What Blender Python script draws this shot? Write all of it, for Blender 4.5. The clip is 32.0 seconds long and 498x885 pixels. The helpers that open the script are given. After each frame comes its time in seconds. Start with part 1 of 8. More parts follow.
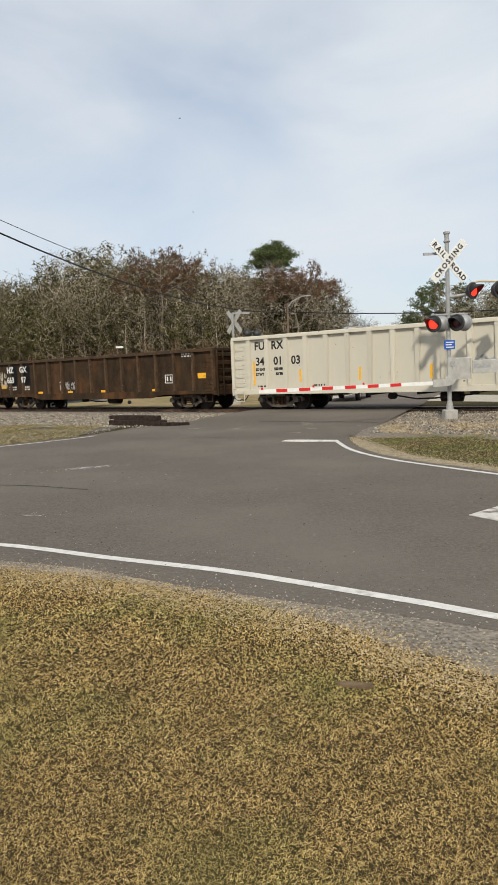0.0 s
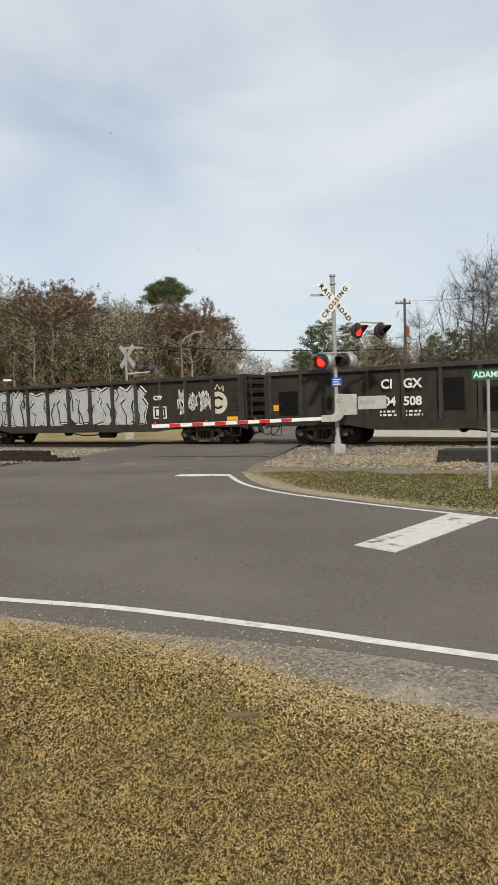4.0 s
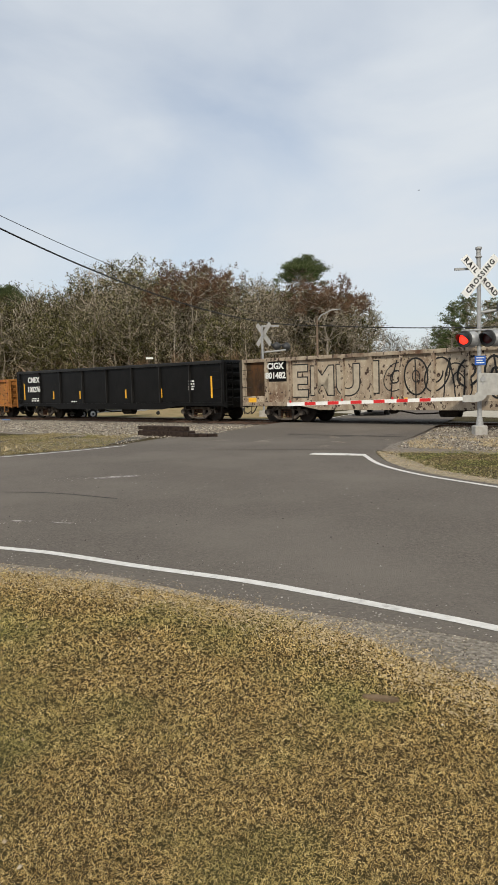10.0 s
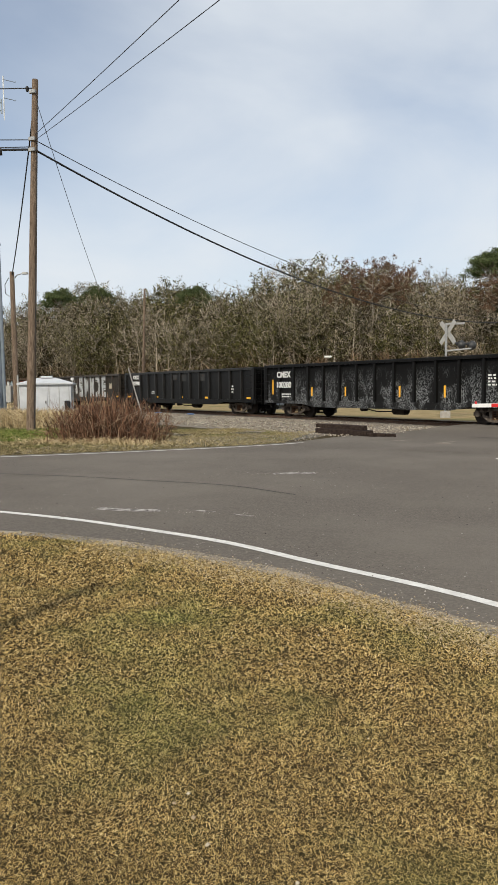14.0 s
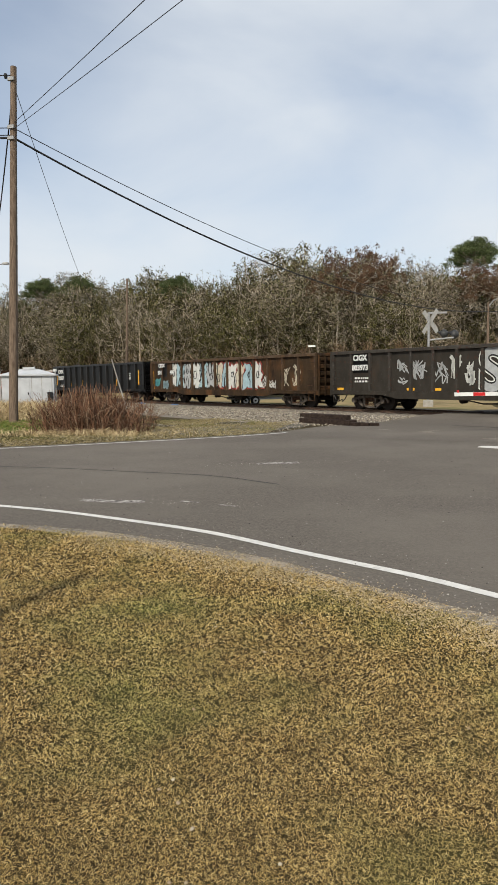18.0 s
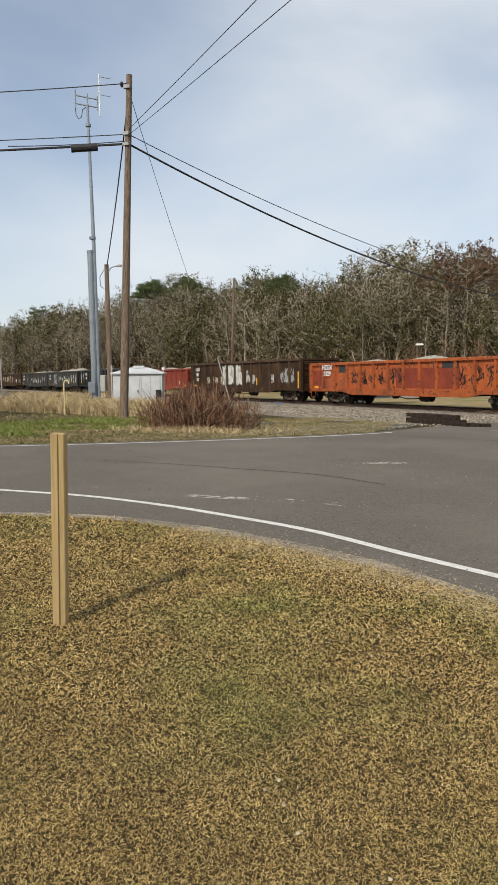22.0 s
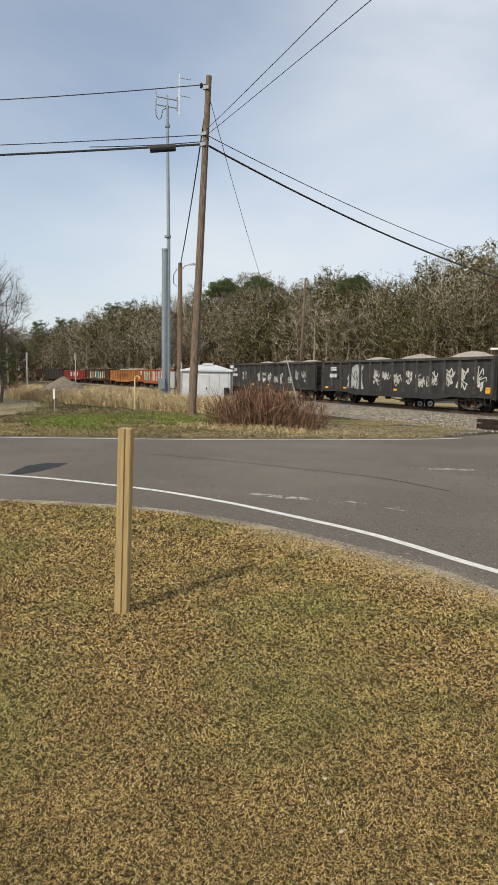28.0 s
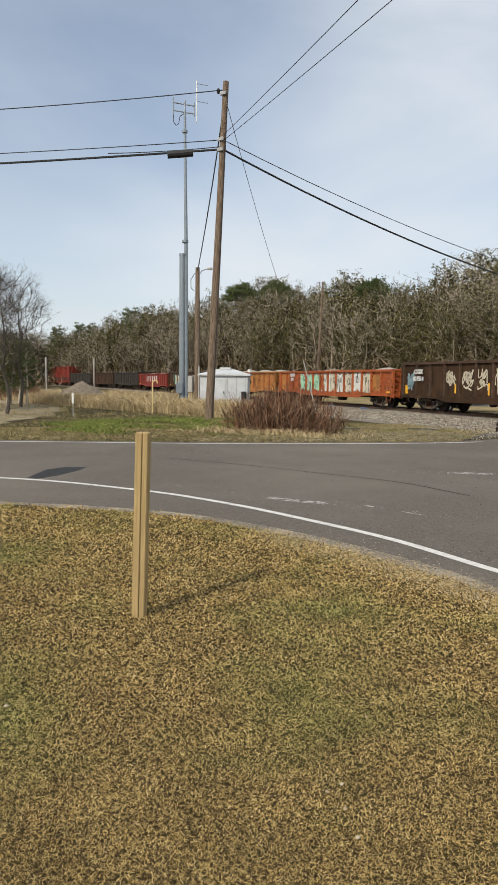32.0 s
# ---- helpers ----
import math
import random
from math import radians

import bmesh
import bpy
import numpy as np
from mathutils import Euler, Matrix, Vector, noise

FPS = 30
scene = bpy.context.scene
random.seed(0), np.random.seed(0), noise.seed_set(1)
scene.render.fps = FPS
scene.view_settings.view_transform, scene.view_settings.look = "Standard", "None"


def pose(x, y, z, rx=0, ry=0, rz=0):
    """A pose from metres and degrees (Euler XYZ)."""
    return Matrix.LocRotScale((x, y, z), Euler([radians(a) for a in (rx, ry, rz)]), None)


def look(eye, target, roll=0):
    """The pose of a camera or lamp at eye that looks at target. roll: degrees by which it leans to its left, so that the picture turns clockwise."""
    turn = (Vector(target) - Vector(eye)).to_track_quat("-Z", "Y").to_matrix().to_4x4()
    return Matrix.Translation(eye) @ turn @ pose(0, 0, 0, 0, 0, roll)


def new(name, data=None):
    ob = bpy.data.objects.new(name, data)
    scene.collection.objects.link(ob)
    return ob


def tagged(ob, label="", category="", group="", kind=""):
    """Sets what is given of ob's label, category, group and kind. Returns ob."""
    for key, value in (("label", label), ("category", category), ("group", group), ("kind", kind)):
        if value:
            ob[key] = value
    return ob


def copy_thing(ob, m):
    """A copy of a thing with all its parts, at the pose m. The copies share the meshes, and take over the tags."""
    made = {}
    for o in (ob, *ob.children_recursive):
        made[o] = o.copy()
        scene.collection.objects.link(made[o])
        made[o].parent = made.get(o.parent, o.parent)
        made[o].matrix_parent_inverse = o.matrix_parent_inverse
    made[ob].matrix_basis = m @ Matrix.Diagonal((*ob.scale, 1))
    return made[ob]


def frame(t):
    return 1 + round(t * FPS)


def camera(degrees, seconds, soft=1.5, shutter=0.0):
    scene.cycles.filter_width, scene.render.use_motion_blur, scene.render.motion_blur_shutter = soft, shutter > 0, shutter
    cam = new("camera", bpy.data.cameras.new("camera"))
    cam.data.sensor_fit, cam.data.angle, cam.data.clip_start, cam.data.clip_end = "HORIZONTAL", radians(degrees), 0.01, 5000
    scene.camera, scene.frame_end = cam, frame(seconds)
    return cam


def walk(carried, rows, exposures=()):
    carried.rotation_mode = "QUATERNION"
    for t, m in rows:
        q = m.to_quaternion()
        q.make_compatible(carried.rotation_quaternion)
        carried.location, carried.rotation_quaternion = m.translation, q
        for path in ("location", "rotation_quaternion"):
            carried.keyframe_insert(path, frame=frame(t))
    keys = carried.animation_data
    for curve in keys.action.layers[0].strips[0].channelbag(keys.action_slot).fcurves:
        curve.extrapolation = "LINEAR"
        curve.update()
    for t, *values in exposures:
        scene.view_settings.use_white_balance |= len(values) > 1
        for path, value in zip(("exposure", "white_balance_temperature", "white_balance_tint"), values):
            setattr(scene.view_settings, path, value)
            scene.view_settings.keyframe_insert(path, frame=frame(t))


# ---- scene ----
cam = camera(39.15, 32.0, soft=0.6)
EYE = 1.75
# seconds, eye x y z about the standing point, yaw, pitch, roll
ROWS = [
    (0.0, 0.059, 0.058, 0.004, 0.19, -5.71, -2.31),
    (0.5, 0.088, 0.048, 0.007, -3.54, -6.25, -2.37),
    (1.0, 0.103, 0.033, 0.009, -5.75, -6.38, -2.31),
    (1.5, 0.110, 0.030, 0.008, -6.48, -6.58, -2.27),
    (2.0, 0.103, 0.015, 0.013, -6.47, -6.54, -2.17),
    (2.5, 0.108, 0.017, 0.014, -6.67, -6.70, -2.30),
    (3.0, 0.116, 0.010, 0.010, -6.60, -4.77, -2.80),
    (3.5, 0.100, -0.010, 0.007, -7.42, -3.71, -1.99),
    (4.0, 0.099, -0.025, 0.003, -8.53, -3.18, -1.92),
    (4.5, 0.106, -0.029, 0.005, -8.77, -2.86, -2.28),
    (6.5, 0.101, -0.029, 0.004, -9.85, -3.47, -2.09),
    (7.0, 0.108, -0.019, -0.001, -9.76, -2.87, -2.21),
    (7.5, 0.105, -0.025, 0.006, -9.78, -3.22, -1.83),
    (8.0, 0.113, -0.039, 0.009, -8.74, -3.25, -2.32),
    (8.5, 0.106, -0.034, 0.018, -6.35, -3.94, -2.42),
    (9.0, 0.080, -0.023, 0.014, -2.32, -4.30, -2.35),
    (9.5, 0.046, -0.014, 0.015, 0.61, -4.73, -1.60),
    (10.0, 0.042, -0.005, 0.008, 2.37, -4.63, -1.48),
    (10.5, 0.029, 0.011, 0.011, 4.69, -5.56, -1.47),
    (11.0, 0.016, 0.011, 0.006, 6.43, -5.35, -1.21),
    (11.5, 0.003, -0.005, 0.010, 8.77, -4.41, -1.63),
    (12.0, -0.010, -0.011, 0.009, 11.70, -4.54, -1.70),
    (12.5, -0.019, -0.002, 0.006, 14.17, -4.53, -1.20),
    (13.0, -0.033, 0.016, 0.002, 15.65, -4.40, -1.01),
    (13.5, -0.044, 0.023, 0.001, 16.41, -4.40, -0.68),
    (14.0, -0.047, 0.009, 0.006, 16.62, -4.51, -0.56),
    (14.5, -0.052, 0.004, 0.006, 16.79, -4.66, -0.69),
    (16.5, -0.033, -0.004, 0.013, 15.93, -5.58, -0.81),
    (17.0, -0.029, -0.010, 0.013, 15.76, -5.75, -0.89),
    (17.5, -0.027, -0.012, 0.017, 15.53, -5.39, -1.02),
    (18.0, -0.023, -0.018, 0.013, 15.37, -5.34, -0.90),
    (18.5, -0.032, -0.023, 0.014, 15.16, -5.31, -0.82),
    (19.0, -0.025, -0.022, 0.014, 15.24, -5.67, -1.20),
    (19.5, -0.029, -0.002, 0.011, 15.49, -5.40, -1.29),
    (20.0, -0.030, 0.006, 0.008, 16.01, -5.06, -1.39),
    (20.5, -0.039, 0.013, 0.004, 17.11, -4.80, -1.29),
    (21.0, -0.042, 0.008, 0.006, 18.02, -5.17, -0.86),
    (21.5, -0.060, 0.025, -0.007, 20.07, -5.12, -1.08),
    (22.0, -0.081, 0.029, -0.005, 23.79, -5.31, -0.73),
    (22.5, -0.096, 0.034, -0.011, 26.20, -4.94, -0.27),
    (23.0, -0.097, 0.025, -0.009, 27.39, -5.16, 0.31),
    (23.5, -0.103, 0.035, -0.014, 27.98, -4.95, 0.16),
    (24.0, -0.095, 0.022, -0.013, 28.07, -4.95, 0.01),
    (24.5, -0.095, 0.022, -0.015, 28.20, -4.82, 0.19),
    (25.0, -0.105, 0.035, -0.013, 28.23, -5.32, 0.48),
    (25.5, -0.098, 0.016, -0.013, 28.86, -5.21, 1.06),
    (27.5, -0.030, -0.007, 0.006, 29.08, -5.54, 0.82),
    (28.0, -0.028, -0.010, 0.007, 29.22, -5.37, 0.84),
    (28.5, -0.023, -0.019, 0.015, 29.24, -5.75, 0.77),
    (29.0, -0.024, -0.015, 0.013, 29.43, -5.91, 0.89),
    (29.5, -0.027, -0.013, 0.012, 29.41, -5.75, 0.92),
    (30.0, -0.022, -0.013, 0.010, 29.59, -5.41, 0.75),
    (30.5, -0.020, -0.013, 0.007, 29.50, -5.15, 0.52),
    (31.0, -0.017, -0.018, 0.012, 29.75, -5.36, 0.28),
    (31.5, -0.022, -0.015, 0.007, 30.34, -5.11, 0.58),
    (32.0, -0.018, -0.014, 0.010, 30.66, -5.07, 0.65),
]


def view(x, y, z, yaw, pitch, roll):
    eye = Vector((x, y, z + EYE))
    a, b = radians(yaw), radians(pitch)
    return look(eye, eye + Vector((-math.sin(a) * math.cos(b), math.cos(a) * math.cos(b), math.sin(b))), roll)


walk(cam, [(t, view(*row)) for t, *row in ROWS], [(0.0, -0.04), (4.0, -0.07), (7.0, -0.12), (9.0, -0.14), (10.5, -0.07), (12.5, 0.0), (32.0, 0.0)])

# ---- light ----
SUN_AZ, SUN_EL = 186.0, 40.0      # degrees clockwise from +y, and above the horizon
world = bpy.data.worlds.new("world")
scene.world = world
world.use_nodes = True
wt = world.node_tree
wt.nodes.clear()
w_out = wt.nodes.new("ShaderNodeOutputWorld")
w_bg = wt.nodes.new("ShaderNodeBackground")
w_sky = wt.nodes.new("ShaderNodeTexSky")
w_sky.sky_type = 'NISHITA'
w_sky.sun_disc = False
w_sky.sun_elevation = radians(SUN_EL)
w_sky.sun_rotation = radians(SUN_AZ)
w_sky.air_density, w_sky.dust_density, w_sky.ozone_density = 1.0, 1.5, 1.0
w_co = wt.nodes.new("ShaderNodeTexCoord")
w_map = wt.nodes.new("ShaderNodeMapping")
w_map.inputs["Scale"].default_value = (1.0, 1.0, 2.6)
w_map.inputs["Rotation"].default_value = (0.0, radians(14), radians(35))
w_n = wt.nodes.new("ShaderNodeTexNoise")
w_n.inputs["Scale"].default_value = 2.1
w_n.inputs["Detail"].default_value = 7.0
w_n.inputs["Roughness"].default_value = 0.48
w_n.inputs["Distortion"].default_value = 0.35
w_ramp = wt.nodes.new("ShaderNodeValToRGB")
w_ramp.color_ramp.elements[0].position = 0.30
w_ramp.color_ramp.elements[0].color = (0.45, 0.45, 0.45, 1)
w_ramp.color_ramp.elements[1].position = 0.66
w_ramp.color_ramp.elements[1].color = (1.0, 1.0, 1.0, 1)
w_mul = wt.nodes.new("ShaderNodeMixRGB")
w_mul.blend_type = 'MULTIPLY'
w_mul.inputs["Fac"].default_value = 1.0
w_mul.inputs["Color2"].default_value = (0.135, 0.135, 0.135, 1)
w_mix = wt.nodes.new("ShaderNodeMixRGB")
w_mix.inputs["Color2"].default_value = (0.77, 0.82, 0.87, 1)
wt.links.new(w_co.outputs["Generated"], w_map.inputs["Vector"])
wt.links.new(w_map.outputs["Vector"], w_n.inputs["Vector"])
wt.links.new(w_n.outputs["Fac"], w_ramp.inputs["Fac"])
wt.links.new(w_sky.outputs["Color"], w_mul.inputs["Color1"])
wt.links.new(w_mul.outputs["Color"], w_mix.inputs["Color1"])
w_dot = wt.nodes.new("ShaderNodeVectorMath")
w_dot.operation = 'DOT_PRODUCT'
w_dot.inputs[1].default_value = (-math.sin(radians(52)) * math.cos(radians(30)), math.cos(radians(52)) * math.cos(radians(30)), math.sin(radians(30)))
w_open = wt.nodes.new("ShaderNodeMapRange")
w_open.interpolation_type = 'SMOOTHSTEP'
w_open.inputs["From Min"].default_value, w_open.inputs["From Max"].default_value = 0.86, 1.0
w_open.inputs["To Min"].default_value, w_open.inputs["To Max"].default_value = 1.0, 0.45
w_fac = wt.nodes.new("ShaderNodeMath")
w_fac.operation = 'MULTIPLY'
wt.links.new(w_co.outputs["Generated"], w_dot.inputs[0])
wt.links.new(w_dot.outputs["Value"], w_open.inputs["Value"])
wt.links.new(w_ramp.outputs["Color"], w_fac.inputs[0])
wt.links.new(w_open.outputs["Result"], w_fac.inputs[1])
wt.links.new(w_fac.outputs["Value"], w_mix.inputs["Fac"])
wt.links.new(w_mix.outputs["Color"], w_bg.inputs["Color"])
wt.links.new(w_bg.outputs["Background"], w_out.inputs["Surface"])
w_bg.inputs["Strength"].default_value = 1.0

sun_data = bpy.data.lights.new("sun", 'SUN')
sun_data.energy = 3.25
sun_data.angle = radians(2.0)
sun_data.color = (1.0, 0.93, 0.79)
sun = new("sun", sun_data)
_a, _e = radians(SUN_AZ), radians(SUN_EL)
sun.matrix_world = look((math.sin(_a) * 40, math.cos(_a) * 40, 60), (math.sin(_a) * 40 - math.sin(_a) * math.cos(_e), math.cos(_a) * 40 - math.cos(_a) * math.cos(_e), 60 - math.sin(_e)))

# ---- materials ----
MATS = {}


def material(name, base, second=None, scale=3.0, rough=0.8, metal=0.0, bump=0.0, bump_scale=60.0, third=None, third_scale=0.6,
             lo=0.35, hi=0.65, tlo=0.5, thi=0.7, space="Object", rand=0.0, stretch=(1, 1, 1)):
    """A procedural surface: base and second colours mixed by fine noise, third by a broad one, with bump."""
    if name in MATS:
        return MATS[name]
    m = bpy.data.materials.new(name)
    m.use_nodes = True
    nt = m.node_tree
    bsdf = nt.nodes["Principled BSDF"]
    bsdf.inputs["Roughness"].default_value = rough
    bsdf.inputs["Metallic"].default_value = metal
    bsdf.inputs["Specular IOR Level"].default_value = 0.15 if rough >= 0.75 else 0.35
    co = nt.nodes.new("ShaderNodeTexCoord")
    mp = nt.nodes.new("ShaderNodeMapping")
    mp.inputs["Scale"].default_value = stretch
    nt.links.new(co.outputs[space], mp.inputs["Vector"])
    vec = mp.outputs["Vector"]
    if space == "Object" and rand:
        info = nt.nodes.new("ShaderNodeObjectInfo")
        vm = nt.nodes.new("ShaderNodeVectorMath")
        vm.operation = 'ADD'
        sc = nt.nodes.new("ShaderNodeMath")
        sc.operation = 'MULTIPLY'
        sc.inputs[1].default_value = 50.0
        nt.links.new(info.outputs["Random"], sc.inputs[0])
        nt.links.new(vec, vm.inputs[0])
        nt.links.new(sc.outputs[0], vm.inputs[1])
        vec = vm.outputs[0]

    def noise_mix(c1, colour2, sc_, lo_, hi_, detail=6.0):
        n = nt.nodes.new("ShaderNodeTexNoise")
        n.inputs["Scale"].default_value = sc_
        n.inputs["Detail"].default_value = detail
        n.inputs["Roughness"].default_value = 0.6
        nt.links.new(vec, n.inputs["Vector"])
        r = nt.nodes.new("ShaderNodeMapRange")
        r.inputs["From Min"].default_value = lo_
        r.inputs["From Max"].default_value = hi_
        nt.links.new(n.outputs["Fac"], r.inputs["Value"])
        mx = nt.nodes.new("ShaderNodeMixRGB")
        mx.inputs["Color2"].default_value = (*colour2, 1)
        nt.links.new(r.outputs["Result"], mx.inputs["Fac"])
        if isinstance(c1, tuple):
            mx.inputs["Color1"].default_value = (*c1, 1)
        else:
            nt.links.new(c1, mx.inputs["Color1"])
        return mx.outputs["Color"]

    col = base
    if second:
        col = noise_mix(col, second, scale, lo, hi)
    if third:
        col = noise_mix(col, third, third_scale, tlo, thi, 8.0)
    if rand:
        info2 = nt.nodes.new("ShaderNodeObjectInfo")
        rr = nt.nodes.new("ShaderNodeMapRange")
        rr.inputs["To Min"].default_value = 1 - rand
        rr.inputs["To Max"].default_value = 1 + rand
        nt.links.new(info2.outputs["Random"], rr.inputs["Value"])
        hs = nt.nodes.new("ShaderNodeHueSaturation")
        nt.links.new(rr.outputs["Result"], hs.inputs["Value"])
        if isinstance(col, tuple):
            hs.inputs["Color"].default_value = (*col, 1)
        else:
            nt.links.new(col, hs.inputs["Color"])
        col = hs.outputs["Color"]
    if isinstance(col, tuple):
        bsdf.inputs["Base Color"].default_value = (*col, 1)
    else:
        nt.links.new(col, bsdf.inputs["Base Color"])
    if bump:
        bn = nt.nodes.new("ShaderNodeTexNoise")
        bn.inputs["Scale"].default_value = bump_scale
        bn.inputs["Detail"].default_value = 4.0
        nt.links.new(vec, bn.inputs["Vector"])
        b = nt.nodes.new("ShaderNodeBump")
        b.inputs["Strength"].default_value = bump
        b.inputs["Distance"].default_value = 0.02
        nt.links.new(bn.outputs["Fac"], b.inputs["Height"])
        nt.links.new(b.outputs["Normal"], bsdf.inputs["Normal"])
    MATS[name] = m
    return m


def island_material(name, colours, rough=0.9):
    """Colour picked piece by piece."""
    m = bpy.data.materials.new(name)
    m.use_nodes = True
    nt = m.node_tree
    bsdf = nt.nodes["Principled BSDF"]
    bsdf.inputs["Roughness"].default_value = rough
    bsdf.inputs["Specular IOR Level"].default_value = 0.12
    g = nt.nodes.new("ShaderNodeNewGeometry")
    r = nt.nodes.new("ShaderNodeValToRGB")
    while len(r.color_ramp.elements) < len(colours):
        r.color_ramp.elements.new(0.5)
    for i, c in enumerate(colours):
        r.color_ramp.elements[i].position = i / max(1, len(colours) - 1)
        r.color_ramp.elements[i].color = (*c, 1)
    nt.links.new(g.outputs["Random Per Island"], r.inputs["Fac"])
    nt.links.new(r.outputs["Color"], bsdf.inputs["Base Color"])
    return m


def glow_material(name, colour, strength):
    m = bpy.data.materials.new(name)
    m.use_nodes = True
    b = m.node_tree.nodes["Principled BSDF"]
    b.inputs["Base Color"].default_value = (*colour, 1)
    b.inputs["Emission Color"].default_value = (*colour, 1)
    b.inputs["Emission Strength"].default_value = strength
    b.inputs["Roughness"].default_value = 0.3
    return m


M_ASPHALT = material("asphalt", (0.107, 0.092, 0.077), (0.182, 0.158, 0.134), 38.0, 0.88, bump=0.6, bump_scale=90, third=(0.172, 0.151, 0.127), third_scale=0.22, tlo=0.44, thi=0.68, lo=0.40, hi=0.72)
M_LINE = material("road_paint", (0.70, 0.68, 0.64), (0.54, 0.52, 0.48), 9.0, 0.7, bump=0.1, bump_scale=90, third=(0.30, 0.29, 0.27), third_scale=5.0, tlo=0.58, thi=0.72)
M_STEEL = material("galvanised_steel", (0.38, 0.38, 0.375), (0.28, 0.28, 0.275), 12.0, 0.55, 0.2, bump=0.05)
M_WHITE = material("white_paint", (0.76, 0.76, 0.74), (0.66, 0.66, 0.63), 5.0, 0.5, bump=0.04)
M_BLACK = material("black_paint", (0.012, 0.012, 0.013), (0.022, 0.021, 0.021), 6.0, 0.5)
M_RED = material("red_sheeting", (0.60, 0.02, 0.02), (0.5, 0.02, 0.02), 8.0, 0.4)
M_YELLOW = material("yellow_sheeting", (0.85, 0.45, 0.03), (0.75, 0.38, 0.03), 8.0, 0.5)
M_CONCRETE = material("concrete", (0.42, 0.40, 0.37), (0.33, 0.31, 0.28), 6.0, 0.9, bump=0.3, bump_scale=50)
M_RUST = material("rusty_steel", (0.060, 0.033, 0.022), (0.11, 0.058, 0.034), 14.0, 0.85, 0.1, bump=0.2)
M_RAILTOP = material("worn_rail_steel", (0.45, 0.43, 0.41), (0.30, 0.26, 0.23), 8.0, 0.35, 0.9)
M_TIE = material("creosoted_timber", (0.018, 0.012, 0.010), (0.046, 0.032, 0.025), 10.0, 0.95, bump=0.4, bump_scale=40, rand=0.2)
M_FRAME = material("dusty_cast_steel", (0.16, 0.135, 0.11), (0.055, 0.043, 0.035), 5.0, 0.85, 0.0, bump=0.3, bump_scale=25)
M_TRUCK = material("grimy_cast_steel", (0.022, 0.019, 0.017), (0.045, 0.037, 0.031), 5.0, 0.8, 0.2, bump=0.2, bump_scale=25)
M_WHEEL = material("wheel_steel", (0.020, 0.016, 0.014), (0.040, 0.030, 0.024), 6.0, 0.65, 0.4)
M_POLE = material("weathered_pole_timber", (0.27, 0.20, 0.145), (0.075, 0.052, 0.037), 4.0, 0.95, bump=0.5, bump_scale=12, stretch=(14, 14, 0.6))
M_POST = material("treated_pine", (0.45, 0.325, 0.155), (0.33, 0.235, 0.11), 3.0, 0.85, bump=0.25, bump_scale=14, stretch=(16, 16, 0.9))
M_CABLE = material("black_cable", (0.02, 0.02, 0.022), (0.03, 0.03, 0.03), 5.0, 0.6)
M_GREEN_SIGN = material("green_sign_sheeting", (0.0, 0.13, 0.06), (0.0, 0.11, 0.055), 8.0, 0.4)
M_BLUE_SIGN = material("blue_sign_sheeting", (0.02, 0.10, 0.42), (0.02, 0.09, 0.36), 8.0, 0.4)
M_GREY_METAL = material("grey_painted_metal", (0.44, 0.43, 0.40), (0.34, 0.33, 0.305), 5.0, 0.5, 0.1)
M_LAMP_ON = glow_material("lit_red_lens", (0.9, 0.03, 0.015), 2.2)
M_LAMP_OFF = material("dark_red_lens", (0.07, 0.010, 0.010), (0.05, 0.01, 0.01), 6.0, 0.2)

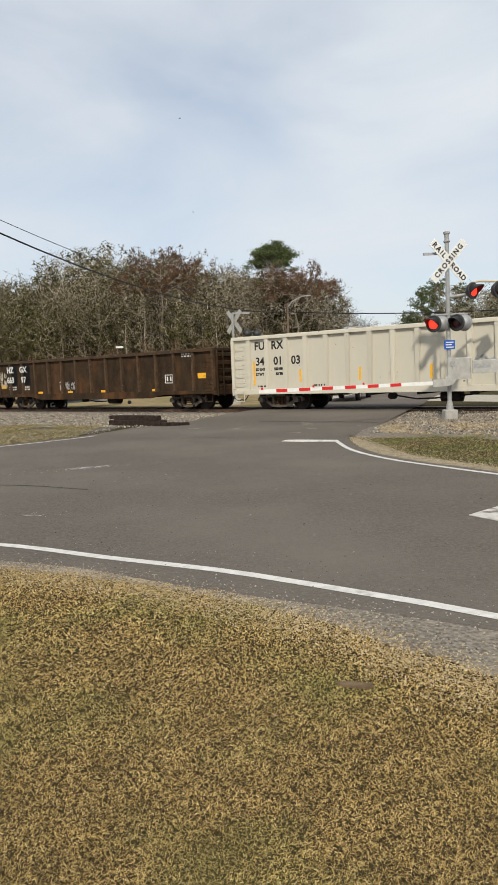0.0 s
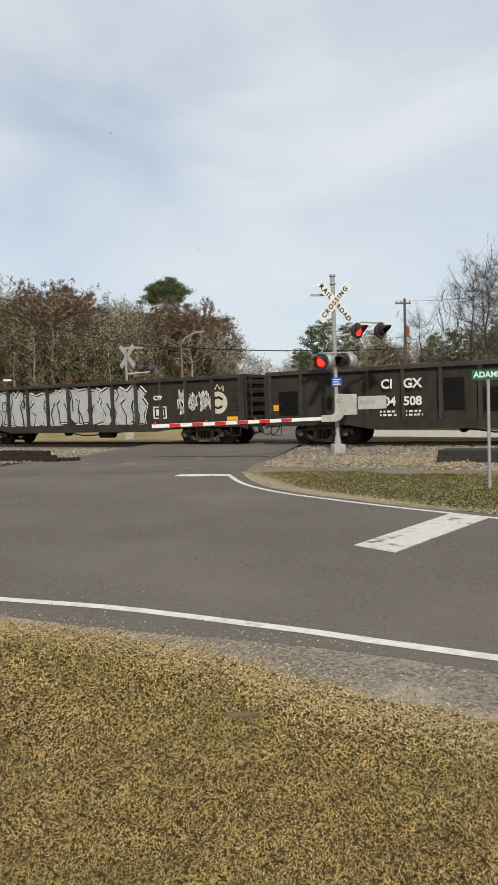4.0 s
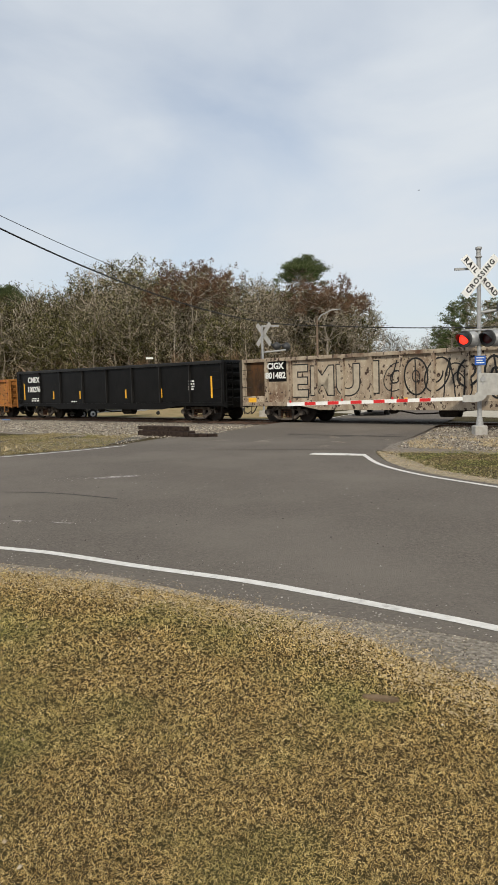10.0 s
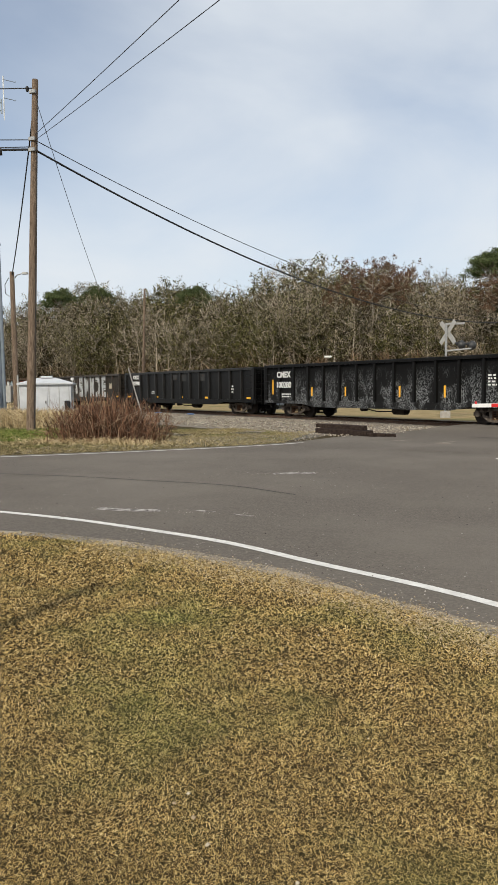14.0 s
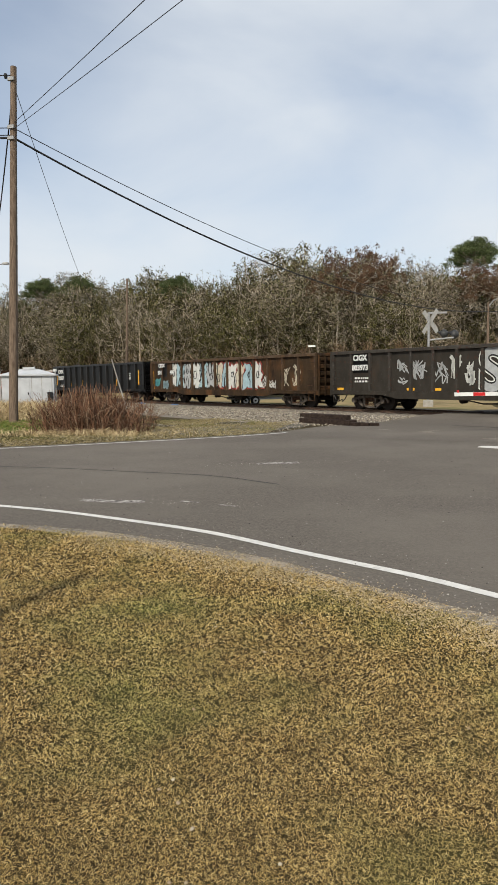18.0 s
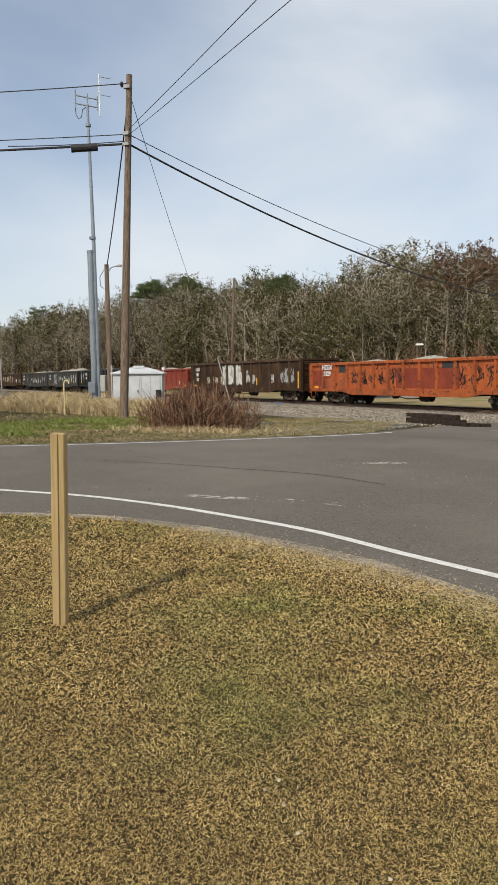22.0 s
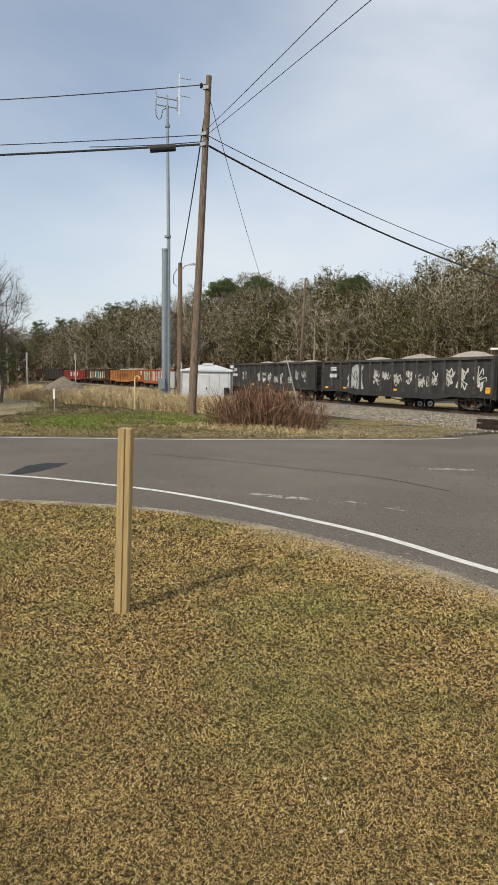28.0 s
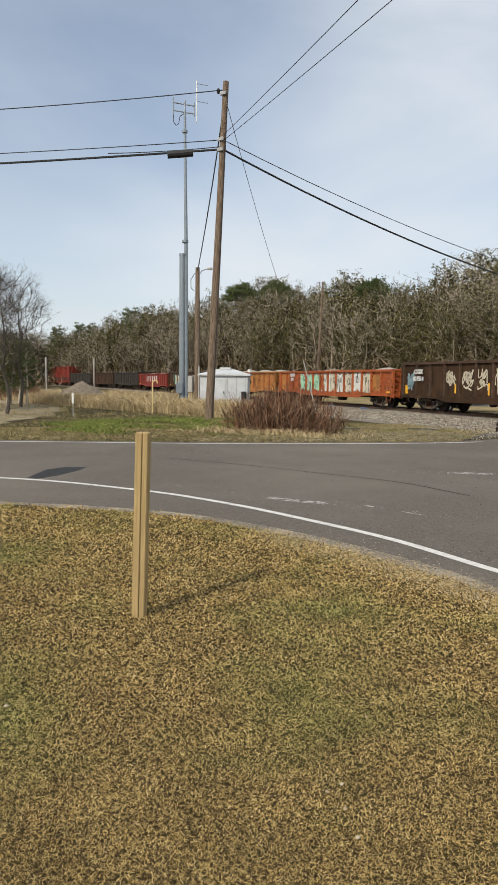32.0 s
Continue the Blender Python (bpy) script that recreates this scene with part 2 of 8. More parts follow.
# ---- mesh helpers ----
class Build:
    """Collects faces, then makes one mesh of them."""

    def __init__(self):
        self.v, self.f = [], []

    def add(self, verts, faces):
        o = len(self.v)
        self.v += [tuple(p) for p in verts]
        self.f += [tuple(i + o for i in q) for q in faces]
        return self

    def box(self, x0, x1, y0, y1, z0, z1):
        return self.add([(x0, y0, z0), (x1, y0, z0), (x1, y1, z0), (x0, y1, z0), (x0, y0, z1), (x1, y0, z1), (x1, y1, z1), (x0, y1, z1)],
                        [(0, 3, 2, 1), (4, 5, 6, 7), (0, 1, 5, 4), (1, 2, 6, 5), (2, 3, 7, 6), (3, 0, 4, 7)])

    def bevel_box(self, x0, x1, y0, y1, z0, z1, b=0.01):
        """A box whose upright and top edges are chamfered."""
        ring = [(x0 + b, y0), (x1 - b, y0), (x1, y0 + b), (x1, y1 - b), (x1 - b, y1), (x0 + b, y1), (x0, y1 - b), (x0, y0 + b)]
        cx, cy = (x0 + x1) / 2, (y0 + y1) / 2
        inner = [(x + (b if x < cx else -b), y + (b if y < cy else -b)) for x, y in ring]
        vs = [(x, y, z0) for x, y in ring] + [(x, y, z1 - b) for x, y in ring] + [(x, y, z1) for x, y in inner]
        fs = [tuple(range(7, -1, -1)), tuple(range(16, 24))]
        for k in (0, 8):
            fs += [(k + i, k + (i + 1) % 8, k + 8 + (i + 1) % 8, k + 8 + i) for i in range(8)]
        return self.add(vs, fs)

    def tube(self, points, radii, n=8, caps=True):
        """A round bar through points, with a radius at each."""
        pts = [Vector(p) for p in points]
        if not hasattr(radii, "__len__"):
            radii = [radii] * len(pts)
        vs, fs = [], []
        side = None
        for i, p in enumerate(pts):
            d = (pts[min(i + 1, len(pts) - 1)] - pts[max(i - 1, 0)]).normalized()
            if side is None:
                side = d.orthogonal().normalized()
            side = (side - d * side.dot(d)).normalized()
            up = d.cross(side)
            vs += [p + (side * math.cos(a) + up * math.sin(a)) * radii[i] for a in [2 * math.pi * k / n for k in range(n)]]
        for i in range(len(pts) - 1):
            fs += [(i * n + k, i * n + (k + 1) % n, (i + 1) * n + (k + 1) % n, (i + 1) * n + k) for k in range(n)]
        if caps:
            fs += [tuple(range(n - 1, -1, -1)), tuple(range((len(pts) - 1) * n, len(pts) * n))]
        return self.add(vs, fs)

    def disc(self, centre, axis, radius, depth, n=20):
        c, a = Vector(centre), Vector(axis).normalized()
        return self.tube([c - a * depth / 2, c + a * depth / 2], radius, n)

    def prism(self, outline, y0, y1):
        """An outline in x and z, drawn out along y."""
        n = len(outline)
        vs = [(x, y0, z) for x, z in outline] + [(x, y1, z) for x, z in outline]
        return self.add(vs, [tuple(range(n)), tuple(range(2 * n - 1, n - 1, -1))] + [(i, i + n, (i + 1) % n + n, (i + 1) % n) for i in range(n)])

    def slab(self, outline, z0, z1):
        """An outline in x and y, drawn out along z."""
        n = len(outline)
        vs = [(x, y, z0) for x, y in outline] + [(x, y, z1) for x, y in outline]
        return self.add(vs, [tuple(range(n - 1, -1, -1)), tuple(range(n, 2 * n))] + [(i, (i + 1) % n, (i + 1) % n + n, i + n) for i in range(n)])

    def mesh(self, name, mat=None, smooth=False):
        me = bpy.data.meshes.new(name)
        me.from_pydata(self.v, [], self.f)
        if mat:
            me.materials.append(mat)
        if smooth:
            me.polygons.foreach_set("use_smooth", [True] * len(me.polygons))
        me.update()
        return me


def part(name, build, mat, parent=None, label="", at=None, smooth=False):
    """One mesh object, under a thing or under a part."""
    me = build if isinstance(build, bpy.types.Mesh) else build.mesh(name, mat, smooth)
    ob = new(name, me)
    if parent is not None:
        ob.parent = parent
    if at is not None:
        ob.matrix_basis = at
    if label:
        ob["label"] = label
    return ob


def thing(name, label, category, at=None, group="", kind=""):
    ob = new(name)
    ob.empty_display_size = 0.2
    if at is not None:
        ob.matrix_basis = at
    return tagged(ob, label, category, group, kind)


def quads_mesh(name, verts, mat, per=4):
    """A mesh of loose quads or triangles from an array of corner points."""
    verts = np.asarray(verts, np.float32).reshape(-1, 3)
    n = len(verts) // per
    me = bpy.data.meshes.new(name)
    me.vertices.add(len(verts))
    me.vertices.foreach_set("co", verts.ravel())
    me.loops.add(len(verts))
    me.loops.foreach_set("vertex_index", np.arange(len(verts), dtype=np.int32))
    me.polygons.add(n)
    me.polygons.foreach_set("loop_start", np.arange(0, n * per, per, dtype=np.int32))
    me.materials.append(mat)
    me.update(calc_edges=True)
    return me


def letters(name, text, size, mat, parent, at, depth=0.004, align='CENTER', spacing=1.0, label="", bold=0.0):
    """Words as a thin mesh in the xy plane of their pose."""
    cu = bpy.data.curves.new(name, 'FONT')
    cu.body, cu.size, cu.align_x, cu.align_y = text, size, align, 'CENTER'
    cu.space_character, cu.extrude, cu.resolution_u, cu.offset = spacing, depth, 3, bold
    tmp = bpy.data.objects.new(name, cu)
    me = bpy.data.meshes.new_from_object(tmp)
    bpy.data.objects.remove(tmp)
    bpy.data.curves.remove(cu)
    me.materials.clear()
    me.materials.append(mat)
    return part(name, me, mat, parent, label, at)

# ---- plan: the track ----
TRACK_AZ, TRACK_OFF, RAIL_TOP = radians(52.0), 25.0, 0.15
BEND_FROM, BEND_R, BEND_TO = 103.0, 440.0, 330.0
U0 = Vector((-math.sin(TRACK_AZ), math.cos(TRACK_AZ)))
N0 = Vector((math.cos(TRACK_AZ), math.sin(TRACK_AZ)))


def track(s, side=0.0):
    """The place at s metres along the track, side metres beyond its centre line, and the heading in degrees of a train that comes in."""
    over = min(max(s - BEND_FROM, 0.0), BEND_TO - BEND_FROM) / BEND_R
    along, off = min(s, BEND_FROM) + BEND_R * math.sin(over), TRACK_OFF - BEND_R * (1 - math.cos(over))
    d = U0 * math.cos(over) - N0 * math.sin(over)
    p = U0 * along + N0 * off + d * max(s - BEND_TO, 0.0)
    nn = N0 * math.cos(over) + U0 * math.sin(over)
    p = p + nn * side
    return p.x, p.y, math.degrees(TRACK_AZ) - 90 + math.degrees(over)


def hump(x, y):
    """Height of the road as it climbs to the rails."""
    off = abs(x * N0.x + y * N0.y - TRACK_OFF)
    k = min(max((6.0 - off) / 4.6, 0.0), 1.0)
    return 0.135 * k * k * (3 - 2 * k)


def smooth_line(points, step=0.4):
    """A smooth line through points (Catmull-Rom)."""
    p = [Vector(q) for q in points]
    p = [p[0] * 2 - p[1]] + p + [p[-1] * 2 - p[-2]]
    out = []
    for i in range(1, len(p) - 2):
        n = max(1, int((p[i + 1] - p[i]).length / step))
        for k in range(n):
            t = k / n
            out.append(0.5 * (2 * p[i] + (p[i + 1] - p[i - 1]) * t + (2 * p[i - 1] - 5 * p[i] + 4 * p[i + 1] - p[i + 2]) * t * t
                              + (3 * p[i] - p[i - 1] - 3 * p[i + 1] + p[i + 2]) * t ** 3))
    out.append(p[-2])
    return out


ASPHALT_NEAR = [(40, -30), (14, -6.2), (6.3, 0.7), (3.3, 3.2), (1.6, 4.5), (1.03, 4.88), (0.25, 5.28), (-0.7, 5.83), (-1.6, 6.44), (-2.7, 6.9), (-4.0, 7.26), (-5.7, 7.35), (-8.2, 6.6), (-12.5, 4.5), (-25, -3.2), (-60, -24)]
LINE_NEAR = [(14.5, -5.2), (6.8, 1.1), (3.6, 3.25), (2.36, 4.24), (1.71, 4.73), (1.31, 5.05), (0.79, 5.42), (0.27, 5.79), (-0.31, 6.17), (-1.40, 6.75), (-2.5, 7.38), (-3.69, 7.83), (-5.32, 8.31), (-7.17, 8.53), (-9.95, 8.21), (-14, 6.3), (-26, -0.8)]
LINE_FAR = [(-33, 2.2), (-15.67, 12.98), (-13.03, 14.59), (-10.39, 16.21), (-7.85, 18.17), (-5.82, 19.97), (-4.5, 21.6)]
EDGE_FAR = [(-60, -14.4), (-33, 2.7), (-15.9, 13.35), (-13.25, 14.95), (-10.6, 16.6), (-8.1, 18.5), (-6.1, 20.3), (-4.9, 22.0), (-3.9, 24.5), (-2.6, 27.5)]
CURVE_RIGHT = [(2.12, 17.1), (2.21, 14.98), (2.66, 13.25), (3.42, 11.75), (4.04, 10.68), (4.55, 9.89), (5.01, 9.18), (6.6, 7.3), (10, 4.0), (20, -5.0)]
EDGE_RIGHT = [(5.6, 25.0), (4.0, 21.5), (2.7, 18.4), (2.45, 17.0), (2.5, 15.0), (2.95, 13.4), (3.65, 11.9), (4.25, 10.85), (4.8, 10.05), (5.25, 9.35), (6.85, 7.5), (10.2, 4.25), (20.3, -4.7), (46, -27)]

# lawn bed coloured darker to paint shade into the gaps between blades
M_GROUND = material("dormant_lawn_gap_shade", (0.085, 0.060, 0.024), (0.018, 0.013, 0.005), 60.0, 0.95, bump=0.9, bump_scale=70, third=(0.060, 0.060, 0.018), third_scale=0.75, tlo=0.46, thi=0.68, space="Object")
M_GRAVEL = material("grey_gravel", (0.31, 0.275, 0.225), (0.11, 0.095, 0.078), 30.0, 0.95, bump=1.0, bump_scale=45, third=(0.46, 0.40, 0.31), third_scale=1.4)
M_BALLAST = material("ballast_bed", (0.29, 0.255, 0.21), (0.10, 0.085, 0.07), 14.0, 0.95, bump=1.0, bump_scale=14, third=(0.20, 0.155, 0.115), third_scale=0.5)
M_DIRT = material("packed_dirt", (0.34, 0.285, 0.20), (0.22, 0.18, 0.12), 5.0, 0.95, bump=0.7, bump_scale=30, third=(0.15, 0.13, 0.06), third_scale=0.5)
M_OILED = material("dark_cinders", (0.075, 0.07, 0.062), (0.13, 0.12, 0.10), 9.0, 0.95, bump=0.7, bump_scale=30, third=(0.20, 0.17, 0.11), third_scale=0.7, tlo=0.55, thi=0.68)
M_FIELD = material("dry_winter_field", (0.33, 0.25, 0.135), (0.23, 0.175, 0.085), 1.2, 0.95, bump=0.6, bump_scale=25, third=(0.15, 0.155, 0.06), third_scale=0.25)

g = Build()
R_FAR = 1600.0
ring = [R_FAR * 0.004, R_FAR * 0.02, R_FAR * 0.1, R_FAR]
g.add([(0, 0, 0)] + [(r * math.cos(a), r * math.sin(a), 0) for r in ring for a in [2 * math.pi * k / 48 for k in range(48)]],
      [(0, 1 + k, 1 + (k + 1) % 48) for k in range(48)] + [(1 + 48 * j + k, 1 + 48 * (j + 1) + k, 1 + 48 * (j + 1) + (k + 1) % 48, 1 + 48 * j + (k + 1) % 48) for j in range(3) for k in range(48)])
tagged(part("ground", g, M_GROUND), "dormant lawn bed with green patches, darkened as shade between the blades", "ground", kind="structure")


def sheet(name, outline, z, mat, label, category, thick=None):
    """A flat area with a low edge."""
    b = Build().slab([tuple(p) for p in outline], z - (thick or z), z)
    return tagged(part(name, b, mat), label, category, kind="structure")


road_near = smooth_line(ASPHALT_NEAR)
road_far = smooth_line(EDGE_FAR)
road_right = smooth_line(EDGE_RIGHT)
b = Build()
b.slab([(p.x, p.y) for p in road_near] + [(p.x, p.y) for p in road_far] + [(p.x, p.y) for p in road_right], 0.0, 0.012)
tagged(part("road", b, M_ASPHALT), "worn grey asphalt street junction with faded white edge lines", "road", kind="structure")

# the road over the rails
LEFT = smooth_line([(-4.9, 20.3), (-4.5, 22.0), (-3.6, 24.0), (-2.2, 26.6), (-0.3, 29.3), (2.1, 33.6), (4.4, 39.6), (16, 72), (44, 150)], 0.5)
RIGHT = smooth_line([(2.75, 18.2), (3.4, 20.2), (4.35, 22.2), (5.35, 24.4), (6.4, 27.0), (7.3, 29.6), (8.3, 33.0), (10.5, 39.4), (22, 72), (50, 150)], 0.5)
n = 120
pick = lambda line, k: line[min(len(line) - 1, int(round((k / (n - 1)) ** 1.6 * (len(line) - 1))))]
b, rows = Build(), []
for k in range(n):
    a_, c_ = pick(LEFT, k), pick(RIGHT, k)
    rows += [(*(a_.lerp(c_, j / 6)), 0.017 + hump(*a_.lerp(c_, j / 6))) for j in range(7)]
b.add(rows, [(k * 7 + j, k * 7 + j + 1, k * 7 + j + 8, k * 7 + j + 7) for k in range(n - 1) for j in range(6)])
tagged(part("road", b, M_ASPHALT), "grey asphalt road rising over the level crossing", "road", kind="structure")


def stripe(name, points, width, mat, label, z=0.0165, step=0.3, lift=False):
    line = smooth_line(points, step)
    vs = []
    for i, p in enumerate(line):
        d = (line[min(i + 1, len(line) - 1)] - line[max(i - 1, 0)]).normalized()
        o = Vector((-d.y, d.x)) * width / 2
        for q in (p - o, p + o):
            vs.append((q.x, q.y, z + (hump(q.x, q.y) + 0.008 if lift else 0.0)))
    b = Build().add(vs, [(2 * i, 2 * i + 1, 2 * i + 3, 2 * i + 2) for i in range(len(line) - 1)])
    return tagged(part(name, b, mat), label, "road marking", kind="structure")


stripe("edge_line", LINE_NEAR, 0.115, M_LINE, "white painted edge line along the street")
stripe("edge_line", LINE_FAR, 0.11, M_LINE, "thin white painted edge line on the far side")
stripe("edge_line", CURVE_RIGHT, 0.11, M_LINE, "white painted line round the corner")
stripe("edge_line", [(2.0, 33.7), (4.35, 39.8), (16, 72.3)], 0.11, M_LINE, "white edge line beyond the rails", z=0.03)
b = Build().slab([(2.54, 8.02), (2.86, 7.5), (4.95, 9.3), (4.6, 9.81)], 0.012, 0.0205)
M_BAR = material("worn_road_paint", (0.62, 0.59, 0.55), (0.50, 0.47, 0.43), 9.0, 0.75, bump=0.1, bump_scale=90, third=(0.17, 0.15, 0.13), third_scale=2.6, tlo=0.56, thi=0.66)
tagged(part("stop_bar", b, M_BAR), "wide white painted stop bar on asphalt", "road marking", kind="structure")
b = Build().slab([(0.82, 17.42), (1.25, 17.18), (1.75, 17.0), (2.1, 16.85), (2.2, 17.15), (1.8, 17.36), (1.3, 17.62), (0.95, 17.7)], 0.012, 0.0215)
tagged(part("stop_bar", b, M_LINE), "worn white stop line before the crossing", "road marking", kind="structure")
M_PATCH = material("dark_road_patch", (0.030, 0.030, 0.031), (0.042, 0.041, 0.041), 9.0, 0.8, bump=0.3, bump_scale=120)
M_SCUFF = material("chalky_scuff", (0.42, 0.39, 0.36), (0.12, 0.105, 0.095), 9.0, 0.9, lo=0.42, hi=0.58)
tagged(part("road_patch", Build().slab([(-9.59, 8.51), (-9.35, 8.5), (-9.37, 8.99), (-9.56, 9.7), (-9.78, 10.16), (-10.14, 9.98), (-10.13, 9.44)], 0.012, 0.0160), M_PATCH), "dark asphalt repair patch", "road patch", kind="structure")
stripe("crack_seal", [(-9.45, 12.42), (-7.5, 12.35), (-5.8, 12.1), (-4.0, 11.8), (-2.55, 11.0)], 0.035, M_PATCH, "dark sealed crack in the asphalt", z=0.0155)
stripe("crack_seal", [(0.36, 24.5), (2.2, 23.3), (4.05, 22.0)], 0.07, M_PATCH, "dark joint across the road before the rails", z=0.022, lift=True)
for pts, wd in (([(-5.06, 9.08), (-4.5, 9.06), (-4.1, 9.14)], 0.16), ([(-3.6, 13.6), (-3.2, 13.75), (-2.8, 13.9)], 0.22), ([(-3.6, 9.25), (-3.3, 9.2)], 0.06), ([(-3.0, 9.1), (-2.7, 9.0)], 0.05)):
    stripe("scuff_mark", pts, wd * 1.2, M_SCUFF, "pale scuffed patch on the asphalt", z=0.0156, step=0.08)

# shoulders and verges
GRASS_EDGE = [(-26, -4.2), (-12.5, 4.2), (-8.2, 6.35), (-5.7, 7.15), (-4, 7.05), (-2.6, 6.6), (-1.2, 5.98), (-0.2, 5.38), (0.6, 4.7), (1.04, 4.14), (1.4, 3.8), (1.9, 3.38), (3, 2.4), (6, -0.4), (13, -7)]
grass_edge = smooth_line(GRASS_EDGE, 0.12)
rng = np.random.default_rng(5)
wob = [Vector((noise.noise((p.x * 2.1, p.y * 2.1, 0)), noise.noise((p.x * 2.1, p.y * 2.1, 9)))) * 0.10 for p in grass_edge]
b = Build().slab([(p.x + w.x, p.y + w.y) for p, w in zip(grass_edge, wob)] + [(p.x + 0.15, p.y + 0.3) for p in smooth_line(ASPHALT_NEAR[1:-1], 0.5)], 0.0, 0.008)
tagged(part("gravel_shoulder", b, M_GRAVEL), "loose grey gravel along the edge of the asphalt", "shoulder", kind="structure")

b = Build()
prof = [(-3.6, 0.004), (-2.5, 0.02), (-1.6, 0.035), (1.6, 0.035), (2.6, 0.02), (3.4, 0.004)]
ss = list(np.arange(-45, 420, 2.0))
vs = [(*track(s_, o + (0.3 * noise.noise((s_ * 0.4, o, 3)) if abs(o) > 3 else 0))[:2], z) for s_ in ss for o, z in prof]
b.add(vs, [(i * 6 + j, i * 6 + j + 1, i * 6 + j + 7, i * 6 + j + 6) for i in range(len(ss) - 1) for j in range(5)])
tagged(part("ballast", b, M_BALLAST), "grey crushed-stone ballast under the rails", "ballast", kind="structure")

# ---- the railway ----
RAIL_PROF = [(-0.07, 0.0), (0.07, 0.0), (0.07, 0.012), (0.012, 0.03), (0.012, 0.115), (0.036, 0.125), (0.036, 0.148), (0.028, 0.15), (-0.028, 0.15), (-0.036, 0.148), (-0.036, 0.125), (-0.012, 0.115), (-0.012, 0.03), (-0.07, 0.012)]
M_RAIL = material("rail_steel", (0.10, 0.062, 0.045), (0.16, 0.10, 0.07), 6.0, 0.7, 0.3, bump=0.1)
rails = thing("railway_track", "single railway track on dark timber sleepers with rusty rails", "railway track", kind="structure")
for side in (-0.7175, 0.7175):
    b = Build()
    ss = list(np.arange(-45, 100, 4.0)) + list(np.arange(100, 420, 6.0))
    k = len(RAIL_PROF)
    vs = [(*track(s_, side + o)[:2], z + RAIL_TOP - 0.15) for s_ in ss for o, z in RAIL_PROF]
    b.add(vs, [(i * k + j, i * k + (j + 1) % k, (i + 1) * k + (j + 1) % k, (i + 1) * k + j) for i in range(len(ss) - 1) for j in range(k)])
    part("rail", b, M_RAIL, rails)
    b = Build()
    vs = [(*track(s_, side + o)[:2], RAIL_TOP + 0.002) for s_ in ss for o in (-0.03, 0.03)]
    b.add(vs, [(2 * i, 2 * i + 1, 2 * i + 3, 2 * i + 2) for i in range(len(ss) - 1)])
    part("running_surface", b, M_RAILTOP, rails, "bright worn rail head")
for s_ in (43.3, 38.9):
    x, y, h = track(s_, -2.0)
    bm_ = thing("pipe_offcut", "short blue plastic pipe lying on the ballast", "pipe", pose(x, y, 0.03, 0, 0, h + 4))
    part("pipe", Build().tube([(-0.35, 0, 0.05), (0.35, 0, 0.05)], [0.04, 0.04], 10), material("blue_plastic", (0.13, 0.22, 0.42), (0.10, 0.17, 0.33), 9.0, 0.5), bm_)
tie = Build().bevel_box(-1.3, 1.3, -0.11, 0.11, -0.12, 0.045, 0.012).mesh("sleeper", M_TIE)
for s_ in np.arange(-30, 120, 0.56):
    x, y, h = track(s_)
    part("sleeper", tie, M_TIE, rails, at=pose(x, y, 0, 0, 0, h + 90 + 2 * noise.noise((s_, 0, 0))))

# ---- the train ----
PITCH, BODY = 17.945, 16.78
M_TEXT = material("white_stencil_paint", (0.72, 0.72, 0.70), (0.60, 0.60, 0.58), 14.0, 0.6)


def paint(name, base, stain, rust=(0.10, 0.055, 0.035), amount=0.58, rough=0.65, chips=0.62, chip=(0.05, 0.03, 0.022)):
    """Car paint with upright streaks, rust patches and small ragged chips."""
    m = material(name, base, stain, 2.6, rough, bump=0.15, bump_scale=9, third=rust, third_scale=0.9, tlo=amount, thi=amount + 0.16, rand=0.10, stretch=(1.0, 1.0, 0.5))
    nt = m.node_tree
    bsdf = nt.nodes["Principled BSDF"]
    bsdf.inputs["Specular IOR Level"].default_value = 0.22
    old = bsdf.inputs["Base Color"].links[0].from_socket
    co = nt.nodes.new("ShaderNodeTexCoord")
    info = nt.nodes.new("ShaderNodeObjectInfo")
    add = nt.nodes.new("ShaderNodeVectorMath")
    add.operation = 'MULTIPLY_ADD'
    add.inputs[1].default_value = (1.0, 1.0, 0.8)
    nt.links.new(co.outputs["Object"], add.inputs[0])
    nt.links.new(info.outputs["Random"], add.inputs[2])
    for sc_, lo_, hi_, col in ((6.5, chips, chips + 0.035, chip), (15.0, chips + 0.045, chips + 0.085, tuple(min(1, c * 1.25 + 0.035) for c in base))):
        n = nt.nodes.new("ShaderNodeTexNoise")
        n.inputs["Scale"].default_value = sc_
        n.inputs["Detail"].default_value = 5.0
        n.inputs["Roughness"].default_value = 0.55
        nt.links.new(add.outputs[0], n.inputs["Vector"])
        r = nt.nodes.new("ShaderNodeMapRange")
        r.inputs["From Min"].default_value, r.inputs["From Max"].default_value = lo_, hi_
        nt.links.new(n.outputs["Fac"], r.inputs["Value"])
        mx = nt.nodes.new("ShaderNodeMixRGB")
        mx.inputs["Color2"].default_value = (*col, 1)
        nt.links.new(r.outputs["Result"], mx.inputs["Fac"])
        nt.links.new(old, mx.inputs["Color1"])
        old = mx.outputs["Color"]
    nt.links.new(old, bsdf.inputs["Base Color"])
    return m


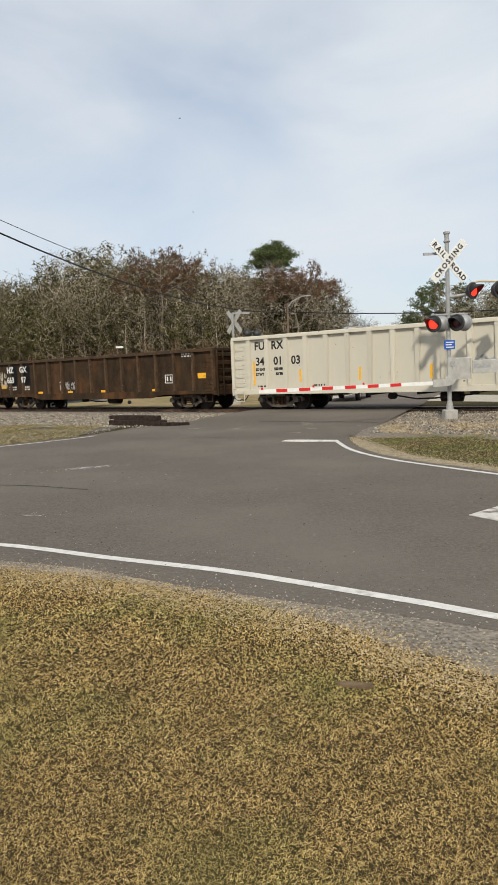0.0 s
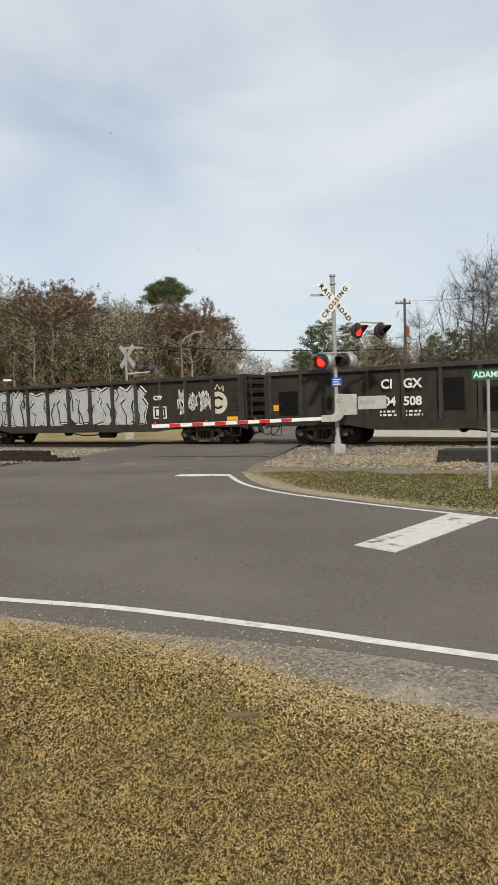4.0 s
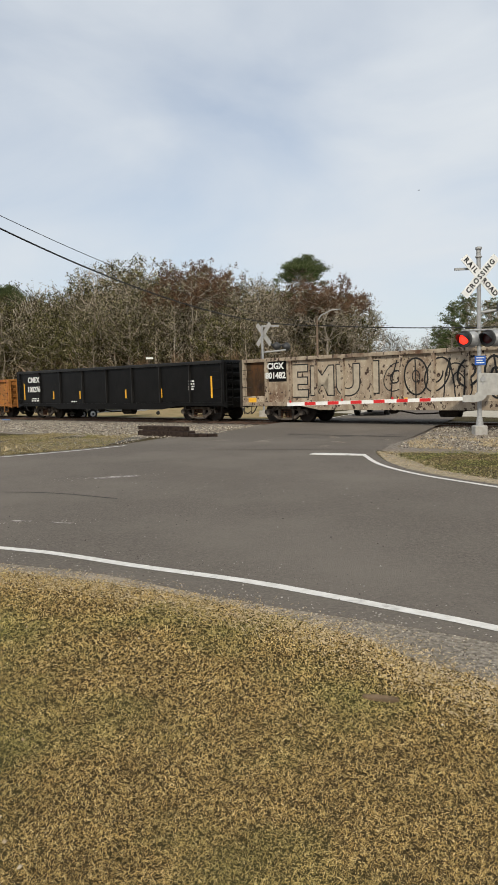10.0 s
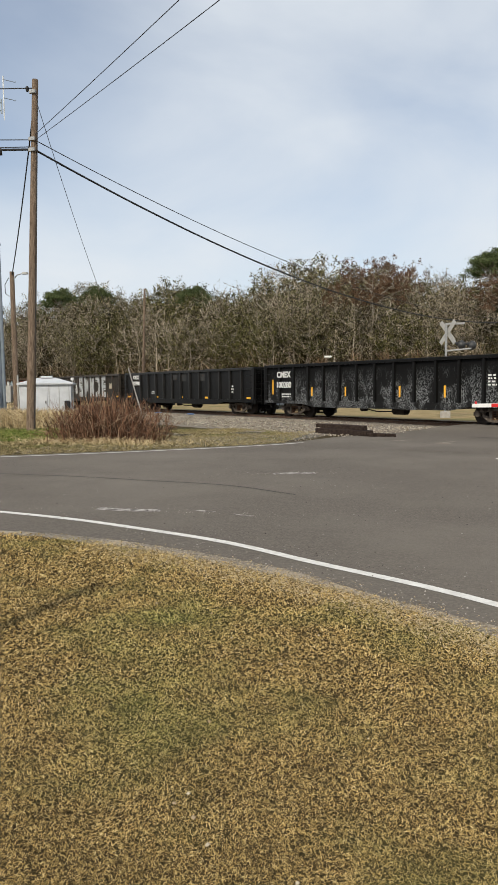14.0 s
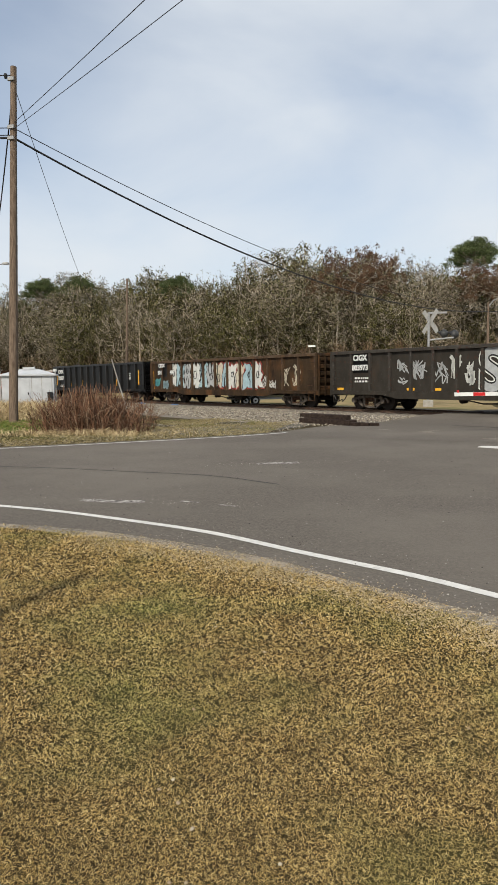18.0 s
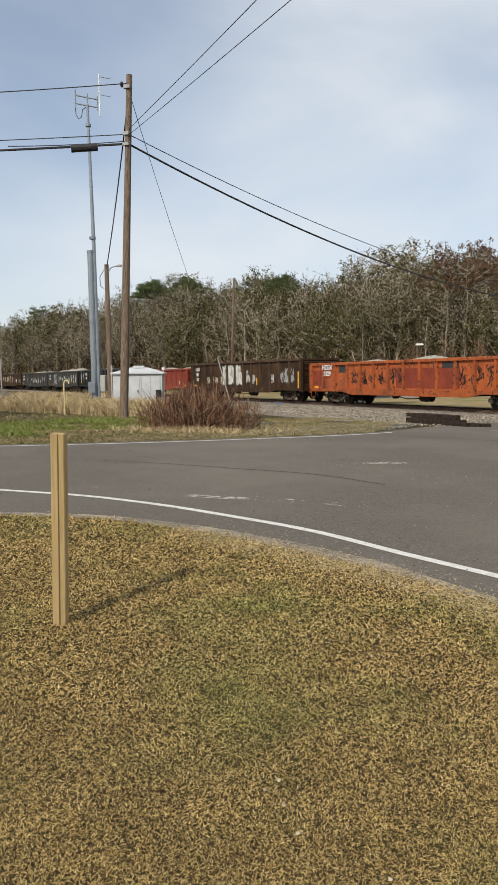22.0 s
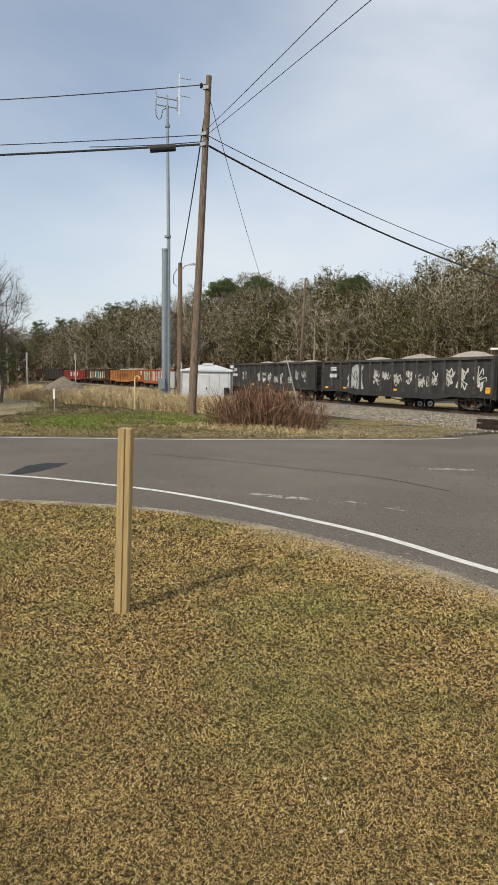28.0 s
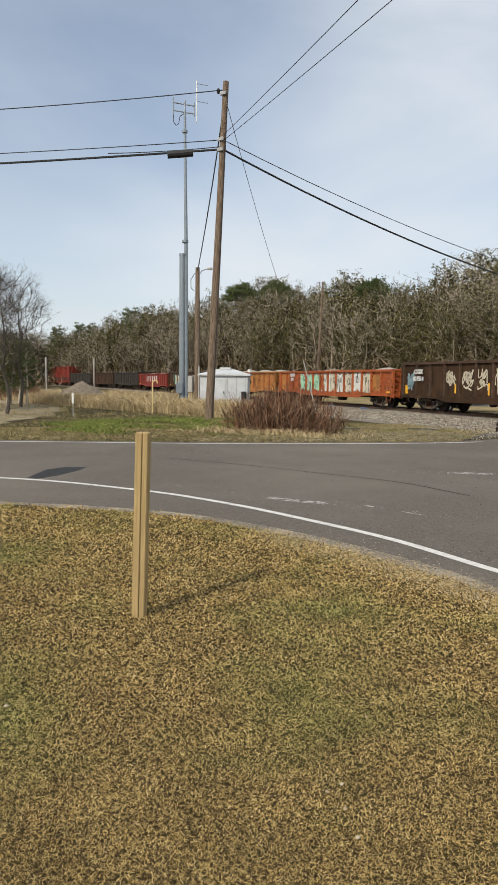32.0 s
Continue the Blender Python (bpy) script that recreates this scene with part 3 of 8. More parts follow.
def make_truck():
    """A two-axle bogie; its wheelsets turn."""
    hub = new("truck")
    for y in (-1.03, 0.93):
        f = Build()
        y2 = y + 0.10
        for sg in (-1, 1):
            f.prism([(sg * 0.70, 0.66), (sg * 0.76, 0.57), (sg * 1.04, 0.57), (sg * 1.16, 0.50), (sg * 1.16, 0.36), (sg * 1.05, 0.36), (sg * 1.02, 0.50), (sg * 0.77, 0.50), (sg * 0.73, 0.34), (sg * 0.66, 0.36), (sg * 0.64, 0.50), (sg * 0.42, 0.56), (sg * 0.42, 0.66)][::sg], y, y2)
            f.prism([(sg * 0.74, 0.46), (sg * 0.76, 0.34), (sg * 0.42, 0.12), (sg * 0.30, 0.12), (sg * 0.30, 0.22)][::sg], y, y2)
            f.box(min(sg * 0.30, sg * 0.42), max(sg * 0.30, sg * 0.42), y, y2, 0.12, 0.60)
        f.box(-0.44, 0.44, y, y2, 0.57, 0.67)
        f.box(-0.32, 0.32, y, y2, 0.12, 0.20)
        side = part("side_frame", f, M_FRAME, hub)
        sp = Build()
        for x in (-0.24, -0.08, 0.08, 0.24):
            for k in range(5):
                sp.disc((x, y + (0.05), 0.24 + k * 0.075), (0, 0, 1), 0.062, 0.045, 10)
        part("spring_group", sp, M_RUST, side)
        for x in (-0.89, 0.89):
            part("bearing_cap", Build().disc((x, y + (-0.05 if y < 0 else 0.15), 0.42), (0, 1, 0), 0.105, 0.14, 14), M_FRAME, side)
    part("bolster", Build().box(-0.22, 0.22, -0.95, 0.95, 0.42, 0.68), M_TRUCK, hub)
    for x in (-0.89, 0.89):
        half = [(-1.0, .08), (-.80, .09), (-.795, .15), (-.775, .16), (-.772, .33), (-.768, .36), (-.765, .41), (-.76, .42), (-.64, .425), (-.63, .45), (-.605, .45), (-.60, .38), (-.598, .12), (-.59, .085)]
        whole = half + [(-y, r_) for y, r_ in half[::-1]]
        w = Build().tube([(0, y, 0) for y, _ in whole], [r_ for _, r_ in whole], 26)
        ws = part("wheelset", w, M_WHEEL, hub)
        ws.matrix_parent_inverse = pose(x, 0, 0.42)
    return hub


WHEELSETS, CARS, WORN = [], [], {}


def make_car(k, spec):
    """A gondola car; local x points the way it runs, y away from the road, z up from the rail head."""
    H, mat, end_mat = spec["h"], spec["paint"], spec.get("end", spec["paint"])
    car = thing(spec.get("name", "gondola_car"), spec["label"], "freight car", group="cars of the freight train")
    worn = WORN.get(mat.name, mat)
    hx, w, sill = BODY / 2, 1.5, spec.get("sill", 0.72)
    wall = w - 0.13
    # side sheets, with lapped panel edges
    for sg in (-1, 1):
        nm = Build().box(-hx, hx, sg * wall - 0.01, sg * wall + 0.01, sill + 0.05, H - 0.06)
        sheet_ = part("side", nm, mat, car)
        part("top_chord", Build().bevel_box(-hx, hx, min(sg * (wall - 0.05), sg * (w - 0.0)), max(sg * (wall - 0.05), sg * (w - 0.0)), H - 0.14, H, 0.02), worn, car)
        if spec.get("fishbelly", True):
            out = [(-hx, sill), (-hx + 3.2, sill), (-hx + 4.1, sill - 0.16), (hx - 4.1, sill - 0.16), (hx - 3.2, sill), (hx, sill), (hx, sill + 0.16), (-hx, sill + 0.16)]
        else:
            out = [(-hx, sill - 0.05), (hx, sill - 0.05), (hx, sill + 0.16), (-hx, sill + 0.16)]
        part("side_sill", Build().prism(out, min(sg * (wall - 0.02), sg * (w - 0.03)), max(sg * (wall - 0.02), sg * (w - 0.03))), mat, car)
        n = spec.get("ribs", 14)
        wd = spec.get("rib_w", 0.12)
        rib = Build()
        y0, y1 = wall, w - 0.015
        zt, zb = H - 0.14, sill + 0.16
        tap = spec.get("taper", 1.0)
        rib.add([(-wd / 2 * tap, -y1, zb), (wd / 2 * tap, -y1, zb), (wd / 2 * tap * 1.35, -y0, zb), (-wd / 2 * tap * 1.35, -y0, zb), (-wd / 2, -y1, zt), (wd / 2, -y1, zt), (wd / 2 * 1.35, -y0, zt), (-wd / 2 * 1.35, -y0, zt)],
                [(0, 1, 5, 4), (1, 2, 6, 5), (3, 0, 4, 7), (4, 5, 6, 7), (0, 3, 2, 1)])
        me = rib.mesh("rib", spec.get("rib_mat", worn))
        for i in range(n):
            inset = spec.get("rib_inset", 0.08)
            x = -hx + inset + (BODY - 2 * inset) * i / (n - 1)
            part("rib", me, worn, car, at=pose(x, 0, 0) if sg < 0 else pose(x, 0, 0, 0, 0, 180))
    # ends with horizontal corrugations
    for sg in (-1, 1):
        e = Build().box(min(sg * (hx - 0.04), sg * (hx - 0.02)), max(sg * (hx - 0.04), sg * (hx - 0.02)), -wall, wall, sill, H - 0.02)
        end = part("end", e, end_mat, car)
        for z in np.linspace(sill + 0.3, H - 0.28, 5 if H > 2.5 else 4):
            part("corrugation", Build().bevel_box(min(sg * (hx - 0.03), sg * (hx + 0.09)), max(sg * (hx - 0.03), sg * (hx + 0.09)), -wall + 0.12, wall - 0.12, z - 0.09, z + 0.09, 0.03), end_mat, end)
        part("end_chord", Build().bevel_box(min(sg * (hx - 0.05), sg * (hx + 0.10)), max(sg * (hx - 0.05), sg * (hx + 0.10)), -w, w, H - 0.13, H + 0.005, 0.02), end_mat, end)
        part("end_sill", Build().box(min(sg * (hx - 0.05), sg * (hx + 0.12)), max(sg * (hx - 0.05), sg * (hx + 0.12)), -w + 0.05, w - 0.05, sill - 0.05, sill + 0.2), end_mat, end)
        for sy in (-1, 1):
            part("corner_post", Build().box(min(sg * (hx - 0.02), sg * (hx + 0.1)), max(sg * (hx - 0.02), sg * (hx + 0.1)), min(sy * (w - 0.16), sy * (w - 0.005)), max(sy * (w - 0.16), sy * (w - 0.005)), sill + 0.2, H - 0.13), end_mat, end)
        # coupler
        c = Build().box(min(sg * hx, sg * (hx + 0.42)), max(sg * hx, sg * (hx + 0.42)), -0.09, 0.09, 0.70, 0.90)
        c.bevel_box(min(sg * (hx + 0.36), sg * (hx + 0.62)), max(sg * (hx + 0.36), sg * (hx + 0.62)), -0.17, 0.17, 0.66, 0.94, 0.03)
        cp = part("coupler", c, M_TRUCK, car)
        hose = Build().tube([(sg * (hx + 0.1), -0.35, 0.70), (sg * (hx + 0.25), -0.36, 0.45), (sg * (hx + 0.45), -0.32, 0.33), (sg * (hx + 0.57), -0.24, 0.42)], 0.022, 6)
        part("air_hose", hose, M_BLACK, cp)
        # ladders on the side and on the end at the corner
        xs = sorted((sg * (hx - 0.12), sg * (hx - 0.55)))
        rung = Build().tube([(xs[0], -w + 0.005, 0), (xs[0], -w - 0.06, 0), (xs[1], -w - 0.06, 0), (xs[1], -w + 0.005, 0)], 0.014, 5).mesh("grab_iron", end_mat)
        for z in np.arange(sill + 0.05, H - 0.2, 0.38):
            part("grab_iron", rung, end_mat, car, at=pose(0, 0, z))
        lad = Build()
        ys = (-w + 0.1, -w + 0.52)
        for z in np.arange(sill + 0.05, H - 0.2, 0.38):
            lad.tube([(sg * (hx), ys[0], z), (sg * (hx + 0.17), ys[0], z), (sg * (hx + 0.17), ys[1], z), (sg * hx, ys[1], z)], 0.016, 5)
        for y in ys:
            lad.box(min(sg * (hx + 0.13), sg * (hx + 0.19)), max(sg * (hx + 0.13), sg * (hx + 0.19)), y - 0.02, y + 0.02, sill - 0.1, H - 0.1)
        part("end_ladder", lad, end_mat, car)
        st = Build().tube([(sg * (hx - 0.1), -w + 0.03, sill), (sg * (hx - 0.1), -w + 0.0, 0.38), (sg * (hx - 0.52), -w + 0.0, 0.38), (sg * (hx - 0.52), -w + 0.03, sill)], 0.018, 6)
        part("step", st, end_mat, car)
        tr = copy_thing(TRUCK, pose(sg * (hx - 2.05), 0, 0))
        tr.parent = car
        WHEELSETS.extend(o for o in tr.children if o.name.startswith("wheelset"))
    part("floor", Build().box(-hx, hx, -wall, wall, sill + 0.02, sill + 0.1), M_RUST, car)
    u = Build().box(-hx, hx, -0.22, 0.22, 0.66, sill + 0.02)
    for x in np.linspace(-hx + 2.6, hx - 2.6, 7):
        u.box(x - 0.06, x + 0.06, -wall, wall, sill - 0.14, sill + 0.02)
    part("centre_sill", u, M_TRUCK, car)
    br = Build().disc((1.0, -0.75, 0.48), (1, 0, 0), 0.2, 0.75, 14)
    part("air_reservoir", br, M_TRUCK, car)
    br = Build().tube([(-1.2, -0.9, 0.55), (-0.3, -0.9, 0.40), (0.4, -0.9, 0.42), (2.0, -0.8, 0.56)], 0.03, 6)
    br.disc((-1.3, -0.8, 0.52), (0, 1, 0), 0.13, 0.3, 12)
    part("brake_gear", br, M_TRUCK, car)
    # reflectors
    for x, z, wd_, hg in spec.get("marks", ()):
        part("reflector", Build().box(x - wd_ / 2, x + wd_ / 2, (-w + 0.022 if abs(z - sill) < 0.14 else -wall - 0.012), (-w + 0.035 if abs(z - sill) < 0.14 else -wall), z - hg / 2, z + hg / 2), M_YELLOW, car, "yellow reflective strip")
    for x, z, wd_, hg, m in spec.get("patches", ()):
        part("paint_patch", Build().box(x - wd_ / 2, x + wd_ / 2, -wall - 0.014, -wall, z - hg / 2, z + hg / 2), m, car, "differently painted panel")
    for txt, x, z, sz in spec.get("text", ()):
        letters("lettering", txt, sz, spec.get("text_mat", M_TEXT), car, pose(x, -w - 0.004 if spec.get("text_out", True) else -wall - 0.008, z, 90, 0, 0), 0.006, label=spec.get("text_label", "white stencilled lettering"), bold=0.012)
    # small data panels that cannot be read
    bars = Build()
    rb = random.Random(100 + k)
    for x, z, wd_, hg, nrow in spec.get("bars", ()):
        for r_ in range(nrow):
            xx = x - wd_ / 2
            while xx < x + wd_ / 2:
                ww = rb.uniform(0.05, 0.16)
                bars.box(xx, min(xx + ww, x + wd_ / 2), -wall - 0.016, -wall, z + hg / 2 - (r_ + 0.75) * hg / nrow, z + hg / 2 - (r_ + 0.2) * hg / nrow)
                xx += ww + rb.uniform(0.03, 0.08)
    if bars.v:
        part("data_stencil", bars, spec.get("text_mat", M_TEXT), car, "small data stencils")["kind"] = "stuff"
    for i, (x, ln, hg) in enumerate(spec.get("load", ())):
        part("stone_load", heap(ln, wall * 2 - 0.1, hg * 0.62, 31 * k + i), M_LOAD, car, "mound of pale crushed stone", at=pose(x, 0, H - 0.35))
    for fn in spec.get("extra", ()):
        fn(car, H, wall, w, hx, sill)
    CARS.append((car, k))
    return car


M_LOAD = material("pale_crushed_stone", (0.42, 0.385, 0.33), (0.24, 0.215, 0.18), 9.0, 0.95, bump=1.0, bump_scale=12)


def heap(length, width, height, seed):
    b = Build()
    nx, ny = 14, 9
    vs = []
    for i in range(nx):
        for j in range(ny):
            u, v = i / (nx - 1) * 2 - 1, j / (ny - 1) * 2 - 1
            r = min(1.0, math.hypot(u, v * 0.85))
            z = (height + 0.3) * max(0.0, 1 - r ** 1.6) + 0.07 * noise.noise((u * 4 + seed, v * 4, seed))
            vs.append((u * length / 2, v * width / 2, max(z, -0.05)))
    b.add(vs, [(i * ny + j, (i + 1) * ny + j, (i + 1) * ny + j + 1, i * ny + j + 1) for i in range(nx - 1) for j in range(ny - 1)])
    return b.mesh("stone_load", M_LOAD, True)


TRUCK = make_truck()


# ---- the cars, one by one ----
P_BROWN = paint("dark_brown_car_paint", (0.054, 0.034, 0.018), (0.026, 0.017, 0.011), (0.11, 0.052, 0.022), 0.50)
P_UMBER = paint("faded_umber_car_paint", (0.056, 0.031, 0.017), (0.030, 0.018, 0.011), (0.095, 0.048, 0.022), 0.54)
P_SLATE = paint("slate_car_paint", (0.026, 0.028, 0.030), (0.042, 0.043, 0.044), amount=0.66, chips=0.68)
P_DARK = paint("dark_grey_car_paint", (0.030, 0.026, 0.021), (0.046, 0.040, 0.033), (0.060, 0.042, 0.030), amount=0.60)
P_BLACK = paint("black_car_paint", (0.0045, 0.0043, 0.0042), (0.008, 0.0077, 0.0075), (0.028, 0.026, 0.024), 0.70, 0.36, 0.74)
P_BLACK.node_tree.nodes["Principled BSDF"].inputs["Specular IOR Level"].default_value = 0.16
for pm in (P_BROWN, P_UMBER, P_DARK):
    pm.node_tree.nodes["Principled BSDF"].inputs["Specular IOR Level"].default_value = 0.10
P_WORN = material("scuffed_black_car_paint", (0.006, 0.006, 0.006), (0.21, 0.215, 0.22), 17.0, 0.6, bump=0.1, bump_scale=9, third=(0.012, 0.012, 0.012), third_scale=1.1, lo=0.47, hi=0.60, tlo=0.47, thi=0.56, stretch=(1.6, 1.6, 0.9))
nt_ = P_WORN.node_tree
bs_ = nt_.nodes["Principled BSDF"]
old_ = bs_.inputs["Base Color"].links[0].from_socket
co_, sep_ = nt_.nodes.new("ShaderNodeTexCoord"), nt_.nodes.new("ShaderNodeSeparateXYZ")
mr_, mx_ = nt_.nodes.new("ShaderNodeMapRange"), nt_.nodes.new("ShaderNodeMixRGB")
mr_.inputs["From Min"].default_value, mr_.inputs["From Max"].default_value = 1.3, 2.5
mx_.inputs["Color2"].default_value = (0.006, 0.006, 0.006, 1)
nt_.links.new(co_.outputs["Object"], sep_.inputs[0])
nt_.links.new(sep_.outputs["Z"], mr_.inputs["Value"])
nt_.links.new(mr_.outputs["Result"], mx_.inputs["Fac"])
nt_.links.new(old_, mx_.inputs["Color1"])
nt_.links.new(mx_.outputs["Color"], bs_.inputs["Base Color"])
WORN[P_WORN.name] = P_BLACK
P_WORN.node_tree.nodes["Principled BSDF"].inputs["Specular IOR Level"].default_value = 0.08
P_ORANGE = paint("weathered_orange_car_paint", (0.42, 0.175, 0.040), (0.30, 0.125, 0.035), (0.17, 0.075, 0.035), 0.52, chips=0.60, chip=(0.075, 0.034, 0.017))
P_REDORANGE = paint("red_orange_car_paint", (0.37, 0.098, 0.028), (0.28, 0.064, 0.02), (0.12, 0.045, 0.026), 0.54, chips=0.59)
P_RUSTRED = paint("iron_red_car_paint", (0.255, 0.052, 0.027), (0.19, 0.038, 0.022), (0.09, 0.035, 0.025), 0.6)
P_BRIGHTRED = paint("red_car_paint", (0.215, 0.034, 0.022), (0.16, 0.027, 0.018), (0.08, 0.03, 0.022), 0.56)
P_CREAM = paint("cream_car_paint", (0.538, 0.504, 0.420), (0.56, 0.52, 0.43), (0.36, 0.30, 0.21), 0.68, 0.55, 0.70, (0.20, 0.12, 0.07))
P_TANWHITE = paint("weathered_pale_car_paint", (0.40, 0.335, 0.25), (0.25, 0.19, 0.135), (0.11, 0.058, 0.034), 0.54, chips=0.585)
P_GREY = paint("grey_car_paint", (0.046, 0.046, 0.045), (0.028, 0.028, 0.028), (0.055, 0.042, 0.033), 0.60)
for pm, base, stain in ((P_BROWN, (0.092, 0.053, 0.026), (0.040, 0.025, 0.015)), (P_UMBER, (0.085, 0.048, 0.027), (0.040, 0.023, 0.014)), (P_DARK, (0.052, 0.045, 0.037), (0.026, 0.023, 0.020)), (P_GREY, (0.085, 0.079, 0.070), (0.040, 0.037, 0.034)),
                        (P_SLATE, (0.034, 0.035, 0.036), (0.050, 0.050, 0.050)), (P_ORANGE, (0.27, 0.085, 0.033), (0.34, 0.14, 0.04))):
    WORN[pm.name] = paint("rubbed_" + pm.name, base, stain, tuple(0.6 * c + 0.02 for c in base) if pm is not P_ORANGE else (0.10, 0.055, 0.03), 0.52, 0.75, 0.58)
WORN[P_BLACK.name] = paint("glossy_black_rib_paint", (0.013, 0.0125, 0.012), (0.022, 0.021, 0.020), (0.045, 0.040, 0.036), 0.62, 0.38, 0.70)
SPRAY = {k: material("spray_" + k, c, tuple(x * 0.75 for x in c), 5.0, 0.6) for k, c in dict(silver=(0.42, 0.43, 0.43), white=(0.66, 0.66, 0.62), black=(0.012, 0.012, 0.012),
         tan=(0.44, 0.375, 0.285), teal=(0.10, 0.38, 0.40), pale_blue=(0.36, 0.50, 0.55), red=(0.42, 0.05, 0.035), mint=(0.36, 0.62, 0.42), cream=(0.60, 0.54, 0.42), orange=(0.5, 0.2, 0.03), pinkish=(0.48, 0.24, 0.15)).items()}


def stroke(b, pts, wd, y):
    """A flat painted stroke on the near side."""
    p = [Vector(q) for q in pts]
    vs = []
    for i, q in enumerate(p):
        d = (p[min(i + 1, len(p) - 1)] - p[max(i - 1, 0)])
        d = d.normalized() if d.length else Vector((1, 0))
        o = Vector((-d.y, d.x)) * wd / 2
        e = d * wd * 0.3 * (-1 if i == 0 else 1 if i == len(p) - 1 else 0)
        vs += [(q.x + e.x + o.x, y, q.y + e.y + o.y), (q.x + e.x - o.x, y, q.y + e.y - o.y)]
    b.add(vs, [(2 * i, 2 * i + 1, 2 * i + 3, 2 * i + 2) for i in range(len(p) - 1)])


def squiggle(r, k=5):
    """A restless sprayed line inside a unit cell, no letter of any kind."""
    return [(min(1, max(0, (i + 0.5) / k + r.uniform(-0.45, 0.45))), (0.05 + r.random() * 0.35) if i % 2 else (0.95 - r.random() * 0.35)) for i in range(k)]


def mural(x0, x1, z0, z1, n, fills, edge, seed, rim=0.09):
    """Sprayed block shapes nobody can read: fat notched bodies, each with a dark contour, a bright rim and inner cuts."""
    def put(car, H, wall, w, hx, sill):
        r = random.Random(seed)
        m_ = max(1, int(n * 1.25))
        hgt = z1 - z0
        shares = [r.uniform(0.7, 1.3) for _ in range(m_)]
        lined = edge == "black"

        def face(pts, y):
            cx, cz = sum(p[0] for p in pts) / len(pts), sum(p[1] for p in pts) / len(pts)
            return Build().add([(cx, y, cz)] + [(x, y, z) for x, z in pts], [(0, 1 + k, 1 + (k + 1) % len(pts)) for k in range(len(pts))])

        at = x0
        for i in range(m_):
            step = (x1 - x0) * shares[i] / sum(shares)
            cx, cz, wd = at + step * 0.5, (z0 + z1) / 2 + r.uniform(-0.05, 0.05) * hgt, step * 0.57
            at += step
            lean = r.uniform(-0.2, 0.2) * hgt
            shape = []
            for u, v in ((-1, -1), (-0.45, -0.97), (-0.2, -0.70), (0.1, -0.98), (0.6, -1), (1, -0.9), (0.75, -0.4), (1.02, 0.0), (0.72, 0.35), (1.05, 0.75), (0.62, 1.0), (0.25, 0.72), (-0.1, 1.04), (-0.55, 0.80), (-1.0, 1.0), (-0.78, 0.4), (-1.04, 0.05), (-0.80, -0.45)):
                shape.append((cx + wd * (u + r.uniform(-0.2, 0.2)) + lean * v * 0.5, cz + hgt / 2 * (v * 0.93 + r.uniform(-0.1, 0.1))))
            grown = lambda d: [(x + d * (1 if x > cx else -1), min(z1 + d, max(z0 - d, z + d * (1 if z > cz else -1)))) for x, z in shape]
            lift = 0.0006 * i
            body = part("graffiti_letter", face(shape, -wall - 0.0166 - lift), SPRAY[fills[i % len(fills)]], car, "sprayed graffiti letter")
            part("outline", face(grown(rim * 0.6), -wall - 0.0163 - lift), SPRAY["black"], body, "dark sprayed outline")
            if not lined:
                part("rim", face(grown(rim * 1.15), -wall - 0.0160 - lift), SPRAY[edge], body, "bright sprayed rim")
            cuts = Build()
            for j in range(3 if lined else 2):
                a, top_ = cx + wd * r.uniform(-0.6, 0.6), r.random() < 0.5
                za = z0 + hgt * (0.95 if top_ else 0.05)
                zb = z0 + hgt * r.uniform(0.35, 0.65)
                stroke(cuts, [(a, za), (a + wd * r.uniform(-0.15, 0.15), (za + zb) / 2), (a + wd * r.uniform(-0.4, 0.4), zb)], r.uniform(0.04, 0.08), -wall - 0.031)
            ec, er = cz + hgt * r.uniform(-0.2, 0.25), r.uniform(0.10, 0.19) * min(1.0, step)
            stroke(cuts, [(cx + er * math.cos(q * 1.05), ec + er * 1.5 * math.sin(q * 1.05)) for q in range(7)], 0.06, -wall - 0.031)
            part("inner_lines", cuts, SPRAY["black"], body, "thin sprayed lines")
    return put


def roundel(x, z, radius, colour):
    """A sprayed disc with a crown of spikes and a dark inner crescent."""
    def put(car, H, wall, w, hx, sill):
        y = -wall - 0.016
        pts = [(x + radius * math.cos(a), z + radius * math.sin(a)) for a in [2 * math.pi * q / 22 for q in range(22)]]
        disc_ = part("graffiti_disc", Build().add([(x, y, z)] + [(p, y, q) for p, q in pts], [(0, 1 + k, 1 + (k + 1) % 22) for k in range(22)]), SPRAY[colour], car, "sprayed white disc")
        b = Build()
        stroke(b, [(x + radius * 0.55 * math.cos(a), z + radius * 0.5 * math.sin(a)) for a in (0.6, 1.3, 2.1, 3.0, 3.9, 4.7, 5.5)], radius * 0.22, y - 0.003)
        part("crescent", b, SPRAY["black"], disc_, "dark crescent")
        b = Build()
        stroke(b, [(x - radius * 0.6, z + radius * 1.05), (x - radius * 0.6, z + radius * 1.5), (x - radius * 0.25, z + radius * 1.2), (x, z + radius * 1.65), (x + radius * 0.25, z + radius * 1.2), (x + radius * 0.6, z + radius * 1.5), (x + radius * 0.6, z + radius * 1.05)], 0.06, y)
        part("crown", b, SPRAY[colour], disc_, "spiky crown above the disc")
    return put


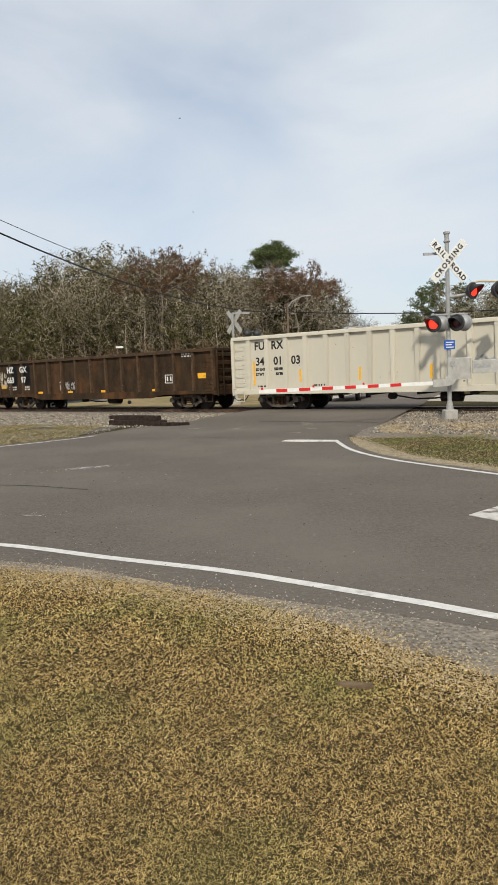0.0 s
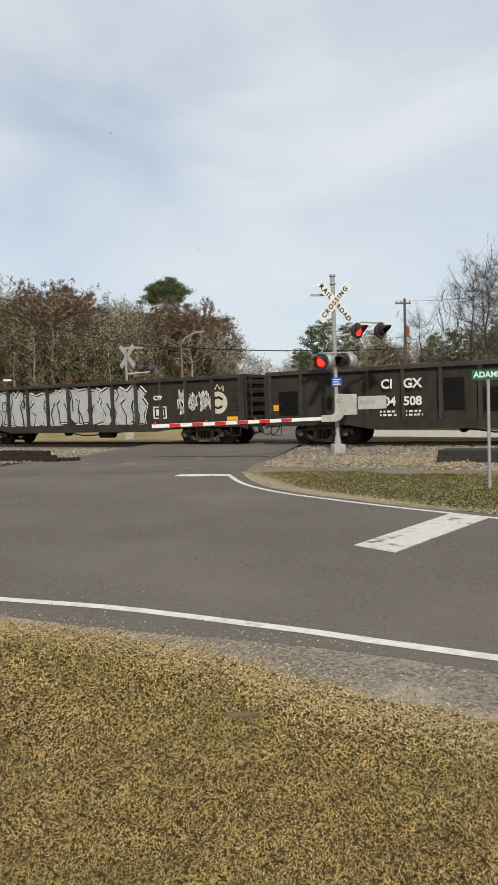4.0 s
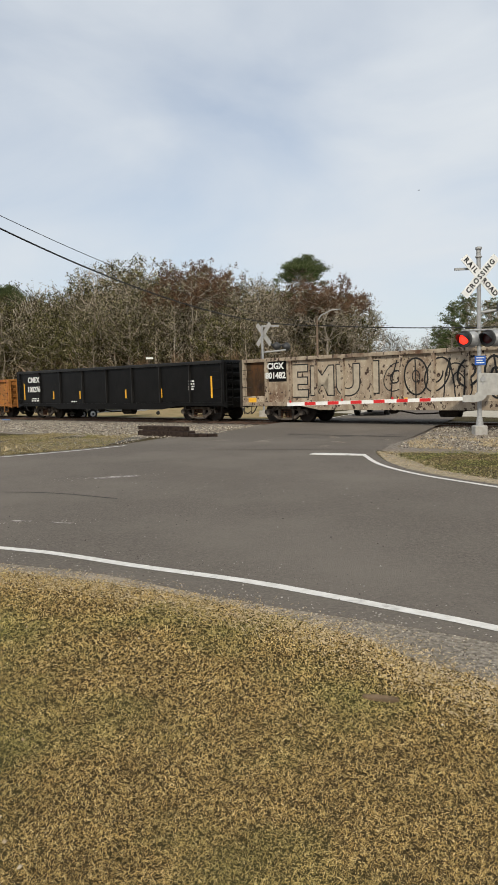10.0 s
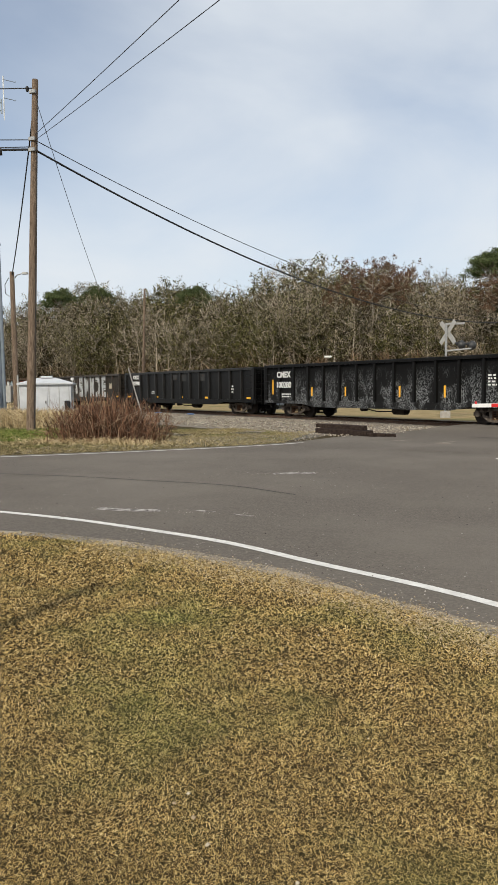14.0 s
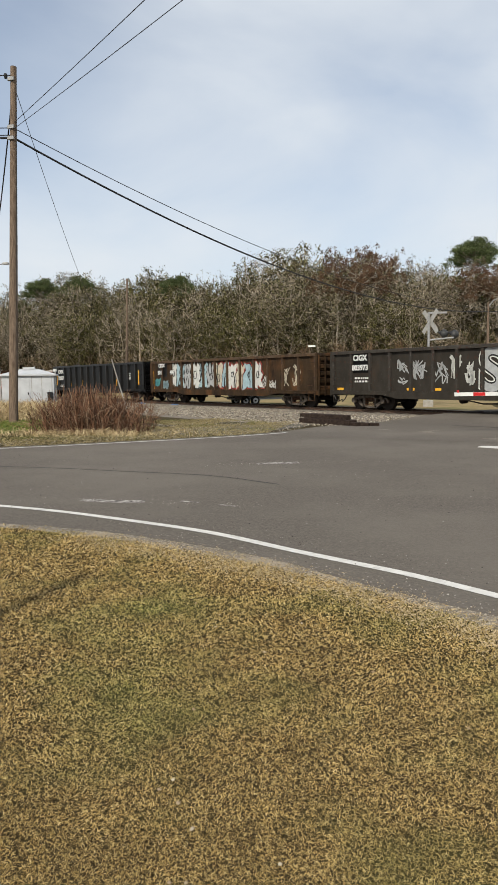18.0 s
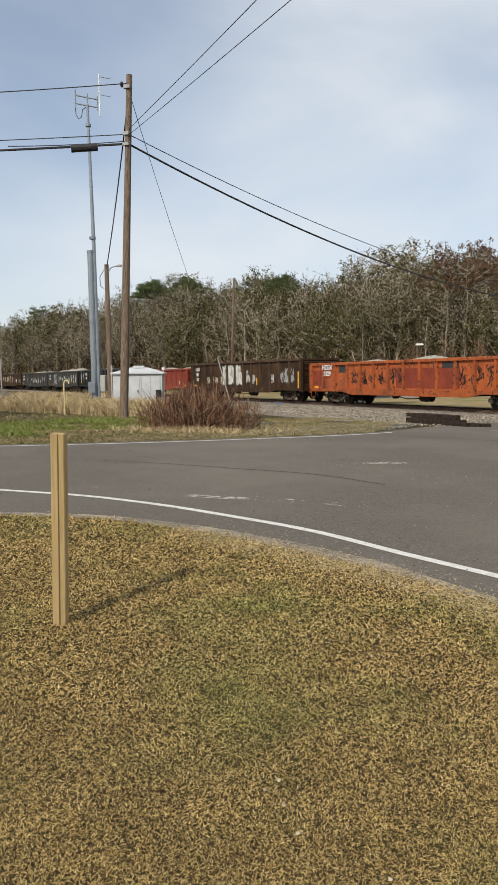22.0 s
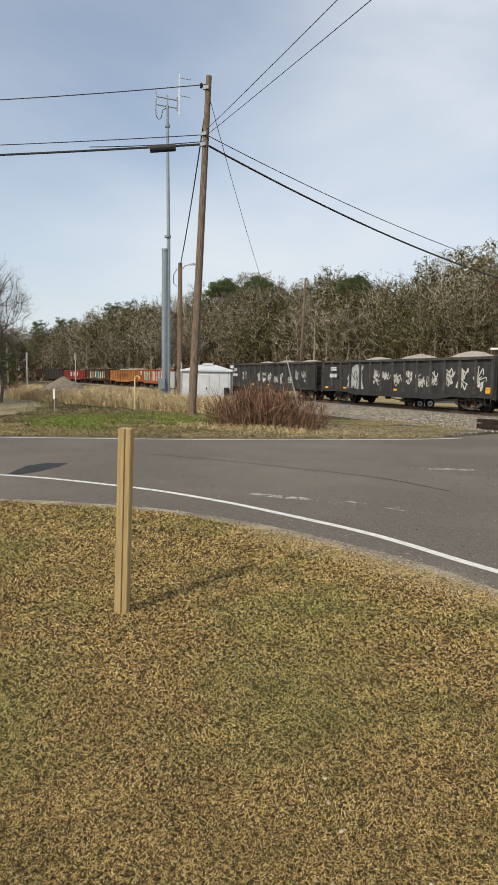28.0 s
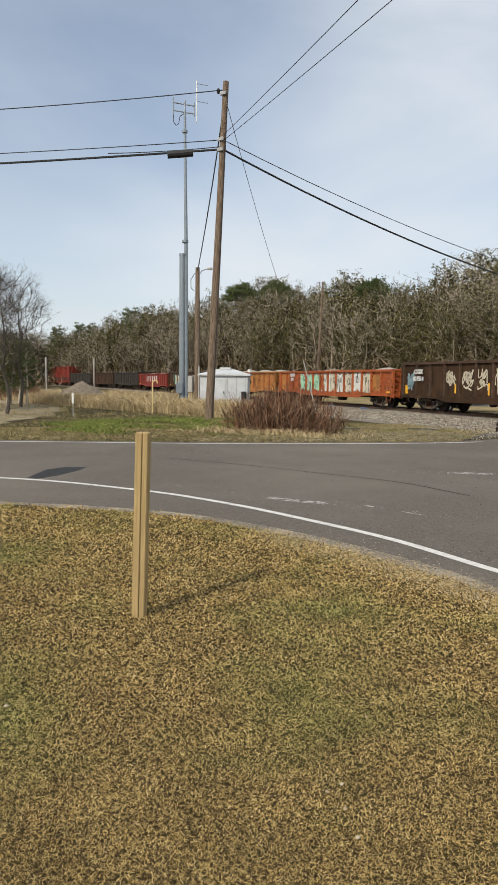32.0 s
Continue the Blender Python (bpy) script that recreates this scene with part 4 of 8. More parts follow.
def scrawl(x0, x1, z0, z1, colour, seed, n=5, wd=0.05):
    """Thin looping tags."""
    def put(car, H, wall, w, hx, sill):
        r = random.Random(seed)
        b = Build()
        for i in range(n):
            cell = (x1 - x0) / n
            ww = min(cell * 0.9, 0.95)
            a = x0 + cell * i + (cell - ww) * r.random()
            for j in range(6):
                bw, bh = ww * r.uniform(0.4, 0.9), (z1 - z0) * r.uniform(0.25, 0.6)
                xa, za = a + (ww - bw) * r.random(), z0 + (z1 - z0 - bh) * r.random()
                key = [(xa + bw * u, za + bh * v) for u, v in squiggle(r, r.choice((4, 5, 6, 7)))]
                stroke(b, [(p.x, p.y) for p in smooth_line(key, 0.08)], wd * r.uniform(0.5, 0.9), -wall - 0.017)
        part("graffiti_tag", b, SPRAY[colour], car, "thin sprayed tag")
    return put


def word(txt, x, z, size, fill, edge):
    """Fat sprayed letters that can be read."""
    def put(car, H, wall, w, hx, sill):
        for colour, off, y, nm in ((edge, 0.16 if edge != "black" else 0.10, -wall - 0.016, "graffiti_rim"), ("black", 0.11 if edge != "black" else 0.095, -wall - 0.019, "graffiti_outline"), (fill, 0.05, -wall - 0.022, "graffiti_fill")):
            cu = bpy.data.curves.new(nm, 'FONT')
            cu.body, cu.size, cu.align_x, cu.align_y, cu.offset, cu.resolution_u, cu.space_character = txt, size, 'CENTER', 'CENTER', off, 7, 1.02
            tmp = bpy.data.objects.new(nm, cu)
            me = bpy.data.meshes.new_from_object(tmp)
            bpy.data.objects.remove(tmp)
            bpy.data.curves.remove(cu)
            me.materials.clear()
            me.materials.append(SPRAY[colour])
            part(nm, me, None, car, "sprayed graffiti lettering", pose(x, y, z, 90, 0, 0))
    return put


def block_name(x0, x1, z, hg, mat=None):
    """A maker's name as plain white blocks."""
    def put(car, H, wall, w, hx, sill):
        for i in range(6):
            a = x0 + (x1 - x0) * (i + 0.18) / 6
            c = x0 + (x1 - x0) * (i + 0.82) / 6
            part("name_block", Build().box(a, c, -wall - 0.016, -wall, z - hg / 2, z + hg / 2), mat or M_TEXT, car, "white painted block")
    return put


def loops(x0, x1, z0, z1, colour, seed, n=6, wd=0.07):
    """Large round sprayed outlines that lap over one another."""
    def put(car, H, wall, w, hx, sill):
        r = random.Random(seed)
        for i in range(n):
            cell = (x1 - x0) / n
            cx, cz = x0 + cell * (i + 0.5), (z0 + z1) / 2 + r.uniform(-0.12, 0.12) * (z1 - z0)
            ra, rb, turn = cell * r.uniform(0.42, 0.62), (z1 - z0) * r.uniform(0.34, 0.5), r.uniform(-0.5, 0.5)
            b = Build()
            for k in range(2):
                f = 1.0 if k == 0 else r.uniform(0.3, 0.5)
                end = r.choice((9, 11, 13))
                pts = []
                for q in range(end):
                    a = q * math.tau / 12 + turn * 3 + k
                    px, pz = ra * f * math.cos(a), rb * f * math.sin(a)
                    pts.append((cx + px + pz * turn * 0.5, min(z1, max(z0, cz + pz))))
                stroke(b, [(p.x, p.y) for p in smooth_line(pts, 0.08)], wd * r.uniform(0.7, 1.3), -wall - 0.017 - 0.0005 * i)
            xa = cx + ra * r.uniform(-0.6, 0.6)
            stroke(b, [(xa, z0 + 0.05), (xa + 0.12 * turn, cz), (xa + 0.5 * turn, z1 - 0.05)], wd, -wall - 0.0172 - 0.0005 * i)
            part("graffiti_tag", b, SPRAY[colour], car, "round sprayed outline")
    return put


def white_box(x, z, s_=0.42):
    def put(car, H, wall, w, hx, sill):
        b = Build()
        for a, c, d, e in ((-s_, s_, s_ * 0.62, s_ * 0.75), (-s_, s_, -s_ * 0.75, -s_ * 0.62), (-s_, -s_ + 0.06, -s_ * 0.7, s_ * 0.7), (s_ - 0.06, s_, -s_ * 0.7, s_ * 0.7), (-s_ * 0.55, -0.06, -s_ * 0.35, s_ * 0.4), (0.06, s_ * 0.55, -s_ * 0.35, s_ * 0.4)):
            b.box(x + a, x + c, -wall - 0.016, -wall, z + d, z + e)
        part("stencil_box", b, M_TEXT, car, "white stencilled box")
    return put


def red_ribs(xs, z0, z1):
    """The ribs inside a repainted panel, painted over with it."""
    def put(car, H, wall, w, hx, sill):
        for x in xs:
            part("repainted_rib", Build().bevel_box(x - 0.075, x + 0.075, -w + 0.006, -wall - 0.002, z0, z1, 0.01), P_RUSTRED, car, "red overpainted rib")
    return put


def chalk(txt, x, z, size):
    """Thin sprayed characters that can be read."""
    def put(car, H, wall, w, hx, sill):
        letters("graffiti_tag", txt, size, SPRAY["pinkish"], car, pose(x, -wall - 0.02, z, 90, 0, 0), 0.002, spacing=1.15, label="thin sprayed characters", bold=-0.012 * size)
    return put


def salmon_panel(car, H, wall, w, hx, sill):
    part("end_panel", Build().bevel_box(hx + 0.1, hx + 0.16, wall - 0.75, wall + 0.05, H - 1.25, H - 0.1, 0.02), material("salmon_paint", (0.62, 0.22, 0.19), (0.52, 0.17, 0.15), 4.0, 0.7), car, "salmon-painted panel")


def low_marks(xs, z=0.86):
    return [(x, z, 0.42, 0.11) for x in xs]


E7 = [-7.9, -5.2, -2.6, 0.0, 2.6, 5.2, 7.9]
SPECS = [
    dict(h=3.1, paint=P_CREAM, sill=0.72, ribs=17, rib_inset=0.79, text_out=False, rib_w=0.19, taper=0.55, fishbelly=False, label="cream gondola car with tapered ribs and orange upright reflectors", text_mat=M_BLACK, text_label="black stencilled lettering",
         text=[("FU", -7.06, 2.66, 0.46), ("RX", -6.16, 2.66, 0.46), ("34", -7.06, 2.02, 0.46), ("01", -6.13, 2.02, 0.46), ("03", -5.25, 2.02, 0.46), ("LD LMT", -7.04, 1.70, 0.14), ("LT WT", -7.08, 1.50, 0.14), ("233100", -6.12, 1.70, 0.14), ("52900", -6.09, 1.50, 0.14)],
         marks=[(-7.38, 1.55, 0.1, 1.0), (-5.05, 1.4, 0.1, 0.5), (-2.35, 1.4, 0.1, 0.5), (0.5, 1.4, 0.1, 0.5), (3.3, 1.4, 0.1, 0.5), (6.2, 1.4, 0.1, 0.5)], bars=[(-7.0, 1.0, 0.4, 0.12, 1), (-4.1, 1.0, 0.6, 0.12, 1)], extra=[scrawl(2.0, 2.9, 1.2, 2.0, "silver", 4, 1, 0.10)]),
    dict(h=2.75, paint=P_BROWN, ribs=15, label="dark brown gondola car with rusty ribs", text=[("HZ", -7.0, 2.25, 0.46), ("GX", -5.75, 2.25, 0.46), ("663", -7.0, 1.68, 0.46), ("97", -5.75, 1.68, 0.46)],
         patches=[(-7.0, 1.95, 0.95, 1.15, P_BLACK), (-5.75, 1.95, 0.95, 1.15, P_BLACK)], marks=[(-7.9, 1.35, 0.5, 0.24)] + low_marks([-4.4, -1.8, 0.9, 4.6], 0.95) + [(7.6, 1.55, 0.5, 0.24)], bars=[(-7.0, 1.22, 0.7, 0.25, 2), (-5.75, 1.22, 0.7, 0.25, 2), (6.7, 2.5, 0.6, 0.2, 2)], extra=[white_box(5.55, 1.45, 0.27), scrawl(-2.7, -1.3, 1.0, 1.6, "silver", 3, 3), scrawl(-8.2, -7.5, 1.1, 2.3, "cream", 8, 2)]),
    dict(h=2.75, paint=P_DARK, ribs=14, label="dark grey-brown gondola car with black patched panels", text=[("CI", -3.75, 2.1, 0.44), ("GX", -2.85, 2.1, 0.44), ("804", -3.75, 1.5, 0.42), ("508", -2.85, 1.5, 0.42)],
         patches=[(-7.6, 1.55, 0.8, 0.9, P_BLACK), (-5.6, 1.5, 0.9, 0.5, P_BLACK), (-1.6, 1.7, 0.9, 1.1, P_BLACK), (-0.3, 1.5, 0.9, 0.8, P_BLACK), (1.0, 1.75, 0.9, 1.0, P_BLACK), (2.9, 1.85, 1.9, 1.6, P_BLACK), (4.7, 1.75, 0.8, 0.7, P_BLACK), (6.9, 1.6, 1.0, 1.1, P_BLACK)],
         marks=[(-8.0, 1.4, 0.5, 0.22), (0.1, 1.25, 0.5, 0.12), (2.0, 1.25, 0.5, 0.12), (4.6, 1.1, 0.5, 0.12), (7.4, 1.5, 0.5, 0.24)], bars=[(-3.75, 1.1, 0.6, 0.25, 2), (-2.85, 1.1, 0.6, 0.25, 2)], extra=[white_box(5.6, 1.45, 0.36), salmon_panel]),
    dict(h=2.75, paint=P_DARK, ribs=14, label="dark gondola car covered with silver graffiti letters", text=[("CIGX", -6.6, 2.25, 0.38), ("803989", -6.6, 1.65, 0.36), ("CTP", 4.4, 1.95, 0.24)],
         patches=[(-6.6, 1.95, 1.15, 1.0, P_BLACK)], marks=[(-8.1, 1.0, 0.4, 0.2), (7.9, 1.0, 0.5, 0.24)], bars=[(-6.6, 1.2, 0.8, 0.25, 2)], extra=[mural(-5.4, 3.6, 0.86, 2.5, 6, ["silver"], "white", 11, 0.08), scrawl(5.2, 6.9, 1.2, 2.4, "white", 5, 3, 0.07), white_box(4.4, 1.35, 0.34), roundel(7.25, 1.68, 0.44, "cream")]),
    dict(h=2.75, paint=P_SLATE, ribs=13, rib_w=0.16, label="slate grey gondola car with clean panels", text=[("CIGX", -6.55, 2.33, 0.4), ("803991", -6.55, 1.83, 0.4)], patches=[(-6.55, 2.1, 1.2, 1.1, P_BLACK)], marks=[(-8.0, 0.95, 0.5, 0.24), (2.2, 0.85, 0.5, 0.14), (7.9, 0.95, 0.5, 0.24)],
         bars=[(-6.3, 1.35, 0.6, 0.25, 2), (-5.1, 1.35, 0.6, 0.25, 2), (4.5, 1.8, 0.8, 0.5, 4), (7.2, 1.4, 0.7, 0.25, 2)], load=[(2.5, 3.0, 0.25), (-3, 3.0, 0.15)], extra=[salmon_panel]),
    dict(h=2.38, paint=P_ORANGE, ribs=15, label="weathered orange gondola car with red repainted panels", end=P_RUSTRED, text=[("HZGX", -6.0, 2.12, 0.40), ("3914", -6.0, 1.72, 0.40)], patches=[(-3.6, 1.56, 2.2, 1.3, P_RUSTRED), (0.0, 1.47, 4.6, 1.12, P_RUSTRED), (1.2, 2.0, 1.2, 0.3, P_GREY), (7.0, 1.75, 0.55, 0.7, P_GREY)],
         marks=[(6.9, 0.95, 0.6, 0.22), (-7.9, 0.95, 0.5, 0.2)], extra=[red_ribs([-3.57], 0.9, 2.2), red_ribs([-1.19, 0.0, 1.19], 0.9, 2.03), chalk("T", -4.2, 1.62, 0.85), chalk("U", -2.95, 1.58, 0.85), chalk("2024", 1.72, 1.46, 0.30), chalk("USA", 1.72, 1.16, 0.32), scrawl(1.35, 2.1, 1.68, 1.92, "cream", 9, 1, 0.03), block_name(3.0, 4.9, 2.05, 0.22, P_GREY)], load=[(-4.5, 4, 0.1)]),
    dict(h=2.75, paint=P_TANWHITE, ribs=14, end=P_DARK, label="pale weathered gondola car with black sprayed letters", text=[("CIGX", -6.5, 2.4, 0.36), ("801482", -6.5, 2.0, 0.36)], patches=[(-7.7, 1.9, 1.0, 1.5, P_BROWN), (-6.5, 2.2, 1.0, 0.9, P_BLACK), (7.3, 1.85, 1.9, 1.5, P_BROWN)],
         marks=[(-7.9, 0.98, 0.45, 0.2), (-0.6, 0.95, 0.4, 0.15)], extra=[word("E", -5.35, 1.68, 1.75, "tan", "black"), word("M", -4.2, 1.68, 1.55, "tan", "black"), word("U", -2.98, 1.68, 1.6, "tan", "black"), word("I", -1.75, 1.75, 1.6, "tan", "black"), loops(-1.3, 2.0, 1.0, 2.45, "black", 24, 4, 0.05), loops(1.5, 6.3, 1.0, 2.5, "black", 22, 5, 0.07), roundel(7.25, 1.42, 0.56, "cream"), white_box(4.6, 1.4, 0.30)]),
    dict(h=2.8, paint=P_BLACK, ribs=9, rib_w=0.05, label="glossy black gondola car with orange upright reflectors", text=[("CMEX", -6.7, 2.25, 0.44), ("100276", -6.7, 1.7, 0.44)], marks=[(-7.9, 1.6, 0.1, 0.95), (-4.9, 1.35, 0.1, 0.45), (-2.4, 1.35, 0.1, 0.45), (1.5, 1.35, 0.1, 0.45), (4.2, 1.35, 0.1, 0.45), (7.6, 1.6, 0.1, 1.0)],
         bars=[(-6.7, 1.1, 0.9, 0.25, 2), (6.3, 1.7, 0.4, 0.5, 4), (-3, 0.98, 0.5, 0.1, 1)]),
    dict(h=2.38, paint=P_ORANGE, ribs=15, label="faded orange gondola car with scratched paint", text=[("HZGX", -6.3, 2.12, 0.40), ("3918", -6.3, 1.72, 0.40)], patches=[(-6.3, 1.25, 1.1, 0.4, P_RUSTRED), (6.9, 1.75, 0.6, 0.7, P_CREAM)], marks=[(-7.9, 0.95, 0.5, 0.2), (6.9, 0.95, 0.6, 0.2)], extra=[block_name(3.0, 5.0, 2.1, 0.22, P_GREY), scrawl(-5.2, 2.4, 1.0, 2.0, "cream", 31, 8, 0.04), scrawl(-5.2, 2.4, 1.0, 2.0, "black", 32, 7, 0.03)], load=[(-5, 4, 0.1), (1, 5, 0.12)]),
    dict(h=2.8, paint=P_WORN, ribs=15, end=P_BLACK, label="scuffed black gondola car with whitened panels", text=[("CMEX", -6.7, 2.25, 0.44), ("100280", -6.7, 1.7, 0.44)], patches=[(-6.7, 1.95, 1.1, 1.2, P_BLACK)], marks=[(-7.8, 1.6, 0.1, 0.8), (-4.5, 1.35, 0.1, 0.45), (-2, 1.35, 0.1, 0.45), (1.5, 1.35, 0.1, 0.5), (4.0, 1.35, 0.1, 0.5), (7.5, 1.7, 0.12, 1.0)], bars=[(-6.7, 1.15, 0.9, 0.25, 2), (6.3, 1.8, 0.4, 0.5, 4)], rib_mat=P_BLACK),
    dict(h=2.75, paint=P_BLACK, ribs=15, label="black gondola car with grey upper patches", text=[("CIGX", -6.5, 2.4, 0.38), ("803988", -6.5, 1.95, 0.38)], patches=[(-1.0, 2.35, 0.8, 0.4, P_GREY), (0.3, 2.3, 0.7, 0.5, P_GREY), (2.6, 2.3, 0.8, 0.5, P_GREY), (-6.5, 2.2, 1.2, 1.0, P_DARK)], marks=low_marks([-7.9, -3.5, 0.0, 3.2, 7.8], 0.98), bars=[(-4.0, 1.3, 0.5, 0.2, 2), (6.0, 1.5, 0.5, 0.5, 3)], load=[(3, 3, 0.12)]),
    dict(h=2.75, paint=P_DARK, ribs=15, label="dark gondola car with large silver graffiti word", text=[("CIGX", -6.5, 2.4, 0.36), ("803973", -6.5, 1.95, 0.34)], patches=[(-6.5, 2.2, 1.1, 0.95, P_BLACK)], marks=low_marks([-7.9, -3.6, -2.2, 7.9], 0.98), bars=[(-6.5, 1.4, 0.9, 0.3, 2)], extra=[word("SMOE", 2.9, 1.68, 2.35, "silver", "white"), scrawl(-4.6, -1.6, 1.1, 2.4, "silver", 41, 3, 0.07), scrawl(-1.6, -0.3, 1.0, 2.5, "white", 42, 2, 0.09), scrawl(6.4, 7.2, 1.4, 2.2, "cream", 43, 1, 0.12)], load=[(-1, 3, 0.15), (5, 3, 0.2)]),
    dict(h=2.75, paint=P_BROWN, ribs=14, label="brown gondola car with teal and white graffiti mural", text=[("CIGX", -6.9, 2.45, 0.34), ("801", -7.15, 1.98, 0.36), ("495", -5.55, 1.98, 0.36)], patches=[(-7.0, 2.2, 1.2, 1.0, P_BLACK), (-5.55, 1.98, 1.0, 0.5, P_BLACK)], marks=[(-8.25, 1.4, 0.12, 1.4), (-3, 1.4, 0.12, 0.5), (8.2, 1.4, 0.12, 0.9)],
         extra=[mural(-5.9, -0.6, 0.95, 2.55, 5, ["white", "pale_blue", "silver"], "black", 51, 0.07), mural(-0.8, 3.9, 0.95, 2.5, 5, ["cream", "pale_blue", "white"], "red", 52, 0.07), scrawl(-8.1, -7.2, 0.95, 1.7, "teal", 53, 1, 0.16), scrawl(3.9, 5.2, 0.95, 1.7, "white", 54, 2, 0.06), scrawl(5.6, 7.2, 0.95, 2.3, "cream", 55, 2, 0.06), scrawl(-7.2, -6.2, 0.9, 1.5, "pale_blue", 56, 1, 0.3)], load=[(-1, 4, 0.15), (5, 3, 0.1)]),
    dict(h=2.8, paint=P_BLACK, ribs=15, label="black gondola car with orange reflector bars", text=[("CMEX", -6.6, 2.3, 0.42), ("100327", -6.6, 1.75, 0.42)], marks=[(-7.8, 1.6, 0.1, 0.9), (-4.7, 1.35, 0.1, 0.45), (-2.3, 1.35, 0.1, 0.45), (1.2, 1.35, 0.1, 0.5), (4.0, 1.35, 0.1, 0.5), (7.5, 1.7, 0.12, 1.0)], bars=[(-6.6, 1.1, 0.9, 0.25, 2), (6.1, 1.8, 0.4, 0.5, 4)], load=[(-1.5, 3.5, 0.15), (4.5, 4, 0.15)]),
    dict(h=2.38, paint=P_REDORANGE, ribs=15, label="red-orange gondola car with a darker panel and stone heaps", text=[("HZGX", -6.6, 2.1, 0.36), ("3329", -6.6, 1.74, 0.36)], patches=[(1.6, 1.45, 4.4, 1.0, P_RUSTRED), (3.2, 2.05, 1.1, 0.3, P_GREY), (-7.6, 1.5, 1.2, 0.9, P_RUSTRED), (-5.2, 2.0, 0.8, 0.4, P_GREY)], marks=low_marks([-7.9, 7.9], 0.98), extra=[scrawl(-4.5, 0.2, 1.0, 2.1, "black", 61, 6, 0.05), scrawl(3.6, 7.0, 1.0, 2.1, "black", 62, 4, 0.05)], load=[(-4, 4.5, 0.3), (0.5, 5, 0.4), (5.8, 3.2, 0.45)]),
    dict(h=2.75, paint=P_UMBER, ribs=14, label="umber gondola car with white dripping graffiti", text=[("CIGX", -7.1, 2.25, 0.34), ("801", -7.1, 1.85, 0.34), ("547", -7.1, 1.45, 0.34)], marks=low_marks([-7.9], 0.98) + [(-2.5, 1.3, 0.12, 0.5), (2.6, 1.3, 0.12, 0.5), (8.0, 1.4, 0.14, 1.1)], extra=[mural(-2.7, 0.3, 1.0, 2.5, 3, ["white"], "silver", 71, 0.05), scrawl(-5.6, -2.8, 1.0, 1.8, "cream", 72, 4, 0.07), scrawl(1.0, 2.6, 1.1, 2.2, "white", 73, 2, 0.08), scrawl(5.6, 7.6, 1.0, 2.3, "silver", 74, 3, 0.06), white_box(4.6, 1.5, 0.34)]),
    dict(h=2.42, paint=P_RUSTRED, ribs=15, label="iron-red gondola car with white block lettering", text=[("HZGX", -6.8, 2.0, 0.34), ("3902", -6.8, 1.64, 0.34)], marks=low_marks([-7.9, 7.9], 0.98), bars=[(-6.9, 1.2, 1.0, 0.3, 2), (-4.6, 1.2, 0.5, 0.2, 1), (-2.4, 1.0, 0.5, 0.2, 1), (6.8, 1.2, 0.6, 0.3, 2)], extra=[block_name(-4.1, 3.0, 1.75, 0.85)], load=[(-3.5, 4.5, 0.3), (1.5, 5, 0.4), (6, 3.2, 0.3)]),
    dict(h=2.75, paint=P_BLACK, ribs=14, label="black gondola car with white sprayed tags", text=[("CIGX", -4.9, 2.2, 0.34), ("804", -4.9, 1.75, 0.34)], marks=[(-7.6, 1.35, 0.45, 0.3)] + low_marks([-2, 0.4, 3.0], 0.98) + [(7.7, 1.3, 0.45, 0.3)], extra=[scrawl(-8.0, -6.6, 1.3, 2.5, "white", 81, 3, 0.06), scrawl(-3.4, -2.4, 1.0, 2.4, "white", 82, 1, 0.13), scrawl(-2.3, -1.0, 1.6, 2.3, "silver", 83, 2, 0.05), white_box(5.4, 1.5, 0.3)], load=[(0, 7, 0.35)]),
    dict(h=2.75, paint=P_GREY, ribs=15, label="grey gondola car with white tags and high stone heaps", text=[("CIGX", -6.8, 2.2, 0.34), ("803647", -6.8, 1.75, 0.34)], marks=low_marks([-7.9, -5.5, 0.2], 0.98) + [(8.0, 1.1, 0.4, 0.3)], extra=[mural(-4.9, -3.4, 1.0, 2.5, 1, ["silver"], "white", 91, 0.05), scrawl(-2.4, 4.2, 1.1, 2.2, "white", 92, 6, 0.07), scrawl(4.4, 7.9, 1.0, 2.4, "white", 93, 3, 0.08)], load=[(-3.6, 4.4, 0.45), (0.6, 4.6, 0.6), (5.2, 4.8, 0.7)]),
    dict(h=2.75, paint=P_GREY, ribs=15, label="grey gondola car with faded white tags", text=[("CIGX", -6.8, 2.2, 0.34), ("801548", -6.8, 1.75, 0.34)], marks=low_marks([-7.9, -3.0, 0.2], 0.98), extra=[scrawl(-5.4, -4.4, 1.3, 2.2, "white", 94, 2, 0.07), scrawl(-2.2, 3.2, 1.0, 2.1, "white", 95, 5, 0.07), scrawl(5.0, 7.2, 1.1, 2.2, "silver", 96, 2, 0.07), white_box(4.2, 1.4, 0.3)], load=[(-3, 4.6, 0.4), (1.0, 4.6, 0.45), (5.2, 4.4, 0.4)]),
    dict(h=2.75, paint=P_UMBER, ribs=14, label="umber gondola car with cream outlined graffiti", text=[("CIGX", -6.8, 2.2, 0.34), ("801514", -6.8, 1.8, 0.34)], marks=[(-8.1, 1.2, 0.3, 0.5), (-3.6, 1.3, 0.12, 0.5), (-1, 1.3, 0.12, 0.6)], extra=[scrawl(-8.0, -7.3, 0.95, 2.2, "pale_blue", 97, 2, 0.14), scrawl(-4.6, -0.9, 1.1, 2.4, "cream", 98, 3, 0.09), loops(-0.6, 3.4, 1.05, 2.35, "cream", 99, 4, 0.085), white_box(5.0, 1.5, 0.36), scrawl(6.4, 7.8, 1.0, 2.3, "silver", 101, 2, 0.09)], load=[(0, 5, 0.1)]),
